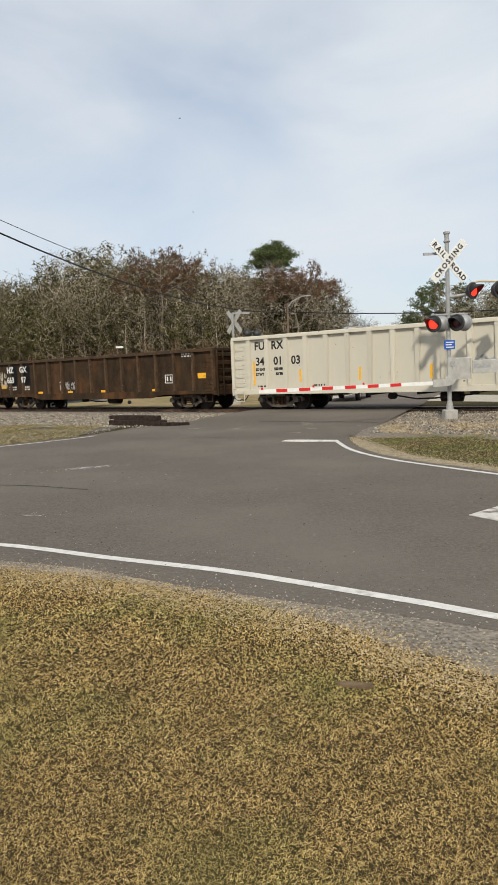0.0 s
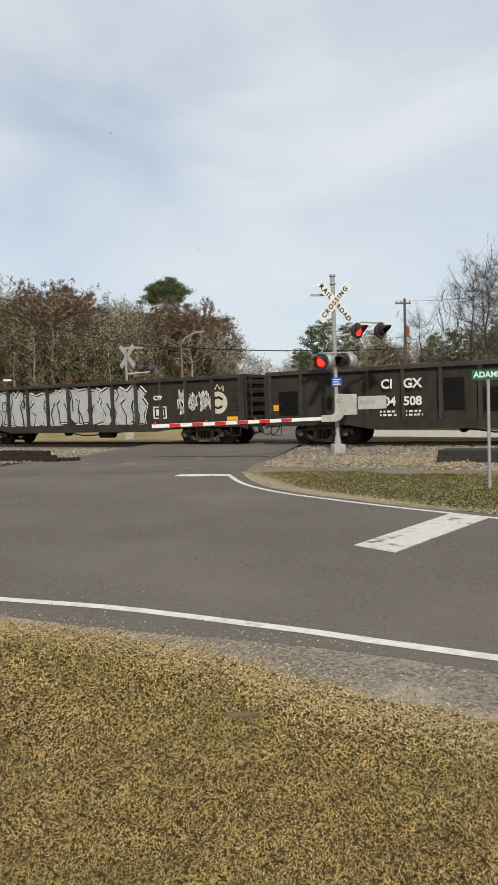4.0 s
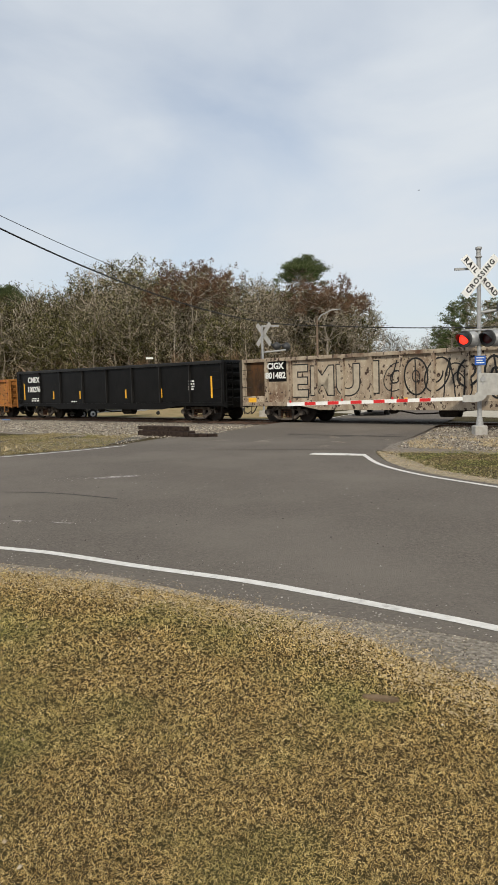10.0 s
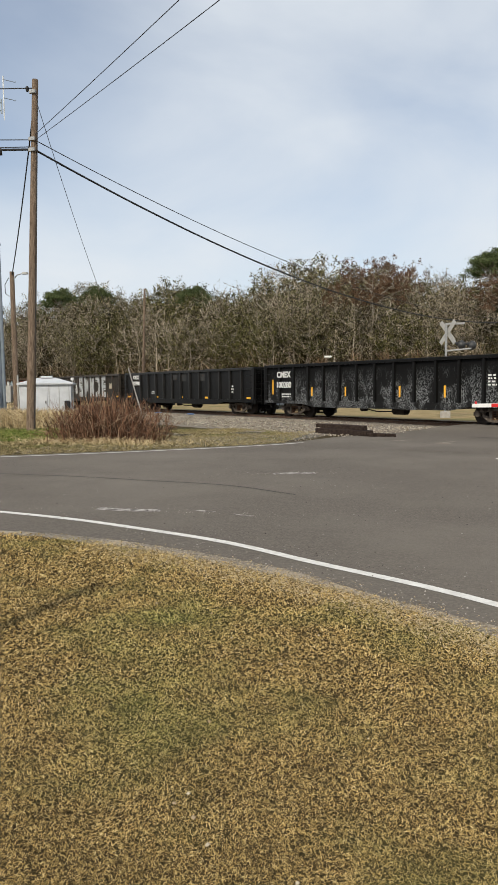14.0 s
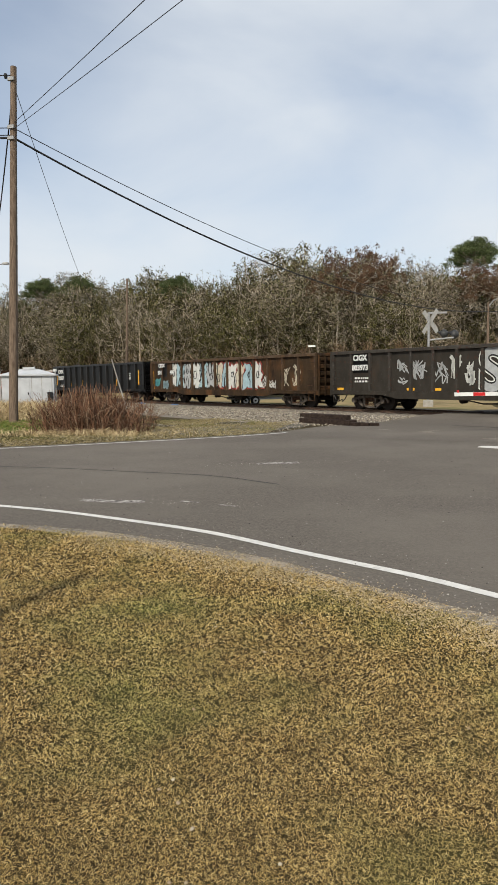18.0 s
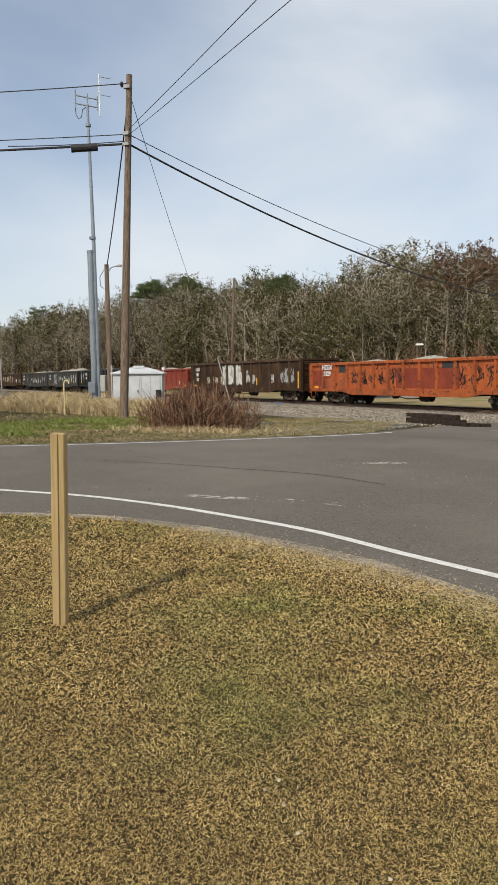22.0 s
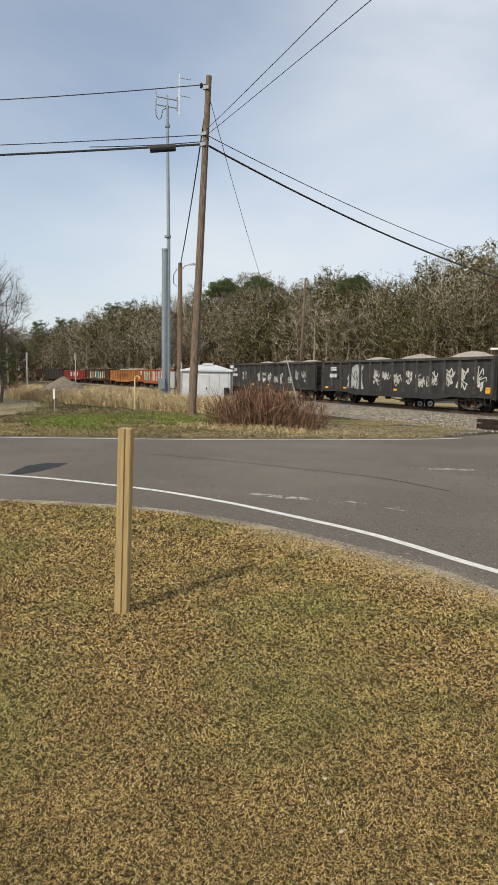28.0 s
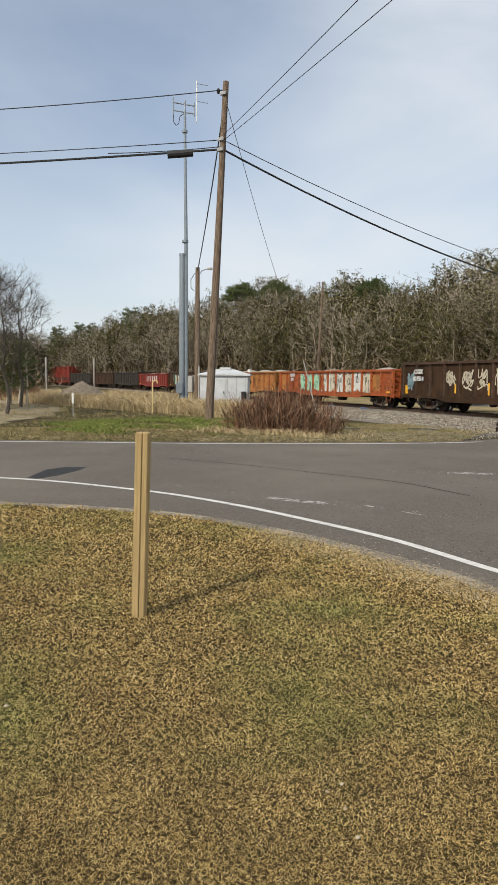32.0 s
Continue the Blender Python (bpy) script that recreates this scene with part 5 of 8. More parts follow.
    dict(h=2.38, paint=P_REDORANGE, ribs=15, label="red-orange gondola car with mint and white graffiti", text=[("HZGX", -5.9, 2.05, 0.3), ("3331", -5.9, 1.72, 0.3)], marks=low_marks([-7.9, 7.9], 0.98), patches=[(-7.5, 1.6, 1.4, 1.1, P_ORANGE), (6.6, 1.55, 1.1, 1.0, P_ORANGE)], extra=[mural(-4.6, -1.2, 0.9, 2.15, 3, ["mint"], "white", 111, 0.07), mural(-0.6, 5.8, 0.86, 2.22, 5, ["white", "cream"], "cream", 112, 0.07)], load=[(-2, 5, 0.3), (5.5, 4, 0.35)]),
    dict(h=2.38, paint=P_ORANGE, ribs=15, label="orange gondola car with stone heaps", marks=low_marks([-7.9, 7.9], 0.98), load=[(-5, 4, 0.4), (-1, 4, 0.45), (3, 4, 0.45), (6.4, 3, 0.4)], extra=[scrawl(-4, 5, 1.0, 2.0, "black", 115, 9, 0.06)]),
    dict(h=2.6, paint=P_UMBER, ribs=14, label="umber gondola car with mint green graffiti", marks=low_marks([-7.9, 7.9], 0.98), load=[(-4, 4, 0.25), (3, 5, 0.25)], extra=[mural(-6.2, 5.6, 0.95, 2.2, 7, ["mint", "cream", "orange", "white", "teal"], "silver", 121, 0.05)]),
    dict(h=2.42, paint=P_BRIGHTRED, ribs=15, label="red gondola car with white block lettering", marks=low_marks([-7.9], 0.98), extra=[block_name(-4.1, 3.0, 1.7, 0.8)], load=[(-5, 3, 0.25), (1, 6, 0.3)]),
    dict(h=2.75, paint=P_DARK, ribs=14, label="dark grey gondola car near the train's tail", load=[(0, 6, 0.2)]),
    dict(h=2.75, paint=P_UMBER, ribs=14, label="umber gondola car near the train's tail", load=[(-3, 4, 0.2)]),
    dict(h=2.75, paint=P_DARK, ribs=14, label="dark gondola car near the train's tail"),
    dict(h=4.3, paint=P_BRIGHTRED, ribs=17, label="tall red freight car at the train's tail", patches=[(0, 1.4, 16.0, 0.9, P_GREY)], name="box_car"),
]


for k, spec in enumerate(SPECS):
    make_car(k, spec)
for o in (*TRUCK.children_recursive, TRUCK):
    bpy.data.objects.remove(o)

# ---- crossing signals ----
M_HEAD = material("dark_grey_signal_paint", (0.028, 0.028, 0.029), (0.045, 0.045, 0.045), 6.0, 0.5)
M_SHELL = material("weathered_aluminium", (0.36, 0.365, 0.37), (0.26, 0.265, 0.27), 7.0, 0.5, 0.3)


def lamp_head(parent, x, z, facing, lit, y=0.0, back=False):
    """A flashing-light unit with its round background and hood; facing in degrees."""
    m = pose(x, y, z, 0, 0, facing)
    bg = part("signal_head", Build().tube([(0, -0.03, 0), (0, -0.015, 0), (0, 0.0, 0)], [0.245, 0.262, 0.262], 32), M_SHELL if back else M_HEAD, parent, "round grey signal background", m)
    part("housing", Build().tube([(0, 0.0, 0), (0, 0.05, 0), (0, 0.14, 0), (0, 0.22, 0)], [0.25, 0.235, 0.18, 0.07], 20), M_SHELL if back else M_HEAD, bg, "grey cast lamp housing")
    part("lens", Build().tube([(0, -0.075, 0), (0, -0.06, 0), (0, -0.03, 0)], [0.09, 0.14, 0.165], 24), M_LAMP_ON if lit else M_LAMP_OFF, bg, "glowing red lens" if lit else "dark red lens")
    hood = Build()
    k = 16
    pts = [math.pi * (-0.16 + 1.32 * i / (k - 1)) for i in range(k)]
    vs = [(math.cos(a) * r, -0.03, math.sin(a) * r) for r in (0.178, 0.19) for a in pts] + [(math.cos(a) * r, -0.03 - 0.36 * max(0.12, 0.25 + 0.75 * math.sin(a)), math.sin(a) * r - 0.04) for r in (0.178, 0.19) for a in pts]
    fs = []
    for i in range(k - 1):
        fs += [(i, i + 1, 2 * k + i + 1, 2 * k + i), (k + i, 3 * k + i, 3 * k + i + 1, k + i + 1), (2 * k + i, 2 * k + i + 1, 3 * k + i + 1, 3 * k + i)]
    hood.add(vs, fs)
    part("hood", hood, M_BLACK, bg, "black visor over the lens")
    return bg


def crossbuck(parent, z, facing, words=True, y=-0.1):
    """Two crossed white boards."""
    m = pose(0, 0, z, 0, 0, facing)
    for i, (ang, txt) in enumerate(((-48, "RAIL  ROAD"), (48, "CROSSING"))):
        yy = y - 0.012 * i
        ob = part("crossbuck_board", Build().bevel_box(-0.79, 0.79, -0.135, 0.135, 0, 0.01, 0.004), M_WHITE if words else M_GREY_METAL, parent, "white board with black letters" if words else "bare grey back of a board", m @ pose(0, yy, 0, 90, 0, 0) @ pose(0, 0, 0, 0, 0, ang))
        if words and txt == "RAIL  ROAD":
            letters("letters", "RAIL", 0.215, M_BLACK, ob, pose(-0.45, 0, 0.012), 0.002, spacing=1.35, bold=0.008)
            letters("letters", "ROAD", 0.215, M_BLACK, ob, pose(0.45, 0, 0.012), 0.002, spacing=1.15, bold=0.008)
        elif words:
            letters("letters", "CROSSING", 0.215, M_BLACK, ob, pose(0, 0, 0.012), 0.002, spacing=1.34, bold=0.008)


MAST = (6.35, 22.1)
sig = thing("crossing_signal", "railroad crossing mast with crossbuck, red flashers and lowered gate", "crossing signal", pose(*MAST, 0, 0, -0.5, 0))
part("foundation", Build().bevel_box(-0.2, 0.2, -0.2, 0.2, -0.05, 0.34, 0.03), M_CONCRETE, sig, "concrete base")
part("mast", Build().tube([(0, 0, 0.3), (0, 0, 5.48)], 0.065, 16), M_STEEL, sig, "galvanised steel mast")
part("mast_base", Build().tube([(0, 0, 0.34), (0, 0, 0.5), (0, 0, 0.62)], [0.12, 0.10, 0.07], 12), M_STEEL, sig)
bell = part("bell", Build().tube([(0, 0, 5.46), (0, 0, 5.5), (0, 0, 5.53), (0, 0, 5.55), (0, 0, 5.72), (0, 0, 5.74), (0, 0, 5.80), (0, 0, 5.82)], [0.06, 0.10, 0.10, 0.07, 0.07, 0.10, 0.10, 0.05], 16), M_STEEL, sig, "steel crossing bell")
crossbuck(sig, 4.91, 8)
part("sign_arm", Build().box(-0.75, 0.05, -0.06, 0.0, 5.12, 5.19), M_STEEL, sig, "small bracket arm")
# front pair of lamps
arm = part("light_arm", Build().tube([(-0.55, -0.04, 3.29), (0.6, -0.04, 3.29)], 0.03, 10), M_STEEL, sig)
lamp_head(sig, -0.50, 3.02, -46, True, -0.16)
lamp_head(sig, 0.20, 3.02, -46, False, -0.22)
lamp_head(sig, -0.24, 3.02, 140, False, -0.02, True)
lamp_head(sig, 0.47, 3.02, 140, False, -0.08, True)
# cantilevered second pair, turned to the side street
part("light_arm", Build().tube([(0, 0, 3.82), (0.80, -0.25, 3.90)], 0.045, 10), M_STEEL, sig)
part("light_arm", Build().tube([(0.67, -0.25, 3.9), (0.67, -0.25, 4.20), (0.88, -0.25, 4.25), (1.58, -0.35, 4.20)], 0.04, 10), material("cream_cast_metal", (0.55, 0.50, 0.38), (0.48, 0.43, 0.32), 8.0, 0.6), sig)
lamp_head(sig, 0.67, 3.96, 34, True, -0.32)
lamp_head(sig, 1.42, 3.94, 34, False, -0.42)
part("notice", Build().bevel_box(-0.17, 0.17, -0.10, -0.085, 2.22, 2.50, 0.01), M_BLUE_SIGN, sig, "small blue emergency notice plate")
nb = Build()
for i in range(3):
    nb.box(-0.12, 0.12 - 0.05 * (i % 2), -0.106, -0.10, 2.27 + i * 0.075, 2.30 + i * 0.075)
part("notice_lines", nb, M_WHITE, sig, "white lines of small print")
# gate mechanism
part("gate_case", Build().bevel_box(0.05, 0.62, -0.25, 0.25, 1.28, 1.95, 0.03), M_GREY_METAL, sig, "grey gate machine housing")
br_ = part("gate_bracket", Build().prism([(-0.16, 1.90), (-0.10, 1.97), (0.07, 1.97), (0.13, 1.90), (0.13, 1.42), (0.09, 1.24), (-0.02, 1.13), (-0.18, 1.09), (-0.62, 1.09), (-0.62, 1.30), (-0.24, 1.31), (-0.17, 1.38)][::-1], -0.37, -0.27), M_GREY_METAL, sig, "grey cast gate arm bracket")
part("hub_cap", Build().disc((-0.015, -0.385, 1.78), (0, 1, 0), 0.085, 0.03, 16), M_STEEL, br_)
for z in (1.64, 1.90):
    part("bolt", Build().disc((-0.015, -0.38, z), (0, 1, 0), 0.02, 0.03, 8), M_STEEL, br_)
cw = part("counterweight", Build().bevel_box(0.62, 1.6, -0.33, -0.25, 1.44, 1.86, 0.03), M_GREY_METAL, sig, "grey counterweight plate")
part("slot", Build().bevel_box(0.68, 1.2, -0.336, -0.328, 1.60, 1.74, 0.004), M_STEEL, cw)
ga = part("gate_arm", Build().box(-6.0, -0.5, -0.335, -0.30, 1.145, 1.255), M_WHITE, sig, "white and red striped gate arm")
x = -5.47
while x < -1.6:
    part("stripe", Build().box(x, x + 0.34, -0.339, -0.336, 1.15, 1.25), M_RED, ga, "red reflective stripe")
    x += 0.705
for x in (-5.9, -4.32, -2.77):
    part("gate_lamp", Build().tube([(x, -0.32, 1.25), (x, -0.32, 1.32)], [0.035, 0.03], 10), M_RED, ga, "small red gate lamp")
sig.matrix_basis = pose(*MAST, 0, 0, -0.4, 2)

# the signal on the far side of the rails, seen from behind
far = thing("crossing_signal", "far crossing mast with the bare back of its crossbuck", "crossing signal", pose(-0.7, 39.5, 0))
part("foundation", Build().bevel_box(-0.27, 0.27, -0.27, 0.27, -0.05, 0.34, 0.03), M_CONCRETE, far)
part("mast", Build().tube([(0, 0, 0.3), (0, 0, 5.1)], 0.065, 14), M_STEEL, far)
crossbuck(far, 4.6, 135, False)
part("sign_arm", Build().box(-0.05, 0.95, -0.05, 0.05, 5.0, 5.1), M_STEEL, far)
part("light_arm", Build().tube([(0, 0, 3.6), (1.3, -0.1, 3.7)], 0.045, 10), M_STEEL, far)
lamp_head(far, 0.8, 3.92, 235, False, 0.2)
lamp_head(far, 1.35, 3.88, 235, False, 0.2)
part("light_arm", Build().tube([(-0.75, 0, 2.62), (0.75, 0, 2.62)], 0.03, 10), M_STEEL, far)
lamp_head(far, -0.55, 2.35, -12, False, -0.12)
lamp_head(far, 0.5, 2.35, -12, True, -0.12)
part("gate_case", Build().bevel_box(-0.5, 0.0, -0.25, 0.25, 1.2, 1.85, 0.03), M_GREY_METAL, far)

# street name sign
ss_ = thing("street_sign", "green street name sign on a thin steel post", "street sign", pose(6.53, 12.34, 0))
part("post", Build().tube([(0, 0, -0.1), (0, 0, 2.05)], 0.03, 10), M_STEEL, ss_)
bl = part("blade", Build().bevel_box(-0.30, 0.42, -0.008, 0.008, 2.05, 2.24, 0.006), M_GREEN_SIGN, ss_, "green blade with white letters", pose(0, 0, 0, 0, 0, -12))
letters("letters", "ADAMS", 0.15, M_WHITE, bl, pose(-0.02, -0.010, 2.145, 90, 0, 0), 0.001, bold=0.004)
letters("letters", "ST", 0.07, M_WHITE, bl, pose(0.36, -0.010, 2.18, 90, 0, 0), 0.001)

# ---- woods ----
M_BARK = material("grey_bark", (0.50, 0.44, 0.355), (0.22, 0.185, 0.14), 6.0, 0.95, bump=0.5, bump_scale=14, rand=0.35)
M_TWIG = island_material("bare_twigs", [(0.020, 0.015, 0.010), (0.045, 0.034, 0.022), (0.085, 0.065, 0.043), (0.16, 0.125, 0.085), (0.38, 0.315, 0.23), (0.70, 0.61, 0.475)])
M_DARKTWIG = island_material("dark_grey_twigs", [(0.045, 0.038, 0.032), (0.09, 0.078, 0.066), (0.17, 0.15, 0.125)])
M_DARKBARK = material("dark_grey_bark", (0.13, 0.112, 0.095), (0.06, 0.052, 0.043), 6.0, 0.95, bump=0.5, bump_scale=14, rand=0.2)
M_PINE = island_material("pine_needles", [(0.022, 0.034, 0.013), (0.075, 0.100, 0.036), (0.150, 0.175, 0.075), (0.044, 0.062, 0.024)])
M_IVY = island_material("ivy_leaves", [(0.012, 0.013, 0.005), (0.035, 0.034, 0.013), (0.105, 0.100, 0.036), (0.27, 0.245, 0.095)])
M_OLIVE = island_material("olive_leaves", [(0.022, 0.021, 0.010), (0.055, 0.050, 0.024), (0.14, 0.128, 0.062), (0.33, 0.30, 0.165)])
M_RUSSET = island_material("russet_leaves", [(0.12, 0.066, 0.038), (0.20, 0.118, 0.070), (0.085, 0.050, 0.030), (0.04, 0.028, 0.018)])
# near-black leaf tones that put the wood's inner shade into the colour
M_SHADE = island_material("understorey_painted_shade", [(0.008, 0.008, 0.004), (0.024, 0.022, 0.010), (0.060, 0.048, 0.024), (0.014, 0.012, 0.006)])


def ribbons(starts, ends, widths, rng):
    """Thin flat twigs between points."""
    d = ends - starts
    side = np.cross(d, rng.normal(size=d.shape))
    side /= np.linalg.norm(side, axis=1, keepdims=True) + 1e-9
    w = widths[:, None]
    return np.stack([starts - side * w, starts + side * w, ends + side * w * 0.4, ends - side * w * 0.4], 1)


def leaf_quads(centres, size, rng):
    n = len(centres)
    a = rng.normal(size=(n, 3))
    a /= np.linalg.norm(a, axis=1, keepdims=True)
    c = np.cross(a, rng.normal(size=(n, 3)))
    c /= np.linalg.norm(c, axis=1, keepdims=True)
    s = (size * rng.uniform(0.6, 1.3, n))[:, None]
    return np.stack([centres - a * s, centres - c * s * 0.6, centres + a * s, centres + c * s * 0.6], 1)


def grow(seed, height, spread, first, twigs, trunk_r, lean=0.06, up=0.5):
    """A bare broadleaf tree: limbs reach out to points of a domed crown, each from the nearest branch below it.
    Gives the woody tubes, and the points from which its twigs spring."""
    r = random.Random(seed)
    b = Build()
    top = Vector((r.uniform(-1, 1) * lean * height, r.uniform(-1, 1) * lean * height, height * 0.80))
    trunk = [Vector((0, 0, -0.2))]
    for i in range(1, 9):
        f = i / 8
        trunk.append(top * f + Vector((r.uniform(-1, 1), r.uniform(-1, 1), 0)) * 0.018 * height * (f > 0.1))
    rad = [trunk_r * (1.2 if i == 0 else 1.0) * (1 - i / 8) ** 0.8 + 0.02 for i in range(9)]
    b.tube(trunk, rad, 7)
    nodes = [(trunk[i], rad[i], 0) for i in range(1, 9) if i / 8 > first * 0.9]
    lo = height * (first + 0.08)
    centre, half = Vector((top.x * 0.7, top.y * 0.7, (lo + height) / 2)), (height - lo) / 2
    wide = spread * height * 1.15
    goals = []
    while len(goals) < 120:
        p = Vector((r.uniform(-1, 1), r.uniform(-1, 1), r.uniform(-1, 1)))
        if 0.25 < p.length < 1.0:
            taper = 1.0 - 0.35 * max(0.0, -p.z)
            goals.append(centre + Vector((p.x * wide * taper, p.y * wide * taper, p.z * half)))
    goals.sort(key=lambda g: math.hypot(g.x, g.y) + 0.35 * abs(g.z - height * 0.55))
    starts = []
    for g in goals:
        best, cost = None, 1e9
        for node in nodes:
            d = g - node[0]
            c = d.length + 0.35 * node[2] + max(0.0, 0.8 * (node[0].z - g.z + up))
            if c < cost:
                best, cost = node, c
        p, pr, depth = best
        d = g - p
        bend = Vector((r.uniform(-1, 1), r.uniform(-1, 1), r.uniform(-1.2, 0.2))) * d.length * 0.08
        q1, q2 = p + d * 0.35 + bend, p + d * 0.7 + bend * 0.6
        ra = max(0.045, min(pr * 0.66, 0.03 + 0.035 * d.length))
        rb = max(0.034, ra * 0.78)
        b.tube([p, q1, q2, g], [ra, rb, max(0.028, rb * 0.75), 0.018], 4, False)
        nodes += [(q1, rb, depth + 1), (q2, rb * 0.8, depth + 1), (g, rb * 0.6, depth + 1)]
        starts += [q1, q2, q2, g, g, g]
    return b, starts


def twig_mesh(name, starts, n, length, width, seed, mat):
    rng = np.random.default_rng(seed)
    st = np.array([tuple(p) for p in starts])
    pick_ = st[rng.integers(0, len(st), n)] + rng.normal(size=(n, 3)) * length * 0.25
    out = pick_ * [1, 1, 0]
    out /= np.linalg.norm(out, axis=1, keepdims=True) + 0.3
    d = rng.normal(size=(n, 3)) * 0.75 + out * 0.45 + [0, 0, 0.45]
    d /= np.linalg.norm(d, axis=1, keepdims=True)
    e = pick_ + d * (length * rng.uniform(0.5, 1.3, n))[:, None]
    quads = [ribbons(pick_, e, np.full(n, width), rng)]
    m = n
    s2 = e[rng.integers(0, n, m)]
    d2 = rng.normal(size=(m, 3)) * 0.8 + [0, 0, 0.35]
    d2 /= np.linalg.norm(d2, axis=1, keepdims=True)
    quads.append(ribbons(s2, s2 + d2 * (length * 0.6 * rng.uniform(0.5, 1.2, m))[:, None], np.full(m, width * 0.7), rng))
    return quads_mesh(name, np.concatenate(quads), mat), e


TREES = []


def tree_kind(name, label, seed, height, spread, first, trunk_r, n_twig, leaf=None, n_leaf=0, leaf_size=0.12, up=0.5, twig_w=0.024, twig_l=0.75, bark=None, twig=None, leaf_from=0.0):
    t = thing(name, label, "tree", pose(0, -400 - 30 * len(TREES), 0), group="trees of the woods")
    b, st = grow(seed, height, spread, first, n_twig, trunk_r, up=up)
    part("trunk", b, bark or M_BARK, t)
    me, ends = twig_mesh("crown", st, n_twig, twig_l, twig_w, seed, twig or M_TWIG)
    part("crown", me, twig or M_TWIG, t, "bare branching crown")
    if leaf:
        rng = np.random.default_rng(seed + 7)
        perch = ends[ends[:, 2] > height * leaf_from]
        c = perch[rng.integers(0, len(perch), n_leaf)] + rng.normal(size=(n_leaf, 3)) * 0.16
        part("foliage", quads_mesh("foliage", leaf_quads(c, leaf_size, rng), leaf), leaf, t)
    TREES.append((t, height))
    return t


def pine_kind(label, seed, height, crown_from, crown_r, n, dome=False, leaf=0.11):
    r = random.Random(seed)
    rng = np.random.default_rng(seed)
    t = thing("pine_tree", label, "tree", pose(0, -400 - 30 * len(TREES), 0), group="trees of the woods")
    b = Build()
    pts = [Vector((0.3 * math.sin(i + seed), 0.3 * math.cos(i * 1.3 + seed), height * 0.95 * i / 6 - (0.2 if i == 0 else 0))) for i in range(7)]
    b.tube(pts, [0.24 * (1 - i / 7) + 0.03 for i in range(7)], 7)
    cl = []
    count = 64 if dome else 46
    for i in range(count):
        az = i * 2.4 + r.uniform(-0.4, 0.4)
        if dome:
            q = math.sqrt((i + 0.5) / count)
            rad = crown_r * q * r.uniform(0.85, 1.05)
            z = height * crown_from + height * (1 - crown_from) * (math.sqrt(max(0.0, 1 - q * q)) * 0.85 + 0.15) * r.uniform(0.85, 1.0) - (0.7 if i % 3 == 0 else 0.0)
        else:
            f = crown_from + (1 - crown_from) * (i + r.random()) / count
            rad = crown_r * r.uniform(0.35, 1.05) * (1.0 - 0.7 * ((f - crown_from) / (1 - crown_from)) ** 1.6)
            z = height * f
        base = Vector((0, 0, min(z, height * 0.95) - 0.8))
        tip = Vector((math.cos(az) * rad, math.sin(az) * rad, z))
        b.tube([base, base.lerp(tip, 0.6) + Vector((0, 0, -0.1)), tip], [0.07, 0.045, 0.015], 4, False)
        for q in range(2):
            cl.append(tuple(base.lerp(tip, 0.72 + 0.28 * q) + Vector((r.uniform(-.3, .3), r.uniform(-.3, .3), r.uniform(-.1, .2)))))
    part("trunk", b, M_BARK, t)
    cl = np.array(cl)
    c = cl[rng.integers(0, len(cl), n)] + rng.normal(size=(n, 3)) * [0.30, 0.30, 0.15]
    part("crown", quads_mesh("crown", leaf_quads(c, leaf, rng), M_PINE), M_PINE, t, "clumped green needle crown")
    TREES.append((t, height))
    return t


def stem_kind(label, seed, height, leaf=None):
    """A slim straight young tree: a pole-like stem with short rising branches near its top."""
    r = random.Random(seed)
    rng = np.random.default_rng(seed)
    t = thing("young_tree", label, "tree", pose(0, -400 - 30 * len(TREES), 0), group="slim trees of the wood's edge")
    b = Build()
    bend = [Vector((0, 0, -0.2))]
    for i in range(1, 8):
        bend.append(Vector((bend[-1].x + r.uniform(-.18, .18), bend[-1].y + r.uniform(-.18, .18), height * i / 7)))
    b.tube(bend, [0.11 * (1 - i / 8.5) + 0.012 for i in range(8)], 6)
    starts = []
    for i in range(22):
        f = 0.25 + 0.72 * (i + r.random()) / 22
        k = min(int(f * 7), 6)
        p = bend[k].lerp(bend[k + 1], f * 7 - k)
        az = r.uniform(0, 6.283)
        ln = height * r.uniform(0.07, 0.17) * (1.25 - f * 0.6)
        d = Vector((math.cos(az), math.sin(az), r.uniform(0.5, 1.4))).normalized()
        m_ = p + d * ln * 0.5
        e = m_ + (d + Vector((0, 0, 0.5))).normalized() * ln * 0.5
        b.tube([p, m_, e], [0.045 * (1.2 - f), 0.03 * (1.2 - f), 0.012], 4, False)
        starts += [m_, e, m_.lerp(e, 0.5)]
    part("trunk", b, M_BARK, t)
    me, ends = twig_mesh("crown", starts, 200, 0.6, 0.02, seed, M_TWIG)
    part("crown", me, M_TWIG, t, "sparse bare twigs")
    if leaf:
        c = ends[rng.integers(0, len(ends), 700)] + rng.normal(size=(700, 3)) * 0.3
        part("foliage", quads_mesh("foliage", leaf_quads(c, 0.10, rng), leaf), leaf, t)
    TREES.append((t, height))
    return t


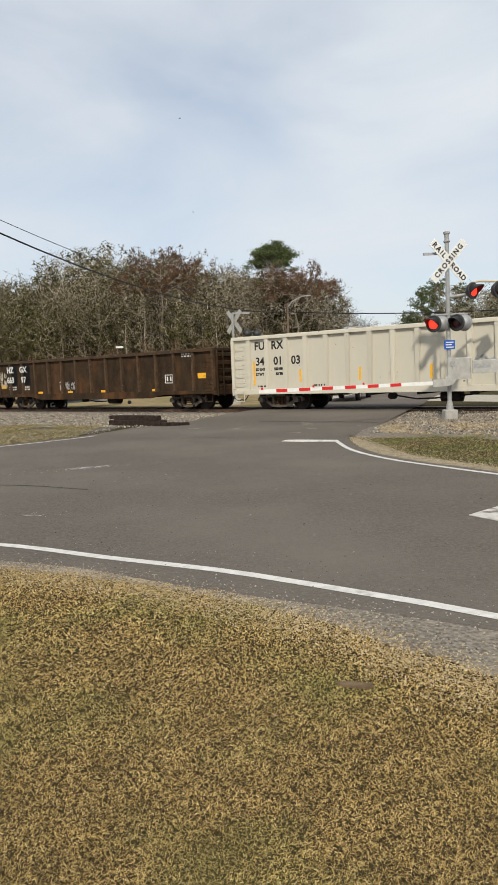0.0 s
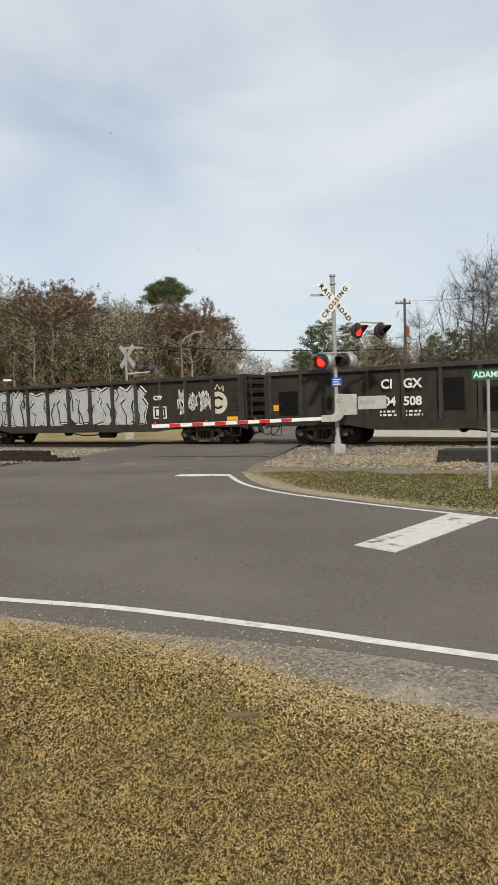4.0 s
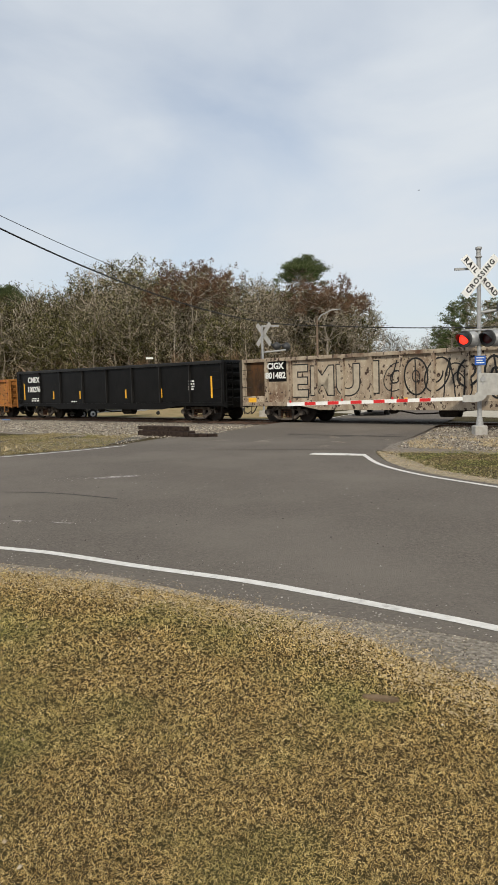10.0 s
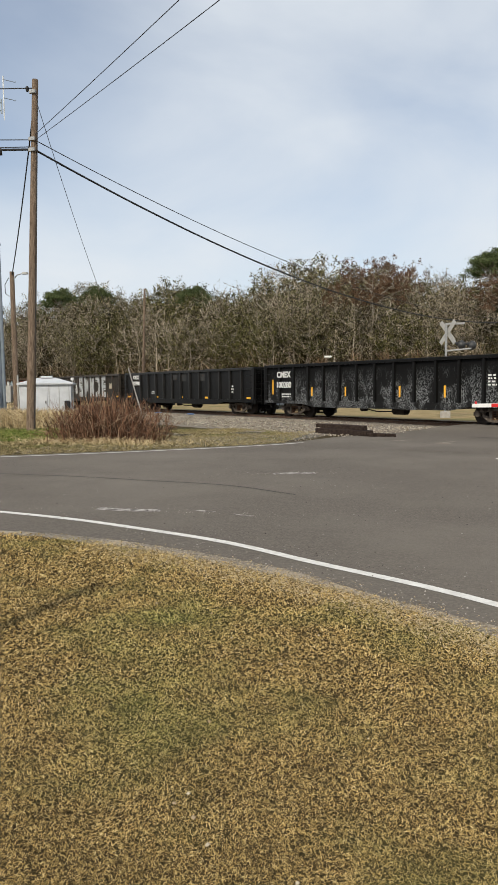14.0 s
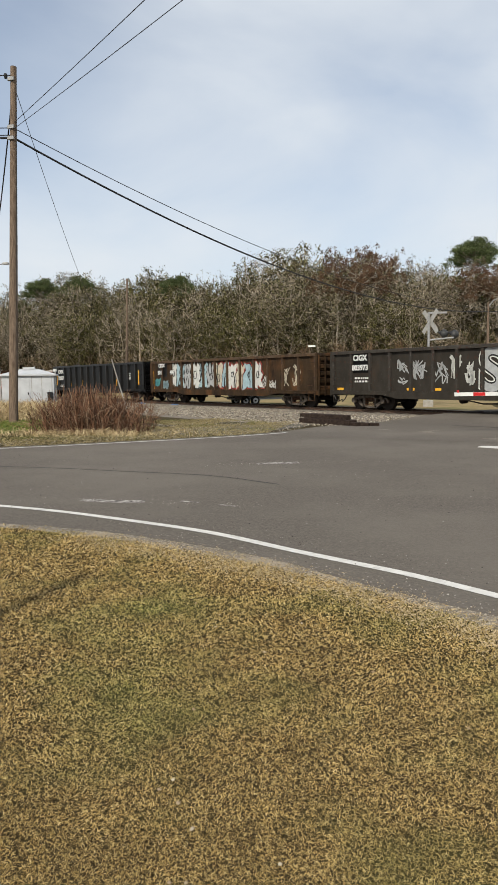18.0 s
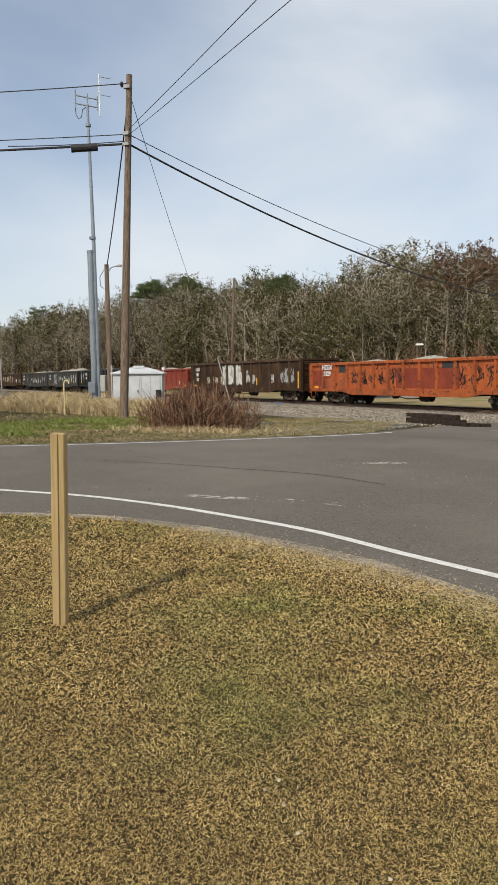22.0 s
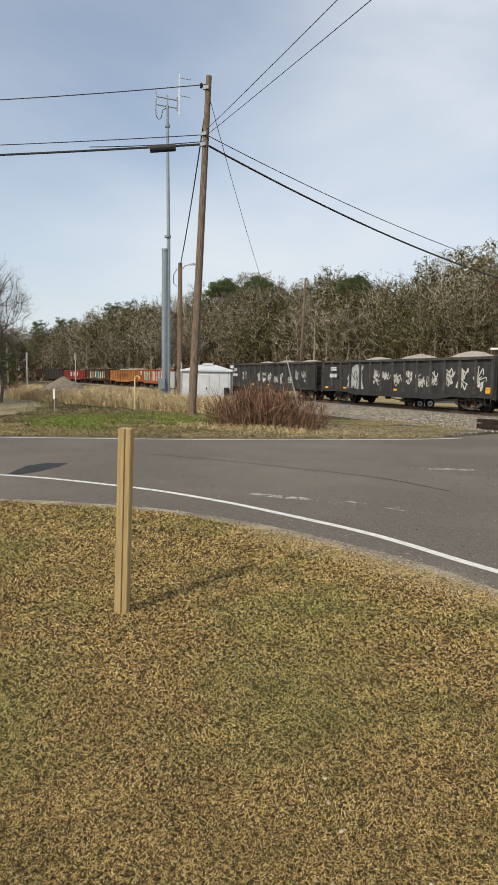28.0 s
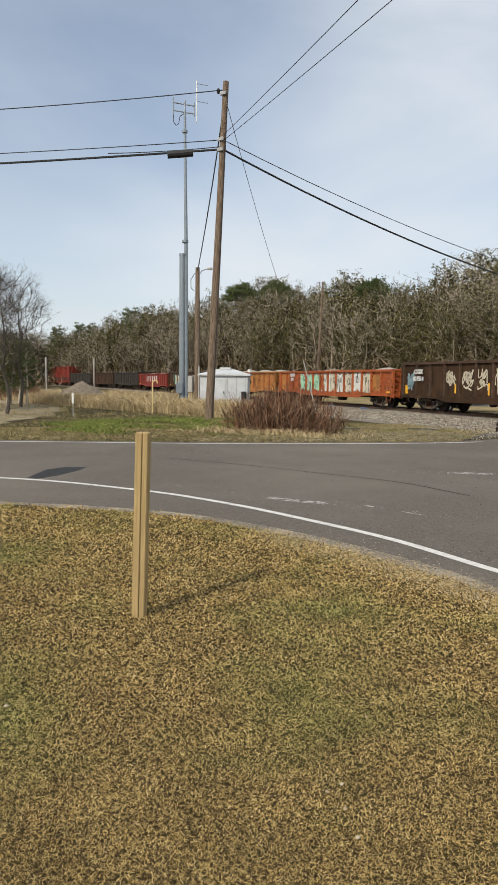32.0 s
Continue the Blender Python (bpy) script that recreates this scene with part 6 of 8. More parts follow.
GREY1 = tree_kind("bare_tree", "leafless grey winter tree at the wood's edge", 1, 15, 0.25, 0.28, 0.20, 750, M_OLIVE, 1800, 0.085, up=0.5, twig_w=0.027, twig_l=0.9)
GREY2 = tree_kind("bare_tree", "leafless grey winter tree with slender stems", 2, 15, 0.20, 0.30, 0.17, 800, M_OLIVE, 1100, 0.08, up=0.9, twig_w=0.026, twig_l=0.9)
GREY3 = tree_kind("bare_tree", "tangled leafless winter tree", 3, 13, 0.28, 0.16, 0.15, 850, M_IVY, 2600, 0.085, up=0.4, twig_w=0.026, twig_l=0.9)
OLIVE1 = tree_kind("broadleaf_tree", "thin winter tree with olive leaves", 4, 14, 0.23, 0.25, 0.14, 550, M_OLIVE, 4200, 0.095, up=0.6, twig_w=0.026)
OLIVE2 = tree_kind("broadleaf_tree", "ivy-hung winter tree with dull green leaves", 5, 12, 0.25, 0.10, 0.14, 550, M_IVY, 7500, 0.10, up=0.4, twig_w=0.026)
RUSSET = tree_kind("oak_tree", "winter oak holding russet leaves", 6, 15, 0.30, 0.35, 0.2, 500, M_RUSSET, 9000, 0.09, up=0.6, twig_w=0.026, leaf_from=0.70)
PINE1 = pine_kind("tall pine with a rounded green crown", 7, 17, 0.80, 3.05, 17000, True, 0.085)
PINE2 = pine_kind("broad pine with ragged green branches", 8, 14, 0.25, 3.4, 9000, False, 0.10)
AIRY = tree_kind("bare_tree", "tall leafless tree with an open crown", 9, 16, 0.22, 0.22, 0.17, 2400, up=0.9, twig_w=0.010, twig_l=0.8, bark=M_DARKBARK, twig=M_DARKTWIG)
STEM1 = stem_kind("slim pale-barked young tree", 10, 12)
STEM2 = stem_kind("slim young tree with a few olive leaves", 11, 12, M_OLIVE)

TOP_AZ = [-36, -26, -20, -16, -12.6, -11.6, -11, -8.3, -7, -5.7, -4, 0.1, 3.7, 7.3, 12.5, 15.6, 18.9, 21.9, 25.4, 28.6, 31.8, 35.8, 38.5, 41.2, 45.6, 47.3, 60]
TOP_EL = [4.6, 4.8, 4.4, 4.8, 4.2, 3.0, 3.2, 4.0, 4.8, 7.4, 8.6, 8.2, 8.5, 9.3, 9.7, 8.4, 8.0, 8.2, 7.8, 7.9, 7.4, 5.9, 5.6, 4.9, 3.6, 3.6, 4.5]
DIST_AZ, DIST = [-36, -14, -12, -6, 0, 10, 20, 30, 40, 46, 60], [88, 90, 110, 70, 66, 72, 82, 98, 135, 175, 200]


FAR_LEFT = ((49.8, 9.0, 36, "ai"), (48.8, 8.2, 44, "ai"), (51.0, 9.2, 34, "ai"), (52.8, 8.0, 40, "g2"), (48.8, 2.6, 50, "p2"), (48.3, 2.9, 48, "p2"), (49.4, 3.3, 46, "p2"), (50.6, 3.6, 44, "o2"), (49.8, 2.4, 47, "o2"), (52.5, 3.4, 40, "o2"))


def plant(kind, az, dist, height, turn, tilt=0.0):
    t, h = kind
    k = height / h
    a = radians(az)
    return copy_thing(t, pose(-math.sin(a) * dist, math.cos(a) * dist, 0, tilt, 0, turn) @ Matrix.Diagonal((k, k, k, 1)))


rf = random.Random(77)
KINDS = {"g1": TREES[0], "g2": TREES[1], "g3": TREES[2], "o1": TREES[3], "o2": TREES[4], "ru": TREES[5], "p1": TREES[6], "p2": TREES[7], "ai": TREES[8], "s1": TREES[9], "s2": TREES[10]}
az = -5.6
while az < 50:
    D0 = float(np.interp(az, DIST_AZ, DIST))
    el = float(np.interp(az, TOP_AZ, TOP_EL))
    for row, (extra, hk) in enumerate(((0, 0.74), (5, 0.9), (11, 0.98), (18, 1.05))):
        d = D0 + extra + rf.uniform(-2, 3)
        h = (1.75 + d * math.tan(radians(el))) * hk * rf.uniform(0.84, 1.03)
        kinds = ["g1", "g2", "g3", "g1", "g2", "o1", "g3", "o2"]
        if 14 < az < 29:
            kinds += ["o2", "o1", "o2", "o2"]
        if (5.6 < az < 8.2 or -5.6 < az < -3.6) and row == 3:
            kinds = ["ru"]
        if 10.5 < az < 13.5:
            kinds = ["o1", "o2", "g2"]
        if az > 33:
            kinds += ["o1", "p2", "g2", "g1"]
        plant(KINDS[rf.choice(kinds)], az + rf.uniform(-0.7, 0.7), d, h, rf.uniform(0, 360), rf.uniform(-3, 3))
    if rf.random() < 0.45:
        d = D0 + rf.uniform(-3, 5)
        plant(KINDS[rf.choice(("s1", "s2", "s2"))], az + rf.uniform(-0.6, 0.6), d, (1.75 + d * math.tan(radians(el))) * rf.uniform(0.5, 0.85), rf.uniform(0, 360), rf.uniform(-4, 4))
    az += 0.92 * (75 / D0) ** 0.5
# trees that stand out
plant(KINDS["ru"], 6.9, 70, 13.6, 20)
plant(KINDS["ru"], -4.2, 66, 11.6, 200)
plant(KINDS["o1"], 12.0, 72, 13.7, 80)
plant(KINDS["p1"], -2.3, 70, 14.2, 40)
for a_, e_, d_ in ((31.5, 7.7, 112), (28.6, 7.9, 112), (21.0, 8.0, 96)):
    plant(KINDS["p1"], a_, d_, 1.75 + d_ * math.tan(radians(e_)), a_ * 37)
for a_, e_, d_, kd in ((-12.9, 4.2, 78, "p2"), (-14.0, 6.0, 78, "p2"), (-15.0, 6.5, 84, "p2"), (-15.9, 6.3, 80, "o1"), (-16.8, 6.0, 82, "p2"), (-17.7, 5.8, 78, "g3"), (-18.6, 5.6, 80, "o1"), (-19.3, 5.2, 84, "p2"), (-20, 4.8, 85, "o2"), (-21.2, 4.4, 85, "g3"), (-22.7, 7.2, 70, "ai"), (-23.6, 4.9, 88, "p2"), (-25.0, 5.2, 86, "p2"),
                       (-26.3, 10.3, 62, "ai"), (-27.6, 11.4, 60, "ai"), (-26.8, 5.4, 84, "o2"), (-28.4, 5.6, 84, "p2"), (-30, 6.0, 80, "p2"), (-32, 6.5, 80, "g1"), (-29.2, 10.8, 63, "ai"),
                       (40.3, 5.6, 150, "p2"), (41.2, 5.2, 152, "o2"), (46.0, 4.0, 178, "p2"), (44.2, 4.3, 178, "p2"), (45.2, 3.9, 176, "o2"), (38.6, 5.7, 140, "o2"), (-8.2, 4.4, 110, "g1"), (-9.4, 4.2, 115, "ai"), (-10.4, 3.6, 120, "g2"), (-7.2, 5.4, 95, "g2"), (-11.4, 3.2, 120, "g3")):
    plant(KINDS[kd], a_, d_, 1.75 + d_ * math.tan(radians(e_)), a_ * 53 % 360)
# the treeline beyond the far road
az = -12.8
while az > -36:
    for extra in (0, 9):
        d = 92 + extra + rf.uniform(-3, 3)
        h = (1.75 + d * math.tan(radians(float(np.interp(az, TOP_AZ, TOP_EL))))) * rf.uniform(0.85, 1.1)
        plant(KINDS[rf.choice(("p2", "g1", "o2", "g3", "o1", "g2"))], az + rf.uniform(-0.5, 0.5), d, h, rf.uniform(0, 360))
    az -= 1.25
# far left, beyond the dirt track
for a_, e_, d_, kd in FAR_LEFT:
    plant(KINDS[kd], a_, d_, 1.75 + d_ * math.tan(radians(e_)), a_ * 71 % 360)
for t, _ in TREES:
    for o in (*t.children_recursive, t):
        bpy.data.objects.remove(o)

# undergrowth that closes the foot of the wood
rng = np.random.default_rng(12)
n = 30000
a_ = np.radians(np.where(rng.random(n) < 0.25, rng.uniform(-36, -12.6, n), rng.uniform(-6.5, 52, n)))
d_ = np.interp(np.degrees(a_), DIST_AZ, DIST) + rng.uniform(-5, 16, n)
base = np.stack([-np.sin(a_) * d_, np.cos(a_) * d_, rng.uniform(0, 1, n) ** 1.5 * 4.5], 1)
tip = base + np.stack([rng.normal(0, 0.7, n), rng.normal(0, 0.7, n), rng.uniform(0.3, 1.7, n)], 1)
M_BRUSH = island_material("tangled_brush", [(0.025, 0.018, 0.010), (0.06, 0.044, 0.026), (0.11, 0.080, 0.048), (0.22, 0.155, 0.095), (0.42, 0.34, 0.235)])
tagged(part("undergrowth", quads_mesh("undergrowth", ribbons(base, tip, rng.uniform(0.012, 0.05, n) * d_ / 80, rng), M_BRUSH), M_BRUSH), "tangled brown winter brush at the foot of the woods", "undergrowth", kind="stuff")

# evergreen understorey deep in the wood, near black to paint the shade between trees
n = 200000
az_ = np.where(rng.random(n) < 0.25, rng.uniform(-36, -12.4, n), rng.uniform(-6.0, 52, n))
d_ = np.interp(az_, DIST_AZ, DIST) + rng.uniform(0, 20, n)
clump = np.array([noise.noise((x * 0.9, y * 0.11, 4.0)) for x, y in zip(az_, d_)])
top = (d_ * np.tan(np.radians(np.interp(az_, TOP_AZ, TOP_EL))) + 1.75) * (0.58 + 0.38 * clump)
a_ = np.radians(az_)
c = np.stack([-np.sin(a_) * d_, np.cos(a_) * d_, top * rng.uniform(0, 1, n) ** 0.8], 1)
tagged(part("understorey", quads_mesh("understorey", leaf_quads(c, 0.16, rng), M_SHADE), M_SHADE), "evergreen leaves coloured near black as the shade inside the winter wood", "undergrowth", kind="stuff")

# a belt of russet brush along the far road
n = 7000
az_ = rng.uniform(-3.5, 11, n)
d_ = np.interp(az_, DIST_AZ, DIST) - rng.uniform(1, 7, n)
tall = np.array([0.6 + 0.6 * noise.noise((x * 0.8, 0, 6.0)) for x in az_]).clip(0.05, 1)
a_ = np.radians(az_)
base = np.stack([-np.sin(a_) * d_, np.cos(a_) * d_, rng.uniform(0, 1, n) ** 1.3 * 5.0 * tall], 1)
tip = base + np.stack([rng.normal(0, 0.35, n), rng.normal(0, 0.35, n), rng.uniform(0.2, 1.0, n)], 1)
M_REDBRUSH = island_material("russet_brush", [(0.04, 0.026, 0.016), (0.10, 0.064, 0.038), (0.18, 0.115, 0.068), (0.34, 0.23, 0.145)])
tagged(part("undergrowth", quads_mesh("undergrowth", ribbons(base, tip, rng.uniform(0.012, 0.035, n), rng), M_REDBRUSH), M_REDBRUSH), "russet leafless brush along the wood's foot", "undergrowth", kind="stuff")

# ---- poles, mast and cables ----
post = thing("timber_post", "square pale treated-pine post standing in the lawn", "post", pose(-3.305, 3.955, 0, 0.3, 1.5, 24))
part("shaft", Build().bevel_box(-0.048, 0.048, -0.048, 0.048, -0.15, 1.375, 0.006), M_POST, post)
part("check_crack", Build().box(0.000, 0.009, -0.0495, -0.046, 0.0, 1.372), material("dark_wood_crack", (0.10, 0.07, 0.035), (0.15, 0.10, 0.05), 9.0, 0.95), post, "long dark drying crack")

PB, PT = Vector((-16.84, 24.96, 0)), Vector((-16.36, 25.36, 14.05))
pole = thing("utility_pole", "tall leaning weathered wooden utility pole with cables", "utility pole", Matrix.Translation(PB))
ax = PT - PB


def on_pole(z):
    return PB + ax * (z / 14.05)


part("shaft", Build().tube([tuple(ax * f) for f in (-0.02, 0, 0.2, 0.45, 0.7, 1.0)], [0.19, 0.185, 0.175, 0.16, 0.14, 0.12], 16), M_POLE, pole)
for z in (13.55, 11.72, 11.3):
    c = ax * (z / 14.05)
    part("bracket", Build().bevel_box(c.x - 0.16, c.x + 0.12, c.y - 0.2, c.y - 0.1, c.z - 0.07, c.z + 0.07, 0.02), M_STEEL, pole, "steel cable clamp")
part("insulator", Build().tube([tuple(ax * 0.966 + Vector((-0.25, -0.15, 0.0))), tuple(ax * 0.966 + Vector((-0.25, -0.15, 0.12))), tuple(ax * 0.966 + Vector((-0.25, -0.15, 0.2)))], [0.05, 0.08, 0.04], 10), M_BLACK, pole)
part("ground_wire", Build().tube([tuple(ax * f + Vector((0.19 - 0.06 * f, -0.03, 0))) for f in (0.0, 0.3, 0.6, 0.95)], 0.012, 5), M_CABLE, pole)


def cable(name, a, c, sag, radius, label, mat=None, n=26):
    a, c = Vector(a), Vector(c)
    pts = [a.lerp(c, i / n) - Vector((0, 0, sag * 4 * (i / n) * (1 - i / n))) for i in range(n + 1)]
    return tagged(part(name, Build().tube([tuple(p) for p in pts], radius, 6), mat or M_CABLE), label, "cable")


def polar(az, d, el):
    return Vector((-math.sin(radians(az)) * d, math.cos(radians(az)) * d, EYE + d * math.tan(radians(el))))


def run(z, az, el, far_z, reach, sag, radius, label):
    """A cable from the pole that passes the given direction at the height far_z, and runs on."""
    a = on_pole(z)
    q = polar(az, (far_z - EYE) / math.tan(radians(el)), el)
    return cable("overhead_cable", a, a + (q - a) * reach, sag, radius, label)


run(13.73, 48.75, 19.73, 13.5, 2.6, 0.25, 0.02, "thin overhead wire running off along the street")
run(11.72, 48.82, 16.66, 11.6, 2.6, 0.15, 0.018, "thin overhead strand running off along the street")
run(11.34, 48.84, 15.95, 11.2, 2.6, 0.12, 0.045, "thick black overhead cable with a splice case")
run(11.45, 42.0, 16.95, 11.3, 1.0, 0.05, 0.018, "thin lashing strand beside the thick cable")
box_a, box_b = polar(37.4, 30.0, 17.1), polar(35.4, 30.0, 17.32)
tagged(part("splice_case", Build().tube([tuple(box_a), tuple(box_b)], 0.15, 10), M_CABLE), "black cable splice case on the overhead cable", "splice case")
run(11.91, 23.02, 27.09, 11.2, 2.4, 0.1, 0.012, "thin overhead wire crossing above the street")
run(11.68, 20.49, 26.96, 11.0, 2.4, 0.1, 0.012, "thin overhead wire crossing above the street")
SAG1 = 1.9
RP = Vector((21.9, 55.9, 0))
LP = polar(-3.4, 62, 4.72)
cable("overhead_cable", on_pole(11.34), LP, SAG1, 0.042, "thick black cable sagging over the tracks", n=40)
cable("overhead_cable", on_pole(11.72), LP + Vector((0, 0, 0.25)), SAG1 * 0.8, 0.018, "thin strand sagging above the thick cable", n=40)
cable("overhead_cable", LP, RP + Vector((0, 0, 5.9)), 0.25, 0.042, "thick black cable running on to the distant pole")
cable("guy_wire", on_pole(13.4), polar(27.4, 64, 5.0), 0.5, 0.014, "thin wire from the pole to the woods")
P3 = Vector((-25.25, 36.1, 0))
cable("overhead_cable", on_pole(13.5), P3 + Vector((0, 0, 8.45)), 0.35, 0.03, "black service cable down to the short pole")

p3 = thing("utility_pole", "short dark wooden service pole with a small street lamp", "utility pole", Matrix.Translation(P3))
part("shaft", Build().tube([(0, 0, -0.3), (0, 0, 4.5), (0.0, 0, 8.65)], [0.17, 0.155, 0.13], 12), M_POLE, p3)
part("lamp_arm", Build().tube([(0.1, 0, 8.2), (0.4, -0.1, 8.42), (0.95, -0.2, 8.5)], 0.03, 8), M_STEEL, p3)
part("lamp", Build().bevel_box(0.85, 1.2, -0.3, -0.1, 8.42, 8.54, 0.03), M_GREY_METAL, p3, "small grey street lamp head")
part("drip_loop", Build().tube([(-0.15, -0.1, 8.3), (-0.4, -0.15, 7.9), (-0.38, -0.15, 7.4), (-0.12, -0.15, 7.2)], 0.02, 6), M_CABLE, p3)
part("conduit", Build().tube([(0.2, -0.1, 0), (0.2, -0.1, 2.6)], 0.05, 8), M_GREY_METAL, p3)
part("meter_box", Build().bevel_box(-0.6, -0.25, -0.2, 0.05, 1.0, 2.0, 0.03), M_GREY_METAL, p3)

TW = Vector((-27.08, 37.2, 0))
tw = thing("radio_mast", "slim galvanised radio mast with dipole antennas at its head", "radio mast", pose(*TW, 0, 0, 35.6))
M_MAST = material("dull_galvanised_mast", (0.27, 0.31, 0.34), (0.22, 0.25, 0.28), 3.0, 0.5, 0.4)
part("upper_tube", Build().tube([(0.17, 0, 0), (0.12, 0, 10.6), (0.02, 0, 18.6)], [0.13, 0.12, 0.08], 12), M_MAST, tw)
part("lower_tube", Build().tube([(-0.10, 0, 0), (-0.10, 0, 9.7)], 0.2, 12), M_MAST, tw, "thick lower hinge tube")
part("top_cap", Build().tube([(-0.10, 0, 9.68), (-0.10, 0, 9.8)], 0.22, 12), M_MAST, tw)
part("joint_ring", Build().tube([(0.07, 0, 10.5), (0.07, 0, 10.65)], 0.21, 12), M_MAST, tw)
part("joint_ring", Build().tube([(0.03, 0, 17.3), (0.03, 0, 17.45)], 0.17, 12), M_MAST, tw)
part("hinge_box", Build().bevel_box(-0.5, -0.05, -0.32, -0.18, 0.9, 1.6, 0.03), M_MAST, tw)
for z in (19.05, 18.57):
    part("crossarm", Build().tube([(-0.72, 0, z + 0.07), (0.64, 0, z - 0.10)], 0.04, 8), M_MAST, tw)
part("mast_tip", Build().tube([(0.02, 0, 18.4), (0.02, 0, 19.25)], 0.05, 8), M_MAST, tw)
for x, z0, z1 in ((-0.70, 18.35, 19.45), (0.62, 18.3, 19.15)):
    part("side_pole", Build().tube([(x, 0, z0), (x, 0, z1)], 0.04, 8), M_MAST, tw)
ant = part("antenna", Build().tube([(0.76, 0, 17.95), (0.76, 0, 20.5)], 0.035, 8), M_WHITE, tw, "white dipole array antenna")
for z in (20.27, 19.2):
    part("dipole", Build().tube([(0.76, 0, z + 0.05), (1.46, 0, z - 0.04), (1.46, 0, z + 0.06)], 0.02, 6), M_MAST, ant)
part("coax_loop", Build().tube([(-0.70, 0, 18.35), (-0.68, 0, 17.95), (-0.52, 0, 17.72), (-0.36, 0, 17.85), (-0.28, 0, 18.3), (0, 0, 18.5)], 0.025, 6), M_CABLE, tw)

pl = thing("thin_pole", "thin bare wooden pole beyond the tracks", "pole", pose(-25.5, 54.4, 0))
part("shaft", Build().tube([(-0.15, 0, 0), (0.25, 0, 10.05)], [0.13, 0.09], 8), M_POLE, pl)
rp = thing("utility_pole", "distant utility pole with crossarm and red transformer", "utility pole", Matrix.Translation(RP))
part("shaft", Build().tube([(0, 0, 0), (0, 0, 10.0)], [0.14, 0.10], 10), material("reddish_pole_timber", (0.15, 0.10, 0.075), (0.09, 0.065, 0.05), 3.0, 0.95, bump=0.4, stretch=(10, 10, 0.6)), rp)
part("crossarm", Build().bevel_box(-0.8, 0.55, -0.06, 0.06, 9.55, 9.68, 0.02), M_POLE, rp)
for x in (-0.72, -0.3, 0.45):
    part("insulator", Build().tube([(x, 0, 9.65), (x, 0, 9.85)], [0.05, 0.03], 8), M_BLACK, rp)
part("transformer", Build().tube([(0.1, -0.25, 6.9), (0.1, -0.25, 7.7)], 0.16, 12), material("faded_red_metal", (0.30, 0.095, 0.065), (0.22, 0.07, 0.05), 5.0, 0.6), rp)
part("cutout", Build().tube([(-0.55, -0.1, 9.0), (-0.75, -0.1, 8.5)], 0.05, 6), M_GREY_METAL, rp)
cable("overhead_cable", RP + Vector((-0.85, 0, 9.8)), polar(-40, 60, 9), 0.8, 0.012, "thin distant line wire")
lampp = thing("street_lamp", "distant street lamp on a bent pale arm", "street lamp", pose(LP.x, LP.y, 0))
part("shaft", Build().tube([(0, 0, 0), (0, 0, 7.6)], [0.13, 0.09], 8), M_POLE, lampp)
part("lamp_arm", Build().tube([(0, 0, 7.2), (0.4, 0, 7.75), (1.3, 0, 8.15), (2.1, 0, 8.2)], 0.05, 6), M_STEEL, lampp)
lampq = thing("street_lamp", "low street lamp beyond the tracks", "street lamp", pose(-10.8, 59, 0))
part("shaft", Build().tube([(0, 0, 0), (0, 0, 4.25)], 0.05, 8), M_POLE, lampq)
part("lamp", Build().bevel_box(-0.1, 0.5, -0.15, 0.15, 4.2, 4.35, 0.03), M_WHITE, lampq, "pale lamp head")

# ---- signal shed and small things on the verge ----
SH = pose(-22.98, 35.86, 0, 0, 0, 27)
shed = thing("signal_shed", "white metal signal shed with a shallow hipped roof", "shed", SH)
M_SHED = material("white_sheet_metal", (0.56, 0.575, 0.59), (0.47, 0.48, 0.495), 2.0, 0.6, bump=0.05, third=(0.42, 0.38, 0.33), third_scale=0.8, tlo=0.62, thi=0.8)
part("cabin", Build().bevel_box(-1.42, 1.42, -1.1, 1.1, 0.0, 2.02, 0.02), M_SHED, shed)
r_ = Build()
r_.add([(-1.55, -1.22, 2.02), (1.55, -1.22, 2.02), (1.55, 1.22, 2.02), (-1.55, 1.22, 2.02), (-1.55, -1.22, 2.1), (1.55, -1.22, 2.1), (1.55, 1.22, 2.1), (-1.55, 1.22, 2.1), (-0.5, 0, 2.42), (0.5, 0, 2.42)],
       [(0, 3, 2, 1), (0, 1, 5, 4), (1, 2, 6, 5), (2, 3, 7, 6), (3, 0, 4, 7), (4, 5, 9, 8), (5, 6, 9), (6, 7, 8, 9), (7, 4, 8)])
part("roof", r_, M_SHED, shed, "white hipped metal roof")
part("vent", Build().bevel_box(-0.32, 0.32, -0.25, 0.25, 2.38, 2.52, 0.03), M_SHED, shed)
dr = part("door", Build().bevel_box(-0.75, 0.1, -1.125, -1.09, 0.15, 1.85, 0.01), M_SHED, shed)
part("handle", Build().box(-0.02, 0.04, -1.15, -1.12, 0.95, 1.1), M_BLACK, dr, "dark door handle")
for x in (-0.85, 0.2, 0.75, 1.3):
    part("seam", Build().box(x - 0.015, x + 0.015, -1.118, -1.09, 0.02, 2.0), M_GREY_METAL, shed)
part("meter", Build().bevel_box(1.05, 1.35, -1.3, -1.1, 0.55, 1.1, 0.03), M_BLACK, shed, "black electric meter box")
part("conduit", Build().tube([(1.5, -0.9, 0), (1.5, -0.9, 2.25)], 0.04, 8), M_GREY_METAL, shed)
part("lamp", Build().tube([(1.5, -0.9, 2.25), (1.5, -0.9, 2.4)], [0.1, 0.1], 10), M_WHITE, shed, "small round white lamp")

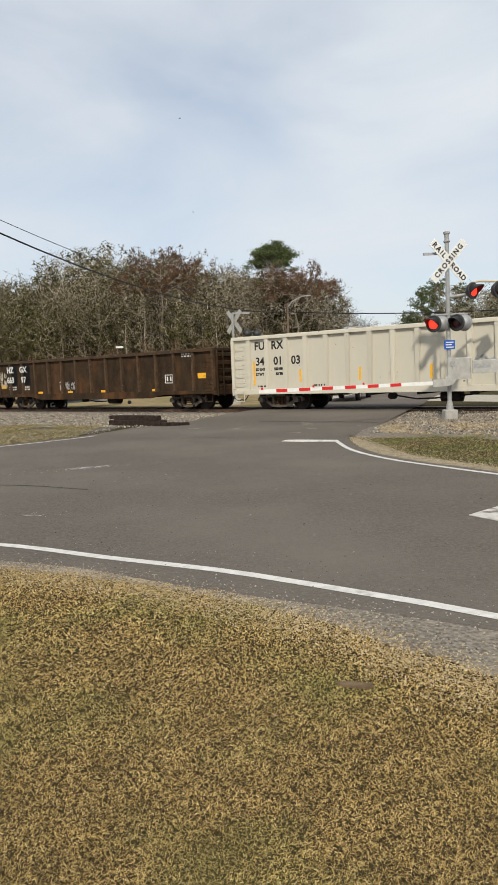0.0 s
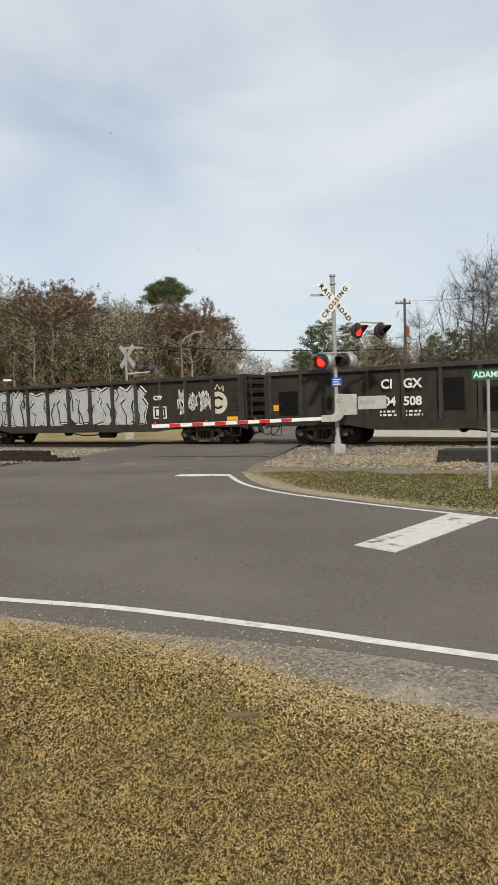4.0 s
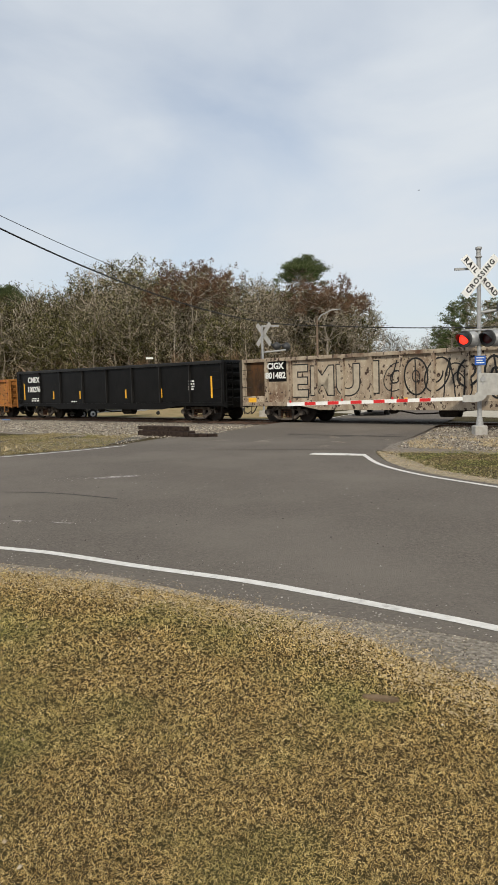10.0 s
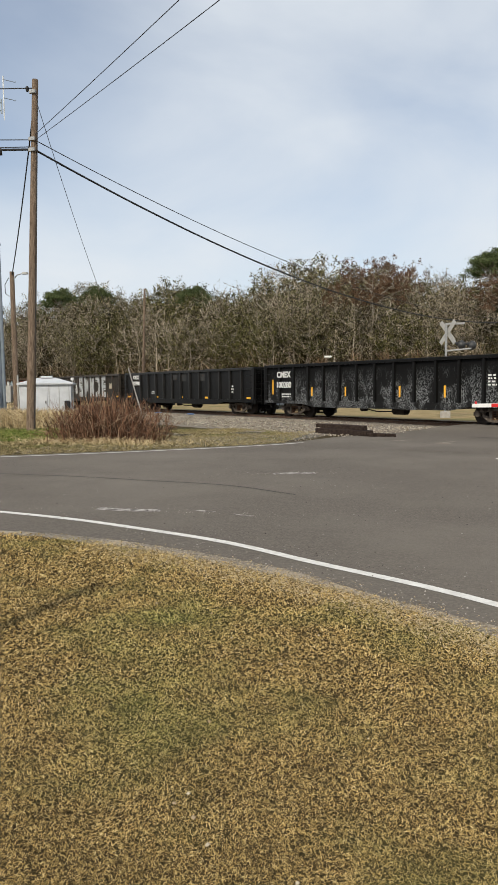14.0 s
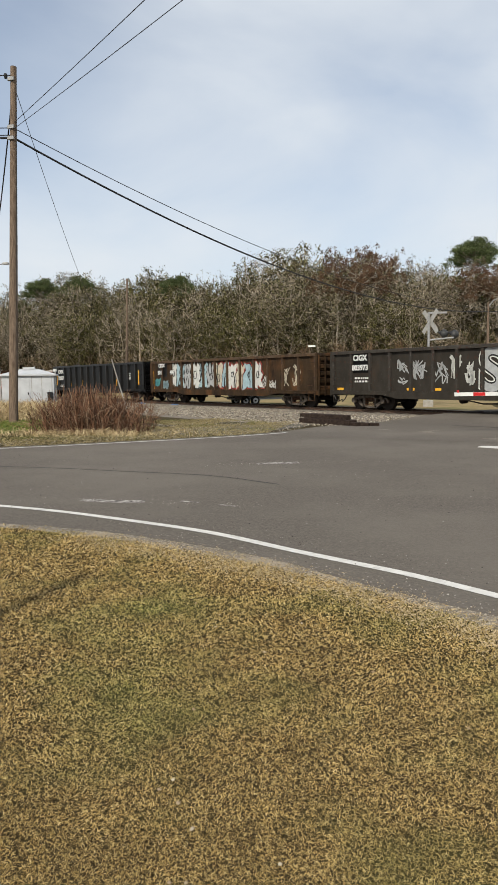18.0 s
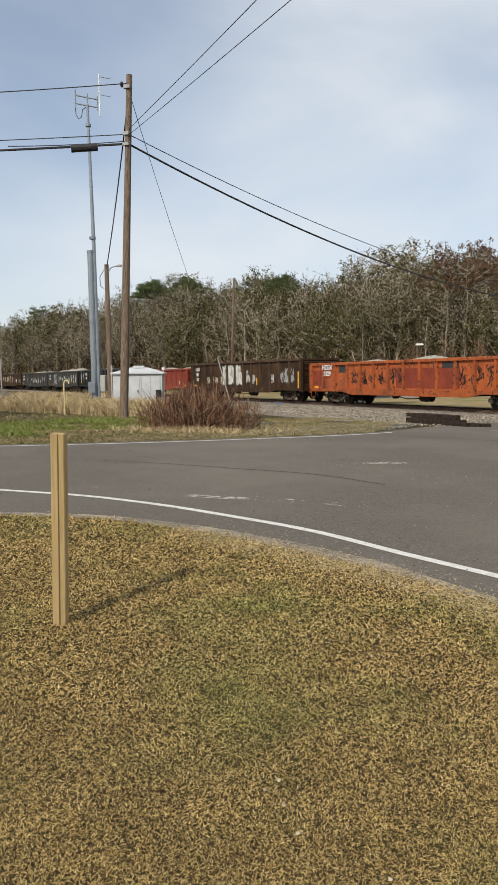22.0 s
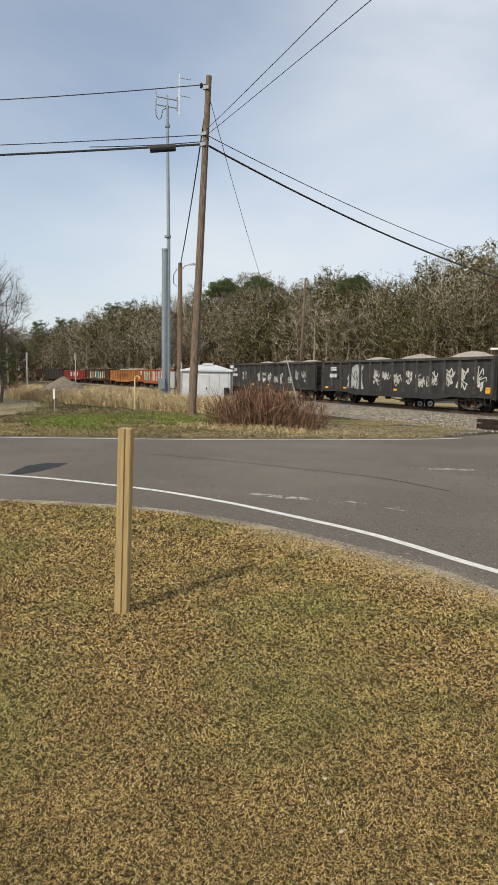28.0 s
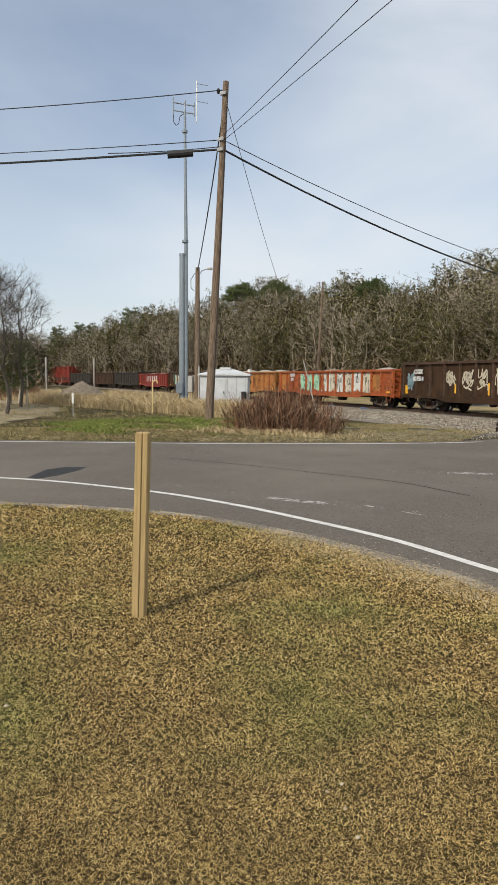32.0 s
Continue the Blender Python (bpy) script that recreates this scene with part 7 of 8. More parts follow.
vp = thing("vent_pipe", "pale yellow bent vent pipe in the grass", "vent pipe", pose(-22.45, 28.15, 0, 0, 0, 30))
part("pipe", Build().tube([(0, 0, -0.1), (0, 0, 1.55), (0.03, 0, 1.66), (0.12, 0, 1.72), (0.22, 0, 1.68), (0.25, 0, 1.55)], 0.032, 10), material("pale_yellow_paint", (0.72, 0.58, 0.28), (0.62, 0.5, 0.25), 5.0, 0.6), vp)
wm = thing("marker_post", "thin marker post with a white plate", "marker post", pose(-23.26, 23.4, 0))
part("stake", Build().tube([(0, 0, -0.05), (0, 0, 0.75)], 0.02, 6), M_STEEL, wm)
part("plate", Build().bevel_box(-0.06, 0.06, -0.03, 0.0, 0.62, 1.08, 0.01), M_WHITE, wm, "white marker plate")
for x, y, h in ((-45.2, 42.4, 3.5), (-42.4, 45.2, 3.5)):
    q = thing("line_post", "tall thin pale concrete post by the tracks", "post", pose(x, y, 0))
    part("shaft", Build().tube([(0, 0, -0.1), (0, 0, h - 0.5)], 0.05, 8), M_CONCRETE, q)
    part("cap", Build().tube([(0, 0, h - 0.55), (0, 0, h)], 0.09, 10), M_CONCRETE, q, "pale cylindrical cap")
lr = thing("leaning_rod", "thin pale rod leaning beside the ballast", "rod", pose(-16.6, 35.3, 0))
part("rod", Build().tube([(0, 0, -0.1), (-0.72, -0.32, 2.85)], [0.045, 0.03], 8), M_CONCRETE, lr)
gp_ = Build()
vs = []
NR, NA = 14, 40
for i in range(NR):
    for j in range(NA):
        f, a = i / (NR - 1), 2 * math.pi * j / NA
        rr = 2.6 * f * (1 + 0.14 * noise.noise((math.cos(a) * 2, math.sin(a) * 2, 4)))
        z = 1.62 * (1 - f) ** 0.85 + 0.16 * noise.noise((rr * math.cos(a) * 2, rr * math.sin(a) * 2, 1)) * (1 - f)
        vs.append((rr * math.cos(a), rr * math.sin(a), z - 0.02))
gp_.add(vs, [(i * NA + j, (i + 1) * NA + j, (i + 1) * NA + (j + 1) % NA, i * NA + (j + 1) % NA) for i in range(NR - 1) for j in range(NA)])
pile = tagged(part("gravel_mound", gp_, material("grey_gravel_heap", (0.27, 0.225, 0.17), (0.10, 0.08, 0.06), 7.0, 0.95, bump=1.0, bump_scale=9), at=pose(-36.2, 37.4, 0)), "mound of grey gravel in the dry grass", "gravel mound")

# ---- verges ----
def off_track(s_, o):
    p = U0 * s_ + N0 * o
    return p.x, p.y


def patch(name, pts, z, mat, label, category, wobble=0.25):
    line = smooth_line(pts + [pts[0]], 0.6)[:-1]
    out = [(p.x + wobble * noise.noise((p.x * 0.9, p.y * 0.9, 2)), p.y + wobble * noise.noise((p.x * 0.9, p.y * 0.9, 7))) for p in line]
    return tagged(part(name, Build().slab(out, -0.01, z), mat), label, category, kind="structure")


patch("gravel_bed", [off_track(70, 20.5), off_track(45, 17.8), off_track(32, 16.2), off_track(24, 16.0), off_track(19.5, 16.8), off_track(17.5, 19.5), off_track(17.6, 22.0), off_track(30, 22.2), off_track(70, 22.2)], 0.010, M_BALLAST, "spread of pale crushed stone beside the tracks", "gravel")
patch("cinder_path", [(-9.6, 20.0), (-7.2, 20.6), (-5.4, 22.2), (-4.7, 24.0), (-4.6, 26.6), (-6.4, 26.2), (-8.6, 24.6), (-10.6, 23.2), (-11.0, 21.4)], 0.007, M_OILED, "dark cinder patch between road and ballast", "gravel")
patch("dirt_track", [(-20.8, 15.8), (-25, 23.5), (-32, 31), (-45, 41.5), (-64, 55), (-70, 50), (-52, 38), (-38, 27), (-28, 18), (-24.5, 13)], 0.008, M_DIRT, "bare dirt track leading off through the grass", "dirt track", 0.7)
gs_, go_ = np.arange(-20, 15.6, 0.5), np.arange(15.6, 23.7, 0.3)
b = Build()
vs = []
for s_ in gs_:
    for o in go_:
        x, y = off_track(s_, o)
        rim_ = min(1.0, max(0.0, (o - 15.6 - 0.8 * noise.noise((s_ * 0.4, 0, 11))) / 0.6))
        vs.append((x, y, -0.02 + 0.03 * rim_ + 0.62 * hump(x, y) + 0.02 * noise.noise((x * 1.3, y * 1.3, 2)) * rim_))
k = len(go_)
b.add(vs, [(i * k + j, (i + 1) * k + j, (i + 1) * k + j + 1, i * k + j + 1) for i in range(len(gs_) - 1) for j in range(k - 1)])
tagged(part("gravel_bed", b, M_BALLAST), "spread of pale crushed stone round the signal mast", "gravel", kind="structure")
patch("dirt_edge", [(2.5, 17.5), (2.5, 15.0), (2.9, 13.3), (3.6, 11.85), (4.2, 10.8), (4.8, 10.0), (5.0, 10.05), (4.45, 11.05), (3.85, 12.2), (3.2, 13.9), (2.95, 16.2)], 0.0135, M_DIRT, "bare sandy edge inside the curve", "shoulder", 0.12)
patch("dry_field", [off_track(110, 27.6), off_track(60, 27.4), off_track(21.8, 27.4), off_track(23.8, 35), off_track(28.5, 45), off_track(37, 60), off_track(70, 74), off_track(110, 74)], 0.006, M_FIELD, "bleached winter grass field beyond the tracks", "field")
patch("far_road", [off_track(24, 35.5), off_track(4, 30.2), off_track(-12, 29.6), off_track(-60, 29.6), off_track(-60, 35), off_track(-12, 34.5), off_track(2, 35.2), off_track(22, 40.5)], 0.012, material("pale_sandy_road", (0.46, 0.42, 0.35), (0.36, 0.33, 0.27), 3.0, 0.9, bump=0.4, bump_scale=30), "pale sandy road along the far side of the tracks", "road")
patch("red_pavement", [off_track(-6, 38.2), off_track(-45, 38.6), off_track(-45, 43), off_track(-6, 42.4)], 0.05, material("red_pavement", (0.40, 0.11, 0.08), (0.30, 0.09, 0.07), 4.0, 0.9, bump=0.3), "red paved strip beyond the tracks", "pavement", 0.1)


def stones(name, label, pts, size, seed, mat):
    """Loose angular stones, joined."""
    rng = np.random.default_rng(seed)
    n = len(pts)
    o = np.array([(1, 0, 0), (-1, 0, 0), (0, 1, 0), (0, -1, 0), (0, 0, 0.8), (0, 0, -0.6)], float)
    f = np.array([(0, 2, 4), (2, 1, 4), (1, 3, 4), (3, 0, 4), (2, 0, 5), (1, 2, 5), (3, 1, 5), (0, 3, 5)])
    s = size * rng.uniform(0.5, 1.4, (n, 1, 1))
    v = o[None] * rng.uniform(0.6, 1.2, (n, 6, 3))
    a = rng.uniform(0, 6.283, n)
    c, d = np.cos(a)[:, None], np.sin(a)[:, None]
    v = np.stack([v[..., 0] * c - v[..., 1] * d, v[..., 0] * d + v[..., 1] * c, v[..., 2]], -1) * s + pts[:, None]
    me = bpy.data.meshes.new(name)
    me.vertices.add(n * 6)
    me.vertices.foreach_set("co", v.astype(np.float32).ravel())
    idx = (f[None] + (np.arange(n) * 6)[:, None, None]).astype(np.int32).ravel()
    me.loops.add(len(idx))
    me.loops.foreach_set("vertex_index", idx)
    me.polygons.add(n * 8)
    me.polygons.foreach_set("loop_start", np.arange(0, n * 24, 3, dtype=np.int32))
    me.materials.append(mat)
    me.update(calc_edges=True)
    return tagged(part(name, me, mat), label, "stones", kind="stuff")


M_STONES = island_material("mixed_ballast_stones", [(0.05, 0.042, 0.034), (0.27, 0.235, 0.185), (0.52, 0.465, 0.38), (0.15, 0.118, 0.084), (0.38, 0.325, 0.25)])
rng = np.random.default_rng(21)
pp = []
for n_, s0_, s1_, o0_, o1_ in ((9000, 17.8, 46, 16.6, 23.6), (3500, 46, 80, 18.5, 23.6), (2500, 16, 60, 24.4, 26.8)):
    s_, o_ = rng.uniform(s0_, s1_, n_), rng.uniform(o0_, o1_, n_)
    pp.append(np.stack([U0.x * s_ + N0.x * o_, U0.y * s_ + N0.y * o_, np.full(n_, 0.018)], 1))
stones("loose_ballast", "pale loose ballast stones beside the tracks", np.concatenate(pp), 0.04, 3, M_STONES)
s_, o_ = rng.uniform(-14, 15.5, 20000), rng.uniform(16.8, 24.0, 20000)
q_ = np.stack([U0.x * s_ + N0.x * o_, U0.y * s_ + N0.y * o_, [0.018 + 0.62 * hump(U0.x * a_ + N0.x * c_, U0.y * a_ + N0.y * c_) for a_, c_ in zip(s_, o_)]], 1)
inside = (q_[:, 0] - 2.9) * 0.93 - (q_[:, 1] - 18.4) * 0.40 > 0
stones("loose_ballast", "loose grey stones round the signal mast", q_[inside], 0.032, 4, M_STONES)
ge = np.array([(p.x, p.y) for p in smooth_line(GRASS_EDGE[4:-1], 0.02)])
ae = np.array([(p.x, p.y) for p in smooth_line(ASPHALT_NEAR[2:-2][::-1], 0.02)])
k_ = rng.integers(0, len(ge), 5200)
t_ = rng.uniform(-0.15, 1.15, (5200, 1))
near_ = ae[np.argmin(((ge[k_][:, None] - ae[None]) ** 2).sum(-1), 1)]
q_ = ge[k_] * (1 - t_) + near_ * t_ + rng.normal(0, 0.03, (5200, 2))
stones("loose_gravel", "small loose gravel along the asphalt edge", np.concatenate([q_, np.full((5200, 1), 0.009)], 1), 0.008, 5, M_STONES)

# dark timbers and panels lying on either side of the crossing
st = thing("timber_stack", "stack of dark weathered crossing timbers beside the road", "timber stack", pose(-5.2, 26.0, 0, 0, 0, -38))
for x0, x1, y0, y1, z0, z1, rz in ((0.0, 2.65, 0.0, 0.24, 0.0, 0.20, 0), (0.05, 2.5, 0.27, 0.50, 0.0, 0.19, 0.6), (0.1, 2.3, 0.53, 0.78, 0.0, 0.18, -0.8), (0.2, 2.45, 0.06, 0.28, 0.205, 0.37, 1.0), (0.0, 1.9, 0.34, 0.58, 0.20, 0.36, -1.4), (-0.5, 0.4, 0.62, 0.80, 0.19, 0.33, 9.0)):
    part("timber", Build().bevel_box(x0, x1, y0, y1, z0 + 0.004, z1, 0.02), M_TIE, st, at=pose(0, 0, 0, 0, 0, rz))
for i in range(3):
    w_ = 0.10 + 0.05 * noise.noise((i * 1.9, 0, 3))
    part("offcut", Build().bevel_box(-0.16, 0.16, -w_, w_, 0.0, 0.14 - 0.012 * i, 0.015), M_TIE, st, at=pose(2.85 + 0.24 * i, 0.12 + 0.22 * (i % 3), 0.004, 0, 4 * (i % 2), 23 * i))
st = thing("panel_stack", "low stack of dark rubber crossing panels by the tracks", "panel stack", pose(7.85, 17.75, 0, 0, 0, -38))
M_RUBBER = material("black_rubber_panel", (0.03, 0.029, 0.028), (0.05, 0.047, 0.043), 6.0, 0.85, bump=0.3, bump_scale=30)
for i, (x0, x1, y0) in enumerate(((0.0, 3.4, 0.0), (0.02, 3.38, 0.01))):
    part("panel", Build().bevel_box(x0, x1, y0, 0.62 + 0.25 * i, 0.165 * i + 0.004, 0.165 * (i + 1), 0.008), M_RUBBER, st)


# ---- grasses ----
def blades(name, label, xy, length, width, lie, seed, mat, z=0.0, category="grass", bend=0.5):
    """Grass: each blade a bent ribbon of two quads. lie: 0 upright to 1 flat."""
    rng = np.random.default_rng(seed)
    n = len(xy)
    a = rng.uniform(0, 6.283, n)
    ln = length * rng.uniform(0.5, 1.4, n)
    up = np.clip(1 - lie + rng.normal(0, 0.22, n), 0.06, 1.0)
    d = np.stack([np.cos(a) * np.sqrt(1 - up ** 2 * 0.98), np.sin(a) * np.sqrt(1 - up ** 2 * 0.98), up], 1)
    side = np.stack([-np.sin(a), np.cos(a), rng.normal(0, 0.5, n)], 1) * (np.broadcast_to(width, n) * rng.uniform(0.6, 1.4, n))[:, None] / 2
    p0 = np.concatenate([xy, np.full((n, 1), z)], 1)
    p1 = p0 + d * (ln * 0.55)[:, None]
    a2 = a + rng.normal(0, 0.9, n)
    d2 = np.stack([np.cos(a2), np.sin(a2), up * (1 - bend) - bend * rng.uniform(0.0, 0.6, n)], 1)
    d2 /= np.linalg.norm(d2, axis=1, keepdims=True)
    p2 = p1 + d2 * (ln * 0.45)[:, None]
    p2[:, 2] = np.maximum(p2[:, 2], z + 0.003)
    q = np.stack([p0 - side, p0 + side, p1 + side * 0.9, p1 - side * 0.9, p1 - side * 0.9, p1 + side * 0.9, p2 + side * 0.25, p2 - side * 0.25], 1)
    return tagged(part(name, quads_mesh(name, q, mat), mat), label, category, kind="stuff")


def blade_material(name, colours, patch_colours, scale, lo, hi):
    """Blades vary one by one, and turn green in broad patches."""
    m = island_material(name, colours, 0.75)
    nt = m.node_tree
    bsdf = nt.nodes["Principled BSDF"]
    ramp = [x for x in nt.nodes if x.bl_idname == "ShaderNodeValToRGB"][0]
    geo = [x for x in nt.nodes if x.bl_idname == "ShaderNodeNewGeometry"][0]
    r2 = nt.nodes.new("ShaderNodeValToRGB")
    while len(r2.color_ramp.elements) < len(patch_colours):
        r2.color_ramp.elements.new(0.5)
    for i, c in enumerate(patch_colours):
        r2.color_ramp.elements[i].position = i / (len(patch_colours) - 1)
        r2.color_ramp.elements[i].color = (*c, 1)
    nt.links.new(geo.outputs["Random Per Island"], r2.inputs["Fac"])
    co = nt.nodes.new("ShaderNodeTexCoord")
    nz = nt.nodes.new("ShaderNodeTexNoise")
    nz.inputs["Scale"].default_value = scale
    nz.inputs["Detail"].default_value = 5.0
    nt.links.new(co.outputs["Object"], nz.inputs["Vector"])
    mr = nt.nodes.new("ShaderNodeMapRange")
    mr.inputs["From Min"].default_value, mr.inputs["From Max"].default_value = lo, hi
    nt.links.new(nz.outputs["Fac"], mr.inputs["Value"])
    mx = nt.nodes.new("ShaderNodeMixRGB")
    nt.links.new(mr.outputs["Result"], mx.inputs["Fac"])
    nt.links.new(ramp.outputs["Color"], mx.inputs["Color1"])
    nt.links.new(r2.outputs["Color"], mx.inputs["Color2"])
    fine = nt.nodes.new("ShaderNodeTexNoise")
    fine.inputs["Scale"].default_value = scale * 4.5
    fine.inputs["Detail"].default_value = 4.0
    nt.links.new(co.outputs["Object"], fine.inputs["Vector"])
    fr = nt.nodes.new("ShaderNodeMapRange")
    fr.inputs["From Min"].default_value, fr.inputs["From Max"].default_value = 0.35, 0.65
    fr.inputs["To Min"].default_value, fr.inputs["To Max"].default_value = 0.80, 1.10
    nt.links.new(fine.outputs["Fac"], fr.inputs["Value"])
    hs = nt.nodes.new("ShaderNodeHueSaturation")
    nt.links.new(fr.outputs["Result"], hs.inputs["Value"])
    nt.links.new(mx.outputs["Color"], hs.inputs["Color"])
    nt.links.new(hs.outputs["Color"], bsdf.inputs["Base Color"])
    return m


M_BLADES = blade_material("dormant_grass_blades", [(0.030, 0.019, 0.007), (0.36, 0.240, 0.080), (0.60, 0.44, 0.182), (0.085, 0.054, 0.017), (0.46, 0.315, 0.114), (0.70, 0.555, 0.28)],
                          [(0.030, 0.040, 0.009), (0.20, 0.215, 0.052), (0.12, 0.155, 0.030), (0.50, 0.43, 0.18), (0.28, 0.26, 0.085)], 0.75, 0.48, 0.76)
rng = np.random.default_rng(31)
edge_xy = np.array([(p.x, p.y) for p in smooth_line(GRASS_EDGE, 0.1)])


def lawn(n, r0, r1, power):
    az_ = np.radians(rng.uniform(-33, 54, n))
    r_ = (r0 ** power + (r1 ** power - r0 ** power) * rng.uniform(0, 1, n)) ** (1 / power)
    xy = np.stack([-np.sin(az_) * r_, np.cos(az_) * r_], 1)
    lim = np.interp(xy[:, 0], edge_xy[:, 0], edge_xy[:, 1]) + rng.normal(0, 0.10, n)
    return xy[xy[:, 1] < lim]


xy = lawn(500000, 1.75, 13.0, 0.2)
far_ = np.hypot(xy[:, 0], xy[:, 1])
blades("lawn_grass", "short dry tan grass blades with green patches", xy, 0.0092 * far_ ** 0.75, 0.00098 * far_, 0.56, 1, M_BLADES, 0.004)

n_ = 90000
az_, r_ = rng.uniform(0, 6.283, n_), np.sqrt(rng.uniform(0.0, 1, n_)) * 7.0
xy = np.stack([np.cos(az_) * r_, np.sin(az_) * r_], 1)
blades("lawn_grass", "short dry tan lawn grass trodden underfoot", xy[(xy[:, 1] < np.interp(xy[:, 0], edge_xy[:, 0], edge_xy[:, 1]) - 0.1) & ((r_ < 1.8) | (np.abs(np.arctan2(-xy[:, 0], xy[:, 1]) - np.radians(10.5)) > np.radians(43.5)))], 0.052, 0.019, 0.72, 12, M_BLADES, 0.004)
# pale straw thinning out over the gravel
k_ = rng.integers(0, len(ge), 36000)
q_ = ge[k_] + rng.normal(0, 0.17, (36000, 2)) - [0.0, 0.12]
M_EDGE = island_material("bleached_grass_blades", [(0.20, 0.145, 0.075), (0.46, 0.36, 0.21), (0.58, 0.475, 0.31), (0.32, 0.235, 0.125)])
blades("edge_grass", "bleached straw grass along the road's gravel edge", q_, 0.028, 0.006, 0.72, 11, M_EDGE, 0.006)
# crumbs of gravel and clods scattered on the asphalt
n_ = 700
q_ = np.stack([rng.uniform(-12, 5, n_), rng.uniform(5.5, 17, n_)], 1)
ln_ = np.interp(q_[:, 0], ae[:, 0][np.argsort(ae[:, 0])], ae[:, 1][np.argsort(ae[:, 0])])
q_ = q_[(q_[:, 1] > ln_ + 0.1) & (q_[:, 1] < 17.0 + q_[:, 0] * 0.2) & (q_[:, 0] < 4.2 - 0.25 * np.abs(q_[:, 1] - 8))]
stones("loose_gravel", "crumbs of gravel and clods on the asphalt", np.concatenate([q_, np.full((len(q_), 1), 0.014)], 1), 0.012, 6, island_material("road_crumbs", [(0.03, 0.026, 0.022), (0.30, 0.28, 0.25), (0.05, 0.04, 0.032), (0.16, 0.14, 0.12), (0.02, 0.018, 0.016)]))

M_GRIT = island_material("road_grit", [(0.03, 0.027, 0.024), (0.10, 0.09, 0.08), (0.20, 0.185, 0.165), (0.34, 0.32, 0.29)])
ln_in = np.array([(p.x, p.y) for p in smooth_line(LINE_NEAR[2:12], 0.02)])
k_ = rng.integers(0, len(ln_in), 500)
q_ = ln_in[k_] + np.array([0.52, 0.85]) * (0.16 + np.abs(rng.normal(0, 0.22, (500, 1)))) + rng.normal(0, 0.03, (500, 2))
stones("loose_gravel", "grit swept up beside the white edge line", np.concatenate([q_, np.full((500, 1), 0.013)], 1), 0.0065, 18, M_GRIT)
pc_ = []
for cx_, cy_, lx_, ly_, m_ in ((-3.3, 13.7, 1.1, 0.16, 150), (-4.6, 9.1, 0.6, 0.07, 60), (-3.0, 9.15, 0.7, 0.10, 40), (-1.6, 12.4, 0.8, 0.3, 30), (-2.5, 7.0, 2.2, 0.10, 140), (0.4, 5.35, 1.2, 0.10, 140)):
    u_ = rng.normal(0, 1, (m_, 2)) * [lx_, ly_]
    tilt_ = 0.35 if cy_ > 12 else -0.05 if cy_ > 8 else -0.55
    pc_.append(np.stack([cx_ + u_[:, 0], cy_ + u_[:, 1] + tilt_ * u_[:, 0], np.full(m_, 0.014)], 1))
stones("loose_gravel", "pale crumbs of broken surfacing on the asphalt", np.concatenate(pc_), 0.009, 8, island_material("pale_crumbs", [(0.34, 0.31, 0.275), (0.20, 0.18, 0.155), (0.46, 0.43, 0.385)]))
# right-hand verge, greener
M_VERGE = blade_material("verge_grass_blades", [(0.06, 0.07, 0.02), (0.19, 0.20, 0.062), (0.38, 0.32, 0.14), (0.14, 0.16, 0.04)], [(0.16, 0.12, 0.055), (0.42, 0.335, 0.175), (0.28, 0.215, 0.105), (0.15, 0.145, 0.05)], 0.8, 0.44, 0.60)
n_ = 80000
xy = np.stack([rng.uniform(2.8, 14, n_), rng.uniform(7, 17.5, n_)], 1)
er = np.array([(p.x, p.y) for p in smooth_line(EDGE_RIGHT, 0.1)])[::-1]
o_ = np.argsort(er[:, 1])
lim = np.interp(xy[:, 1], er[o_, 1], er[o_, 0]) + 0.25 + np.abs(rng.normal(0, 0.2, n_))
bare = np.array([noise.noise((x * 0.9, y * 0.9, 3.0)) for x, y in xy])
keep = (xy[:, 0] > lim) & (bare > -0.34 + 0.12 * (xy @ np.array([N0.x, N0.y]) - 16.5)) & (xy @ np.array([N0.x, N0.y]) < 18.4 + rng.normal(0, 1.0, n_))
blades("verge_grass", "patchy green and tan grass inside the curve", xy[keep], 0.055, 0.009, 0.55, 3, M_VERGE, 0.004)
rv_ = np.random.default_rng(83)
er_ = er[(er[:, 1] > 7) & (er[:, 1] < 17.8)]
q_ = er_[rv_.integers(0, len(er_), 5000)] + np.abs(rv_.normal(0, 0.32, (5000, 2))) * [1.0, 0.25] + [0.02, 0.0]
blades("edge_grass", "bleached straw grass at the edge of the corner", q_, 0.05, 0.009, 0.7, 21, M_EDGE, 0.006)
q_ = er_[rv_.integers(0, len(er_), 1600)] + np.abs(rv_.normal(0, 0.40, (1600, 2))) * [1.0, 0.25]
stones("loose_gravel", "grit washed against the corner's white line", np.concatenate([q_, np.full((1600, 1), 0.012)], 1), 0.012, 22, M_STONES)
q_ = np.stack([rv_.uniform(3.0, 14, 26000), rv_.uniform(12, 22, 26000)], 1)
bare = np.array([noise.noise((x * 1.1, y * 1.1, 7.0)) for x, y in q_])
d_ = q_ @ np.array([N0.x, N0.y])
q_ = q_[(d_ > 16.6) & (d_ < 20.3) & (bare > 0.0) & (q_[:, 0] > np.interp(q_[:, 1], er[o_, 1], er[o_, 0]) + 0.3)]
blades("verge_grass", "withered brown grass among the stones by the mast", q_, 0.11, 0.012, 0.5, 23, M_EDGE, 0.03)
# left verge: trodden tan strip, bright green patch, tall straw
ef = np.array([(p.x, p.y) for p in smooth_line(EDGE_FAR, 0.1)])


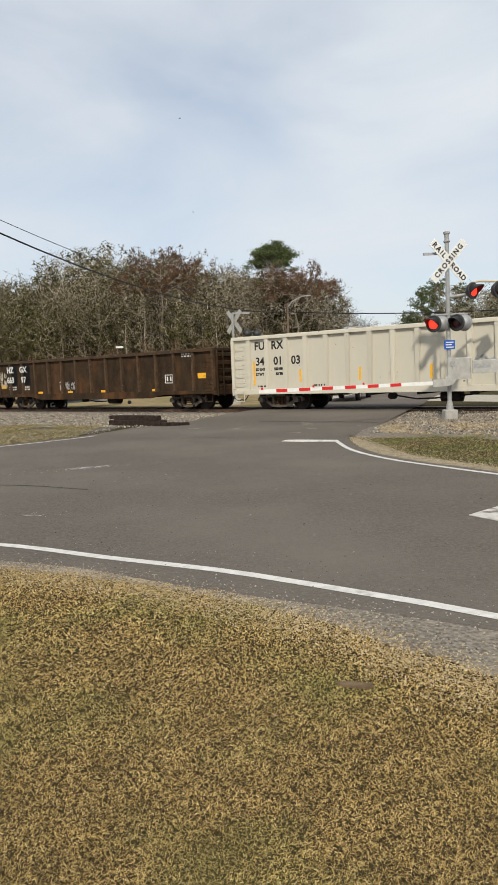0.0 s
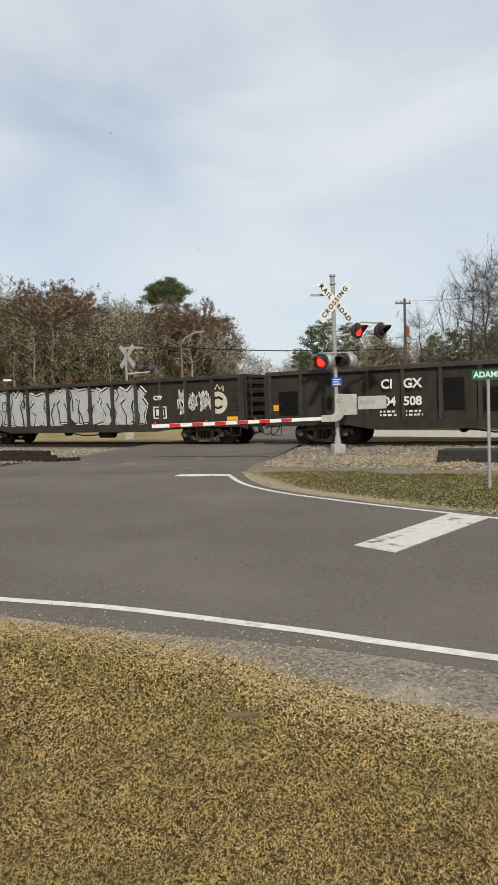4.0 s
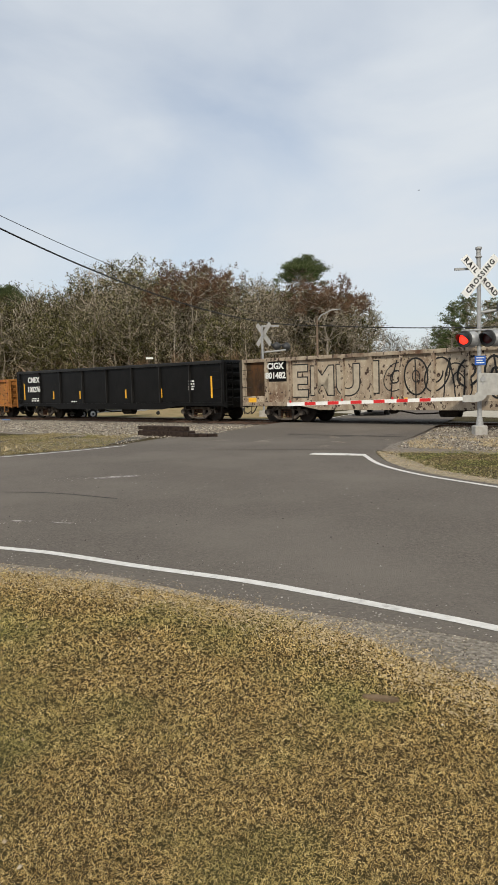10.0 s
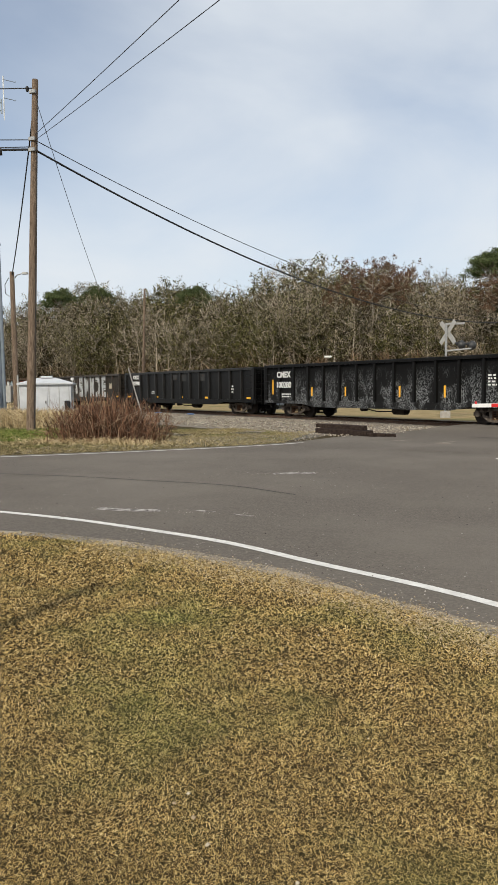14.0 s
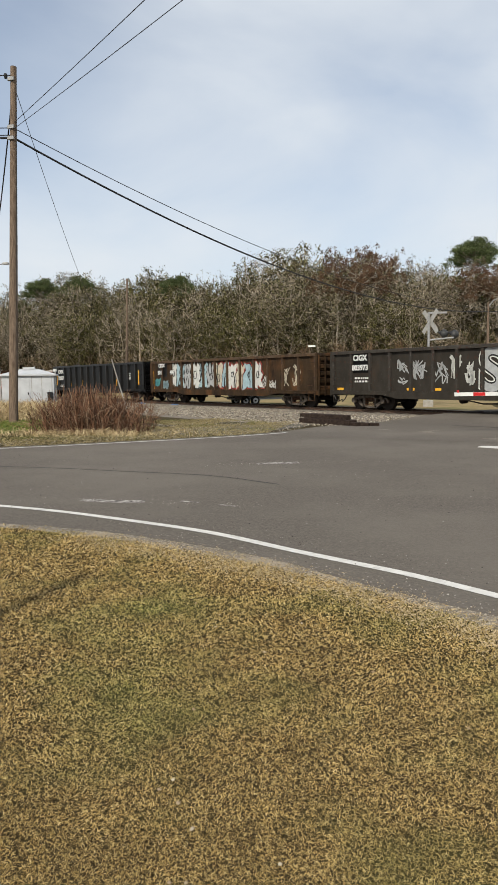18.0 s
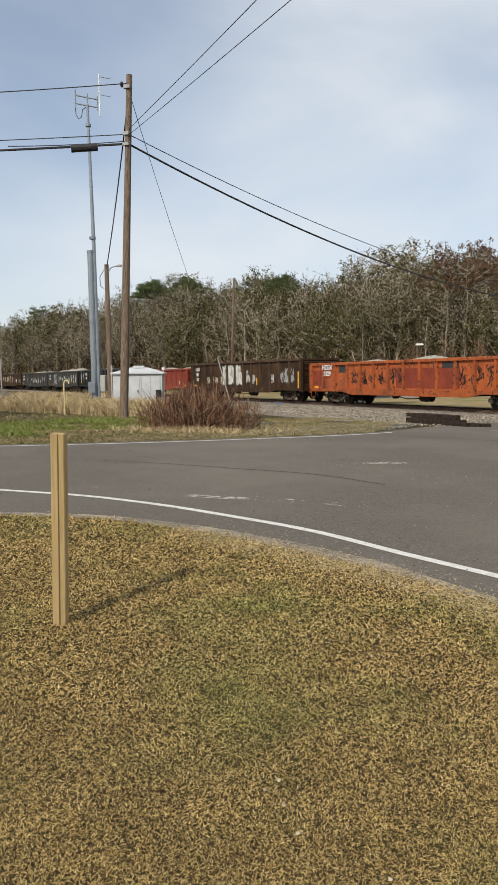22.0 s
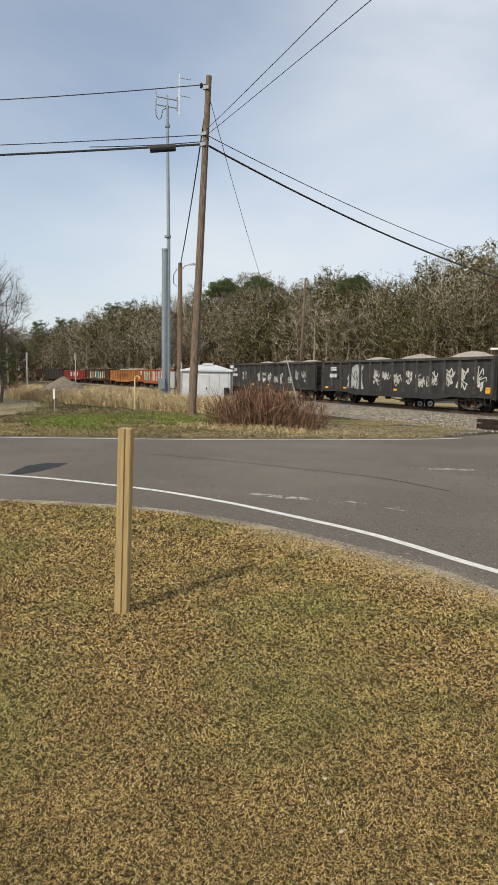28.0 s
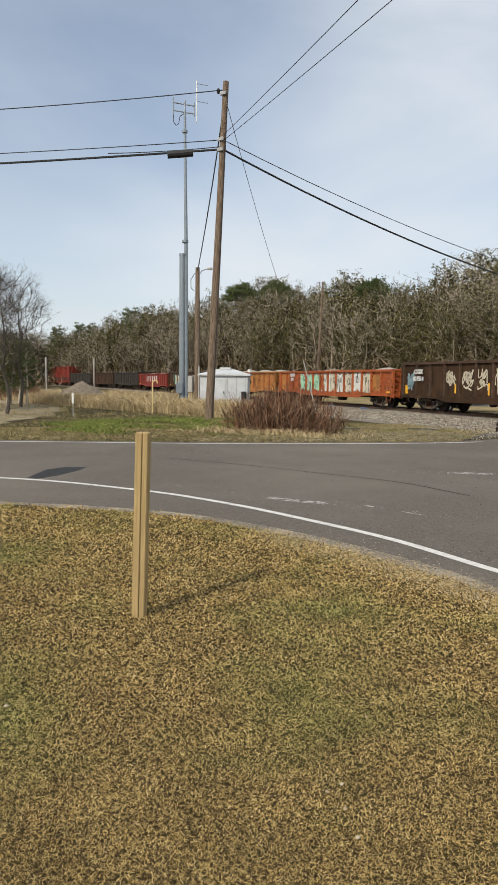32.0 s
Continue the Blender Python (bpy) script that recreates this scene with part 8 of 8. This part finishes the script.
M_TRODDEN = blade_material("trodden_grass_blades", [(0.07, 0.055, 0.02), (0.30, 0.235, 0.11), (0.44, 0.36, 0.19), (0.15, 0.12, 0.045)], [(0.07, 0.085, 0.02), (0.17, 0.175, 0.05), (0.28, 0.23, 0.10), (0.11, 0.13, 0.03)], 0.5, 0.52, 0.70)


def beyond_road(n, x0, x1, d0, d1):
    x_ = rng.uniform(x0, x1, n)
    return np.stack([x_, np.interp(x_, ef[:, 0], ef[:, 1]) + d0 + (d1 - d0) * rng.uniform(0, 1, n)], 1)


blades("verge_grass", "short tan and green grass beyond the street", beyond_road(66000, -34, -5.3, 0.05, 6.0), 0.085, 0.013, 0.55, 4, M_TRODDEN, 0.003)
xy = beyond_road(40000, -17, -4.9, 5.0, 11.0)
bare = np.array([noise.noise((x * 0.6, y * 0.6, 12.0)) for x, y in xy])
xy = xy[(xy @ np.array([N0.x, N0.y]) < 16.8 + rng.normal(0, 0.3, len(xy))) & (bare > -0.25)]
blades("verge_grass", "trodden tan grass between the street and the ballast", xy, 0.08, 0.013, 0.6, 14, M_TRODDEN, 0.008)
q_ = beyond_road(5000, -12, -4.6, 0.3, 9.0)
stones("loose_gravel", "scattered grey gravel on the verge", np.concatenate([q_, np.full((5000, 1), 0.012)], 1), 0.02, 17, M_STONES)
M_LUSH = island_material("lush_green_blades", [(0.045, 0.070, 0.012), (0.13, 0.175, 0.032), (0.20, 0.24, 0.055), (0.32, 0.27, 0.11)], 0.7)
xy = beyond_road(60000, -24, -11.5, 1.7, 13.5)
keep = np.array([((x + 17.0) / 4.6) ** 2 + ((y - 21.8) / 5.4) ** 2 < 0.50 + 1.7 * noise.noise((x * 0.5, y * 0.5, 5.0)) for x, y in xy])
blades("green_grass", "bright green grass round the utility pole", xy[keep], 0.20, 0.014, 0.35, 6, M_LUSH, 0.0)
M_STRAW = island_material("dry_straw_stalks", [(0.26, 0.18, 0.085), (0.50, 0.38, 0.21), (0.64, 0.52, 0.32), (0.17, 0.12, 0.055)], 0.85)
n_ = 30000
u_ = rng.uniform(0, 1, n_)
w_ = rng.uniform(0, 1, n_)
c0, c1 = np.array([-17.2, 28.0]), np.array([-40.0, 36.0])
xy = c0 + (c1 - c0) * u_[:, None] + np.array([-0.35, 0.94]) * (w_[:, None] * 5.5 - 1.2 + rng.normal(0, 0.5, (n_, 1)))
keep = np.hypot(xy[:, 0] + 22.6, xy[:, 1] - 36.1) > 2.0
blades("tall_dry_grass", "tall straw-coloured dead grass before the tracks", xy[keep], 0.75, 0.022, 0.12, 7, M_STRAW, 0.0, bend=0.25)
xy = np.stack([rng.uniform(-62, -40, 9000), rng.uniform(36, 60, 9000)], 1)
blades("tall_dry_grass", "straggling dead grass by the dirt track", xy, 0.7, 0.04, 0.2, 8, M_STRAW, 0.0, bend=0.25)

# the dead shrub by the pole
bush = thing("dead_shrub", "dense reddish-brown dead shrub beside the street", "shrub", pose(-11.2, 20.9, 0))
M_STEMS = island_material("dead_red_stems", [(0.030, 0.017, 0.012), (0.16, 0.078, 0.046), (0.27, 0.155, 0.095), (0.08, 0.040, 0.026), (0.38, 0.27, 0.18)])
M_CANE = material("reddish_dead_cane", (0.20, 0.09, 0.05), (0.11, 0.05, 0.03), 9.0, 0.9)
n_ = 1500
bx, by = rng.normal(0, 0.85, n_).clip(-1.85, 1.85), rng.uniform(-0.75, 0.9, n_)
b0 = np.stack([bx, by + bx * 0.1, np.zeros(n_)], 1)
hh = (1.30 - 0.14 * np.abs(bx) ** 1.6) * (0.40 + 0.85 * rng.uniform(0, 1, n_) ** 1.5)
b1 = b0 + np.stack([rng.normal(0, 0.15, n_) + bx * 0.05, rng.normal(0, 0.15, n_), hh * 0.6], 1)
b2 = b1 + np.stack([rng.normal(0, 0.16, n_) + bx * 0.02, rng.normal(0, 0.2, n_), hh * 0.45], 1)
b3 = b1 + np.stack([rng.normal(0, 0.3, n_), rng.normal(0, 0.25, n_), hh * 0.25], 1)
part("brush", quads_mesh("brush", np.concatenate([ribbons(b0, b1, np.full(n_, 0.014), rng), ribbons(b1, b2, np.full(n_, 0.011), rng), ribbons(b1, b3, np.full(n_, 0.009), rng)]), M_STEMS), M_STEMS, bush)["kind"] = "stuff"
xy = np.stack([rng.normal(-11.2, 1.3, 2600), rng.normal(20.2, 0.45, 2600)], 1)
blades("verge_grass", "dry grass round the foot of the shrub", xy, 0.28, 0.014, 0.4, 15, M_STRAW, 0.0, bend=0.4)
xy = np.stack([rng.uniform(-44, -16, 34000), rng.uniform(10, 33, 34000)], 1)
xy = xy[np.array([noise.noise((x * 0.5, y * 0.5, 8.0)) > -0.3 for x, y in xy]) & (xy[:, 1] > np.interp(xy[:, 0], ef[:, 0], ef[:, 1]) + 0.2)]
blades("verge_grass", "tufts of dead grass over the dirt track", xy, 0.13, 0.02, 0.55, 16, M_TRODDEN, 0.0, bend=0.4)
for i in range(14):
    x_ = -1.4 + 0.2 * i + 0.1 * noise.noise((i * 3.1, 0, 0))
    t_ = x_ * 0.25 + 0.35 * noise.noise((i * 1.7, 2, 0))
    h_ = (1.25 - 0.16 * abs(x_) ** 1.6) * (1 + 0.25 * noise.noise((i * 2.3, 5, 0)))
    part("cane", Build().tube([(x_, 0.2 * (i % 3 - 1), -0.05), (x_ + t_ * 0.4, 0.2 * (i % 3 - 1), h_ * 0.55), (x_ + t_, 0.25 * (i % 3 - 1), h_)], [0.016, 0.012, 0.006], 5), M_CANE, bush)
shrub2 = thing("dead_shrub", "dark low shrub beside the dirt track", "shrub", pose(-45, 38.5, 0))
n_ = 1500
b0 = np.stack([rng.normal(0, 1.2, n_), rng.normal(0, 0.8, n_), rng.uniform(0, 0.5, n_)], 1)
b1 = b0 + rng.normal(0, 0.35, (n_, 3)) + [0, 0, 0.7]
part("brush", quads_mesh("brush", ribbons(b0, b1, np.full(n_, 0.02), rng), M_STEMS), M_STEMS, shrub2)["kind"] = "stuff"

# litter on the lawn
wd = thing("bark_slab", "flat brown slab of bark lying on the lawn", "bark slab", pose(0.58, 3.76, 0.012, 2, 0, -18))
part("slab", Build().slab([(-0.105, -0.005), (-0.09, 0.012), (-0.05, 0.022), (0.02, 0.026), (0.085, 0.022), (0.10, 0.0), (0.06, -0.022), (-0.03, -0.026), (-0.085, -0.018)], 0.0, 0.016), material("dry_bark", (0.20, 0.14, 0.085), (0.13, 0.09, 0.055), 20.0, 0.95, bump=0.4), wd)
n_ = 60
xy = lawn(n_, 2.0, 6.0, 1.4)
stones("pale_litter", "small pale stones and leaf scraps on the lawn", np.concatenate([xy, np.full((len(xy), 1), 0.02)], 1), 0.010, 9, island_material("pale_scraps", [(0.45, 0.37, 0.26), (0.35, 0.25, 0.15), (0.58, 0.52, 0.42)]))

# ---- across the tracks ----
pk = thing("pickup_truck", "white pickup truck waiting beyond the lowered gate", "pickup truck", pose(5.7, 39.6, 0.03, 0, 0, 180 - 18.4))
M_CARWHITE = material("white_car_paint", (0.75, 0.76, 0.77), (0.70, 0.71, 0.72), 2.0, 0.25)
M_TYRE = material("tyre_rubber", (0.018, 0.018, 0.018), (0.03, 0.03, 0.03), 8.0, 0.9)
M_GLASS = material("dark_windscreen", (0.02, 0.025, 0.03), (0.025, 0.03, 0.035), 2.0, 0.08)
part("body", Build().prism([(-0.9, 0.45), (0.9, 0.45), (0.93, 0.8), (0.9, 1.12), (-0.9, 1.12), (-0.93, 0.8)], -2.7, 2.75), M_CARWHITE, pk)
part("cab", Build().add([(-0.85, -0.6, 1.12), (0.85, -0.6, 1.12), (0.85, 1.5, 1.12), (-0.85, 1.5, 1.12), (-0.68, -0.45, 1.82), (0.68, -0.45, 1.82), (0.68, 0.75, 1.82), (-0.68, 0.75, 1.82)], [(4, 5, 6, 7), (0, 1, 5, 4), (1, 2, 6, 5), (2, 3, 7, 6), (3, 0, 4, 7)]), M_CARWHITE, pk)
part("windscreen", Build().add([(-0.78, 1.46, 1.16), (0.78, 1.46, 1.16), (0.63, 0.83, 1.77), (-0.63, 0.83, 1.77)], [(0, 1, 2, 3)]), M_GLASS, pk, at=pose(0, 0.02, 0.01))
part("grille", Build().bevel_box(-0.55, 0.55, 2.72, 2.78, 0.72, 1.02, 0.01), M_BLACK, pk)
part("bumper", Build().bevel_box(-0.95, 0.95, 2.7, 2.9, 0.42, 0.66, 0.04), M_CARWHITE, pk, "white front bumper")
for x in (-0.73, 0.73):
    part("headlight", Build().bevel_box(x - 0.15, x + 0.15, 2.72, 2.79, 0.78, 1.0, 0.02), material("lamp_glass", (0.6, 0.62, 0.65), (0.5, 0.5, 0.5), 4.0, 0.15), pk)
for x in (-0.8, 0.8):
    for y in (-1.75, 1.75):
        wh = part("wheel", Build().tube([(x - 0.12, y, 0.38), (x + 0.12, y, 0.38)], 0.38, 22), M_TYRE, pk)
        part("rim", Build().tube([(x - 0.125, y, 0.38), (x + 0.125, y, 0.38)], 0.22, 16), M_STEEL, wh)

# a small boat on its trailer, parked beyond the tracks
bt = thing("boat_trailer", "boat trailer with pairs of white-rimmed wheels beyond the tracks", "trailer", pose(-10.75, 44.0, 0, 0, 0, 36))
for y in (-0.75, 0.75):
    part("frame_rail", Build().bevel_box(-2.6, 2.4, y - 0.04, y + 0.04, 0.34, 0.44, 0.01), M_STEEL, bt)
    for x in (-1.95, -1.3):
        wh = part("wheel", Build().tube([(x, y * 1.2 - 0.08, 0.29), (x, y * 1.2 - 0.07, 0.29), (x, y * 1.2 + 0.07, 0.29), (x, y * 1.2 + 0.08, 0.29)], [0.25, 0.29, 0.29, 0.25], 20), M_TYRE, bt)
        part("rim", Build().tube([(x, y * 1.2 - 0.09, 0.29), (x, y * 1.2 + 0.09, 0.29)], 0.17, 14), M_WHITE, wh, "white steel rim")
        part("hub", Build().tube([(x, y * 1.2 - 0.11, 0.29), (x, y * 1.2 + 0.11, 0.29)], 0.06, 10), M_BLACK, wh, "dark hub")
for x in (-2.5, -0.4, 2.3):
    part("crossmember", Build().box(x - 0.04, x + 0.04, -0.71, 0.71, 0.35, 0.43), M_STEEL, bt)
part("drawbar", Build().tube([(2.4, 0, 0.39), (3.9, 0, 0.39)], 0.05, 8), M_STEEL, bt)
part("jockey_wheel", Build().tube([(3.6, -0.05, 0.12), (3.6, 0.05, 0.12)], 0.12, 12), M_TYRE, bt)
part("jockey_leg", Build().tube([(3.6, 0, 0.12), (3.6, 0, 0.55)], 0.03, 8), M_STEEL, bt)
hull = thing("small_boat", "small white boat resting on its trailer", "boat", pose(-10.75, 44.0, 0.44, 0, 0, 36))
hb, stations = Build(), [(-2.6, 0.85), (-1.2, 0.9), (0.4, 0.9), (1.6, 0.72), (2.5, 0.4), (3.0, 0.05)]
hv = []
for x, hw in stations:
    rise = 0.16 * max(0.0, (x - 0.4) / 2.6) ** 2
    hv += [(x, -hw, 0.62 + rise), (x, -hw * 0.92, 0.20 + rise), (x, 0, 0.0 + rise * 2), (x, hw * 0.92, 0.20 + rise), (x, hw, 0.62 + rise)]
hb.add(hv, [(i * 5 + j, (i + 1) * 5 + j, (i + 1) * 5 + j + 1, i * 5 + j + 1) for i in range(5) for j in range(4)] + [(4, 3, 2, 1, 0)])
part("shell", hb, M_CARWHITE, hull)
part("deck", Build().slab([(x, -hw * 0.97) for x, hw in stations] + [(x, hw * 0.97) for x, hw in stations[::-1]], 0.56, 0.60), M_WHITE, hull)

# birds
BIRDS = []
for i in range(2):
    bd = thing("bird", "small dark bird soaring with spread wings", "bird", pose(0, 60, 30))
    part("body", Build().tube([(0, -0.28, 0), (0, -0.12, 0.0), (0, 0.08, 0.01), (0, 0.22, 0.02), (0, 0.3, 0.0)], [0.02, 0.06, 0.075, 0.045, 0.01], 8), M_BLACK, bd)
    part("tail", Build().slab([(-0.03, -0.25), (0.03, -0.25), (0.09, -0.45), (-0.09, -0.45)], -0.006, 0.006), M_BLACK, bd)
    for sg in (-1, 1):
        part("wing", Build().add([(sg * 0.04, -0.12, 0), (sg * 0.04, 0.12, 0.0), (sg * 0.35, 0.16, 0.1), (sg * 0.72, 0.05, 0.14), (sg * 0.70, -0.06, 0.14), (sg * 0.3, -0.12, 0.09),
                                  (sg * 0.04, -0.12, 0.02), (sg * 0.04, 0.12, 0.02), (sg * 0.35, 0.16, 0.115), (sg * 0.72, 0.05, 0.15), (sg * 0.70, -0.06, 0.15), (sg * 0.3, -0.12, 0.105)],
                                 [(0, 1, 2, 5), (5, 2, 3, 4), (6, 11, 8, 7), (11, 10, 9, 8), (0, 5, 11, 6), (5, 4, 10, 11), (4, 3, 9, 10), (3, 2, 8, 9), (2, 1, 7, 8)]), M_BLACK, bd)
    for o in bd.children:
        o.data.transform(Matrix.Scale(0.6, 4))
    BIRDS.append(bd)


# ---- what moves ----
def gone(t):
    """How far the train has rolled at t seconds."""
    q = t / 32.0
    return 342.353 * q - 7.297 * q * q + 7.498 * q ** 3


def motions():
    for car, k in CARS:
        s0 = 19.08 + PITCH * k - BODY / 2
        rows = []
        for i in range(33):
            x, y, h = track(s0 - gone(float(i)))
            rows.append((float(i), pose(x, y, RAIL_TOP, 0, 0, h)))
        walk(car, rows)
    # birds drift across the sky
    for bird, d, path in ((BIRDS[0], 120.0, ((0, 4.56, 19.24), (4, 1.54, 20.66), (9, -14.28, 22.02), (14, -29, 22.6), (20, -42, 22.0), (26, -52, 21.0), (32, -60, 20.0))),
                          (BIRDS[1], 135.0, ((0, 3.85, 12.63), (4, -5.01, 12.29), (9, -9.74, 14.03), (14, -21, 15.5), (20, -33, 16.5), (26, -43, 17.0), (32, -52, 17.0)))):
        walk(bird, [(float(t), Matrix.Translation(polar(a, d, e)) @ pose(0, 0, 0, 0, 14, -75 - 0.8 * t)) for t, a, e in path])
    # all wheels turn alike
    first = WHEELSETS[0]
    rows = [(i / 30.0, pose(0, 0, 0, 0, math.degrees(gone(i / 30.0) / 0.42), 0)) for i in range(961)]
    walk(first, rows)
    for w in WHEELSETS[1:]:
        keys = w.animation_data_create()
        keys.action = first.animation_data.action
        keys.action_slot = first.animation_data.action_slot
        w.rotation_mode = "QUATERNION"


motions()
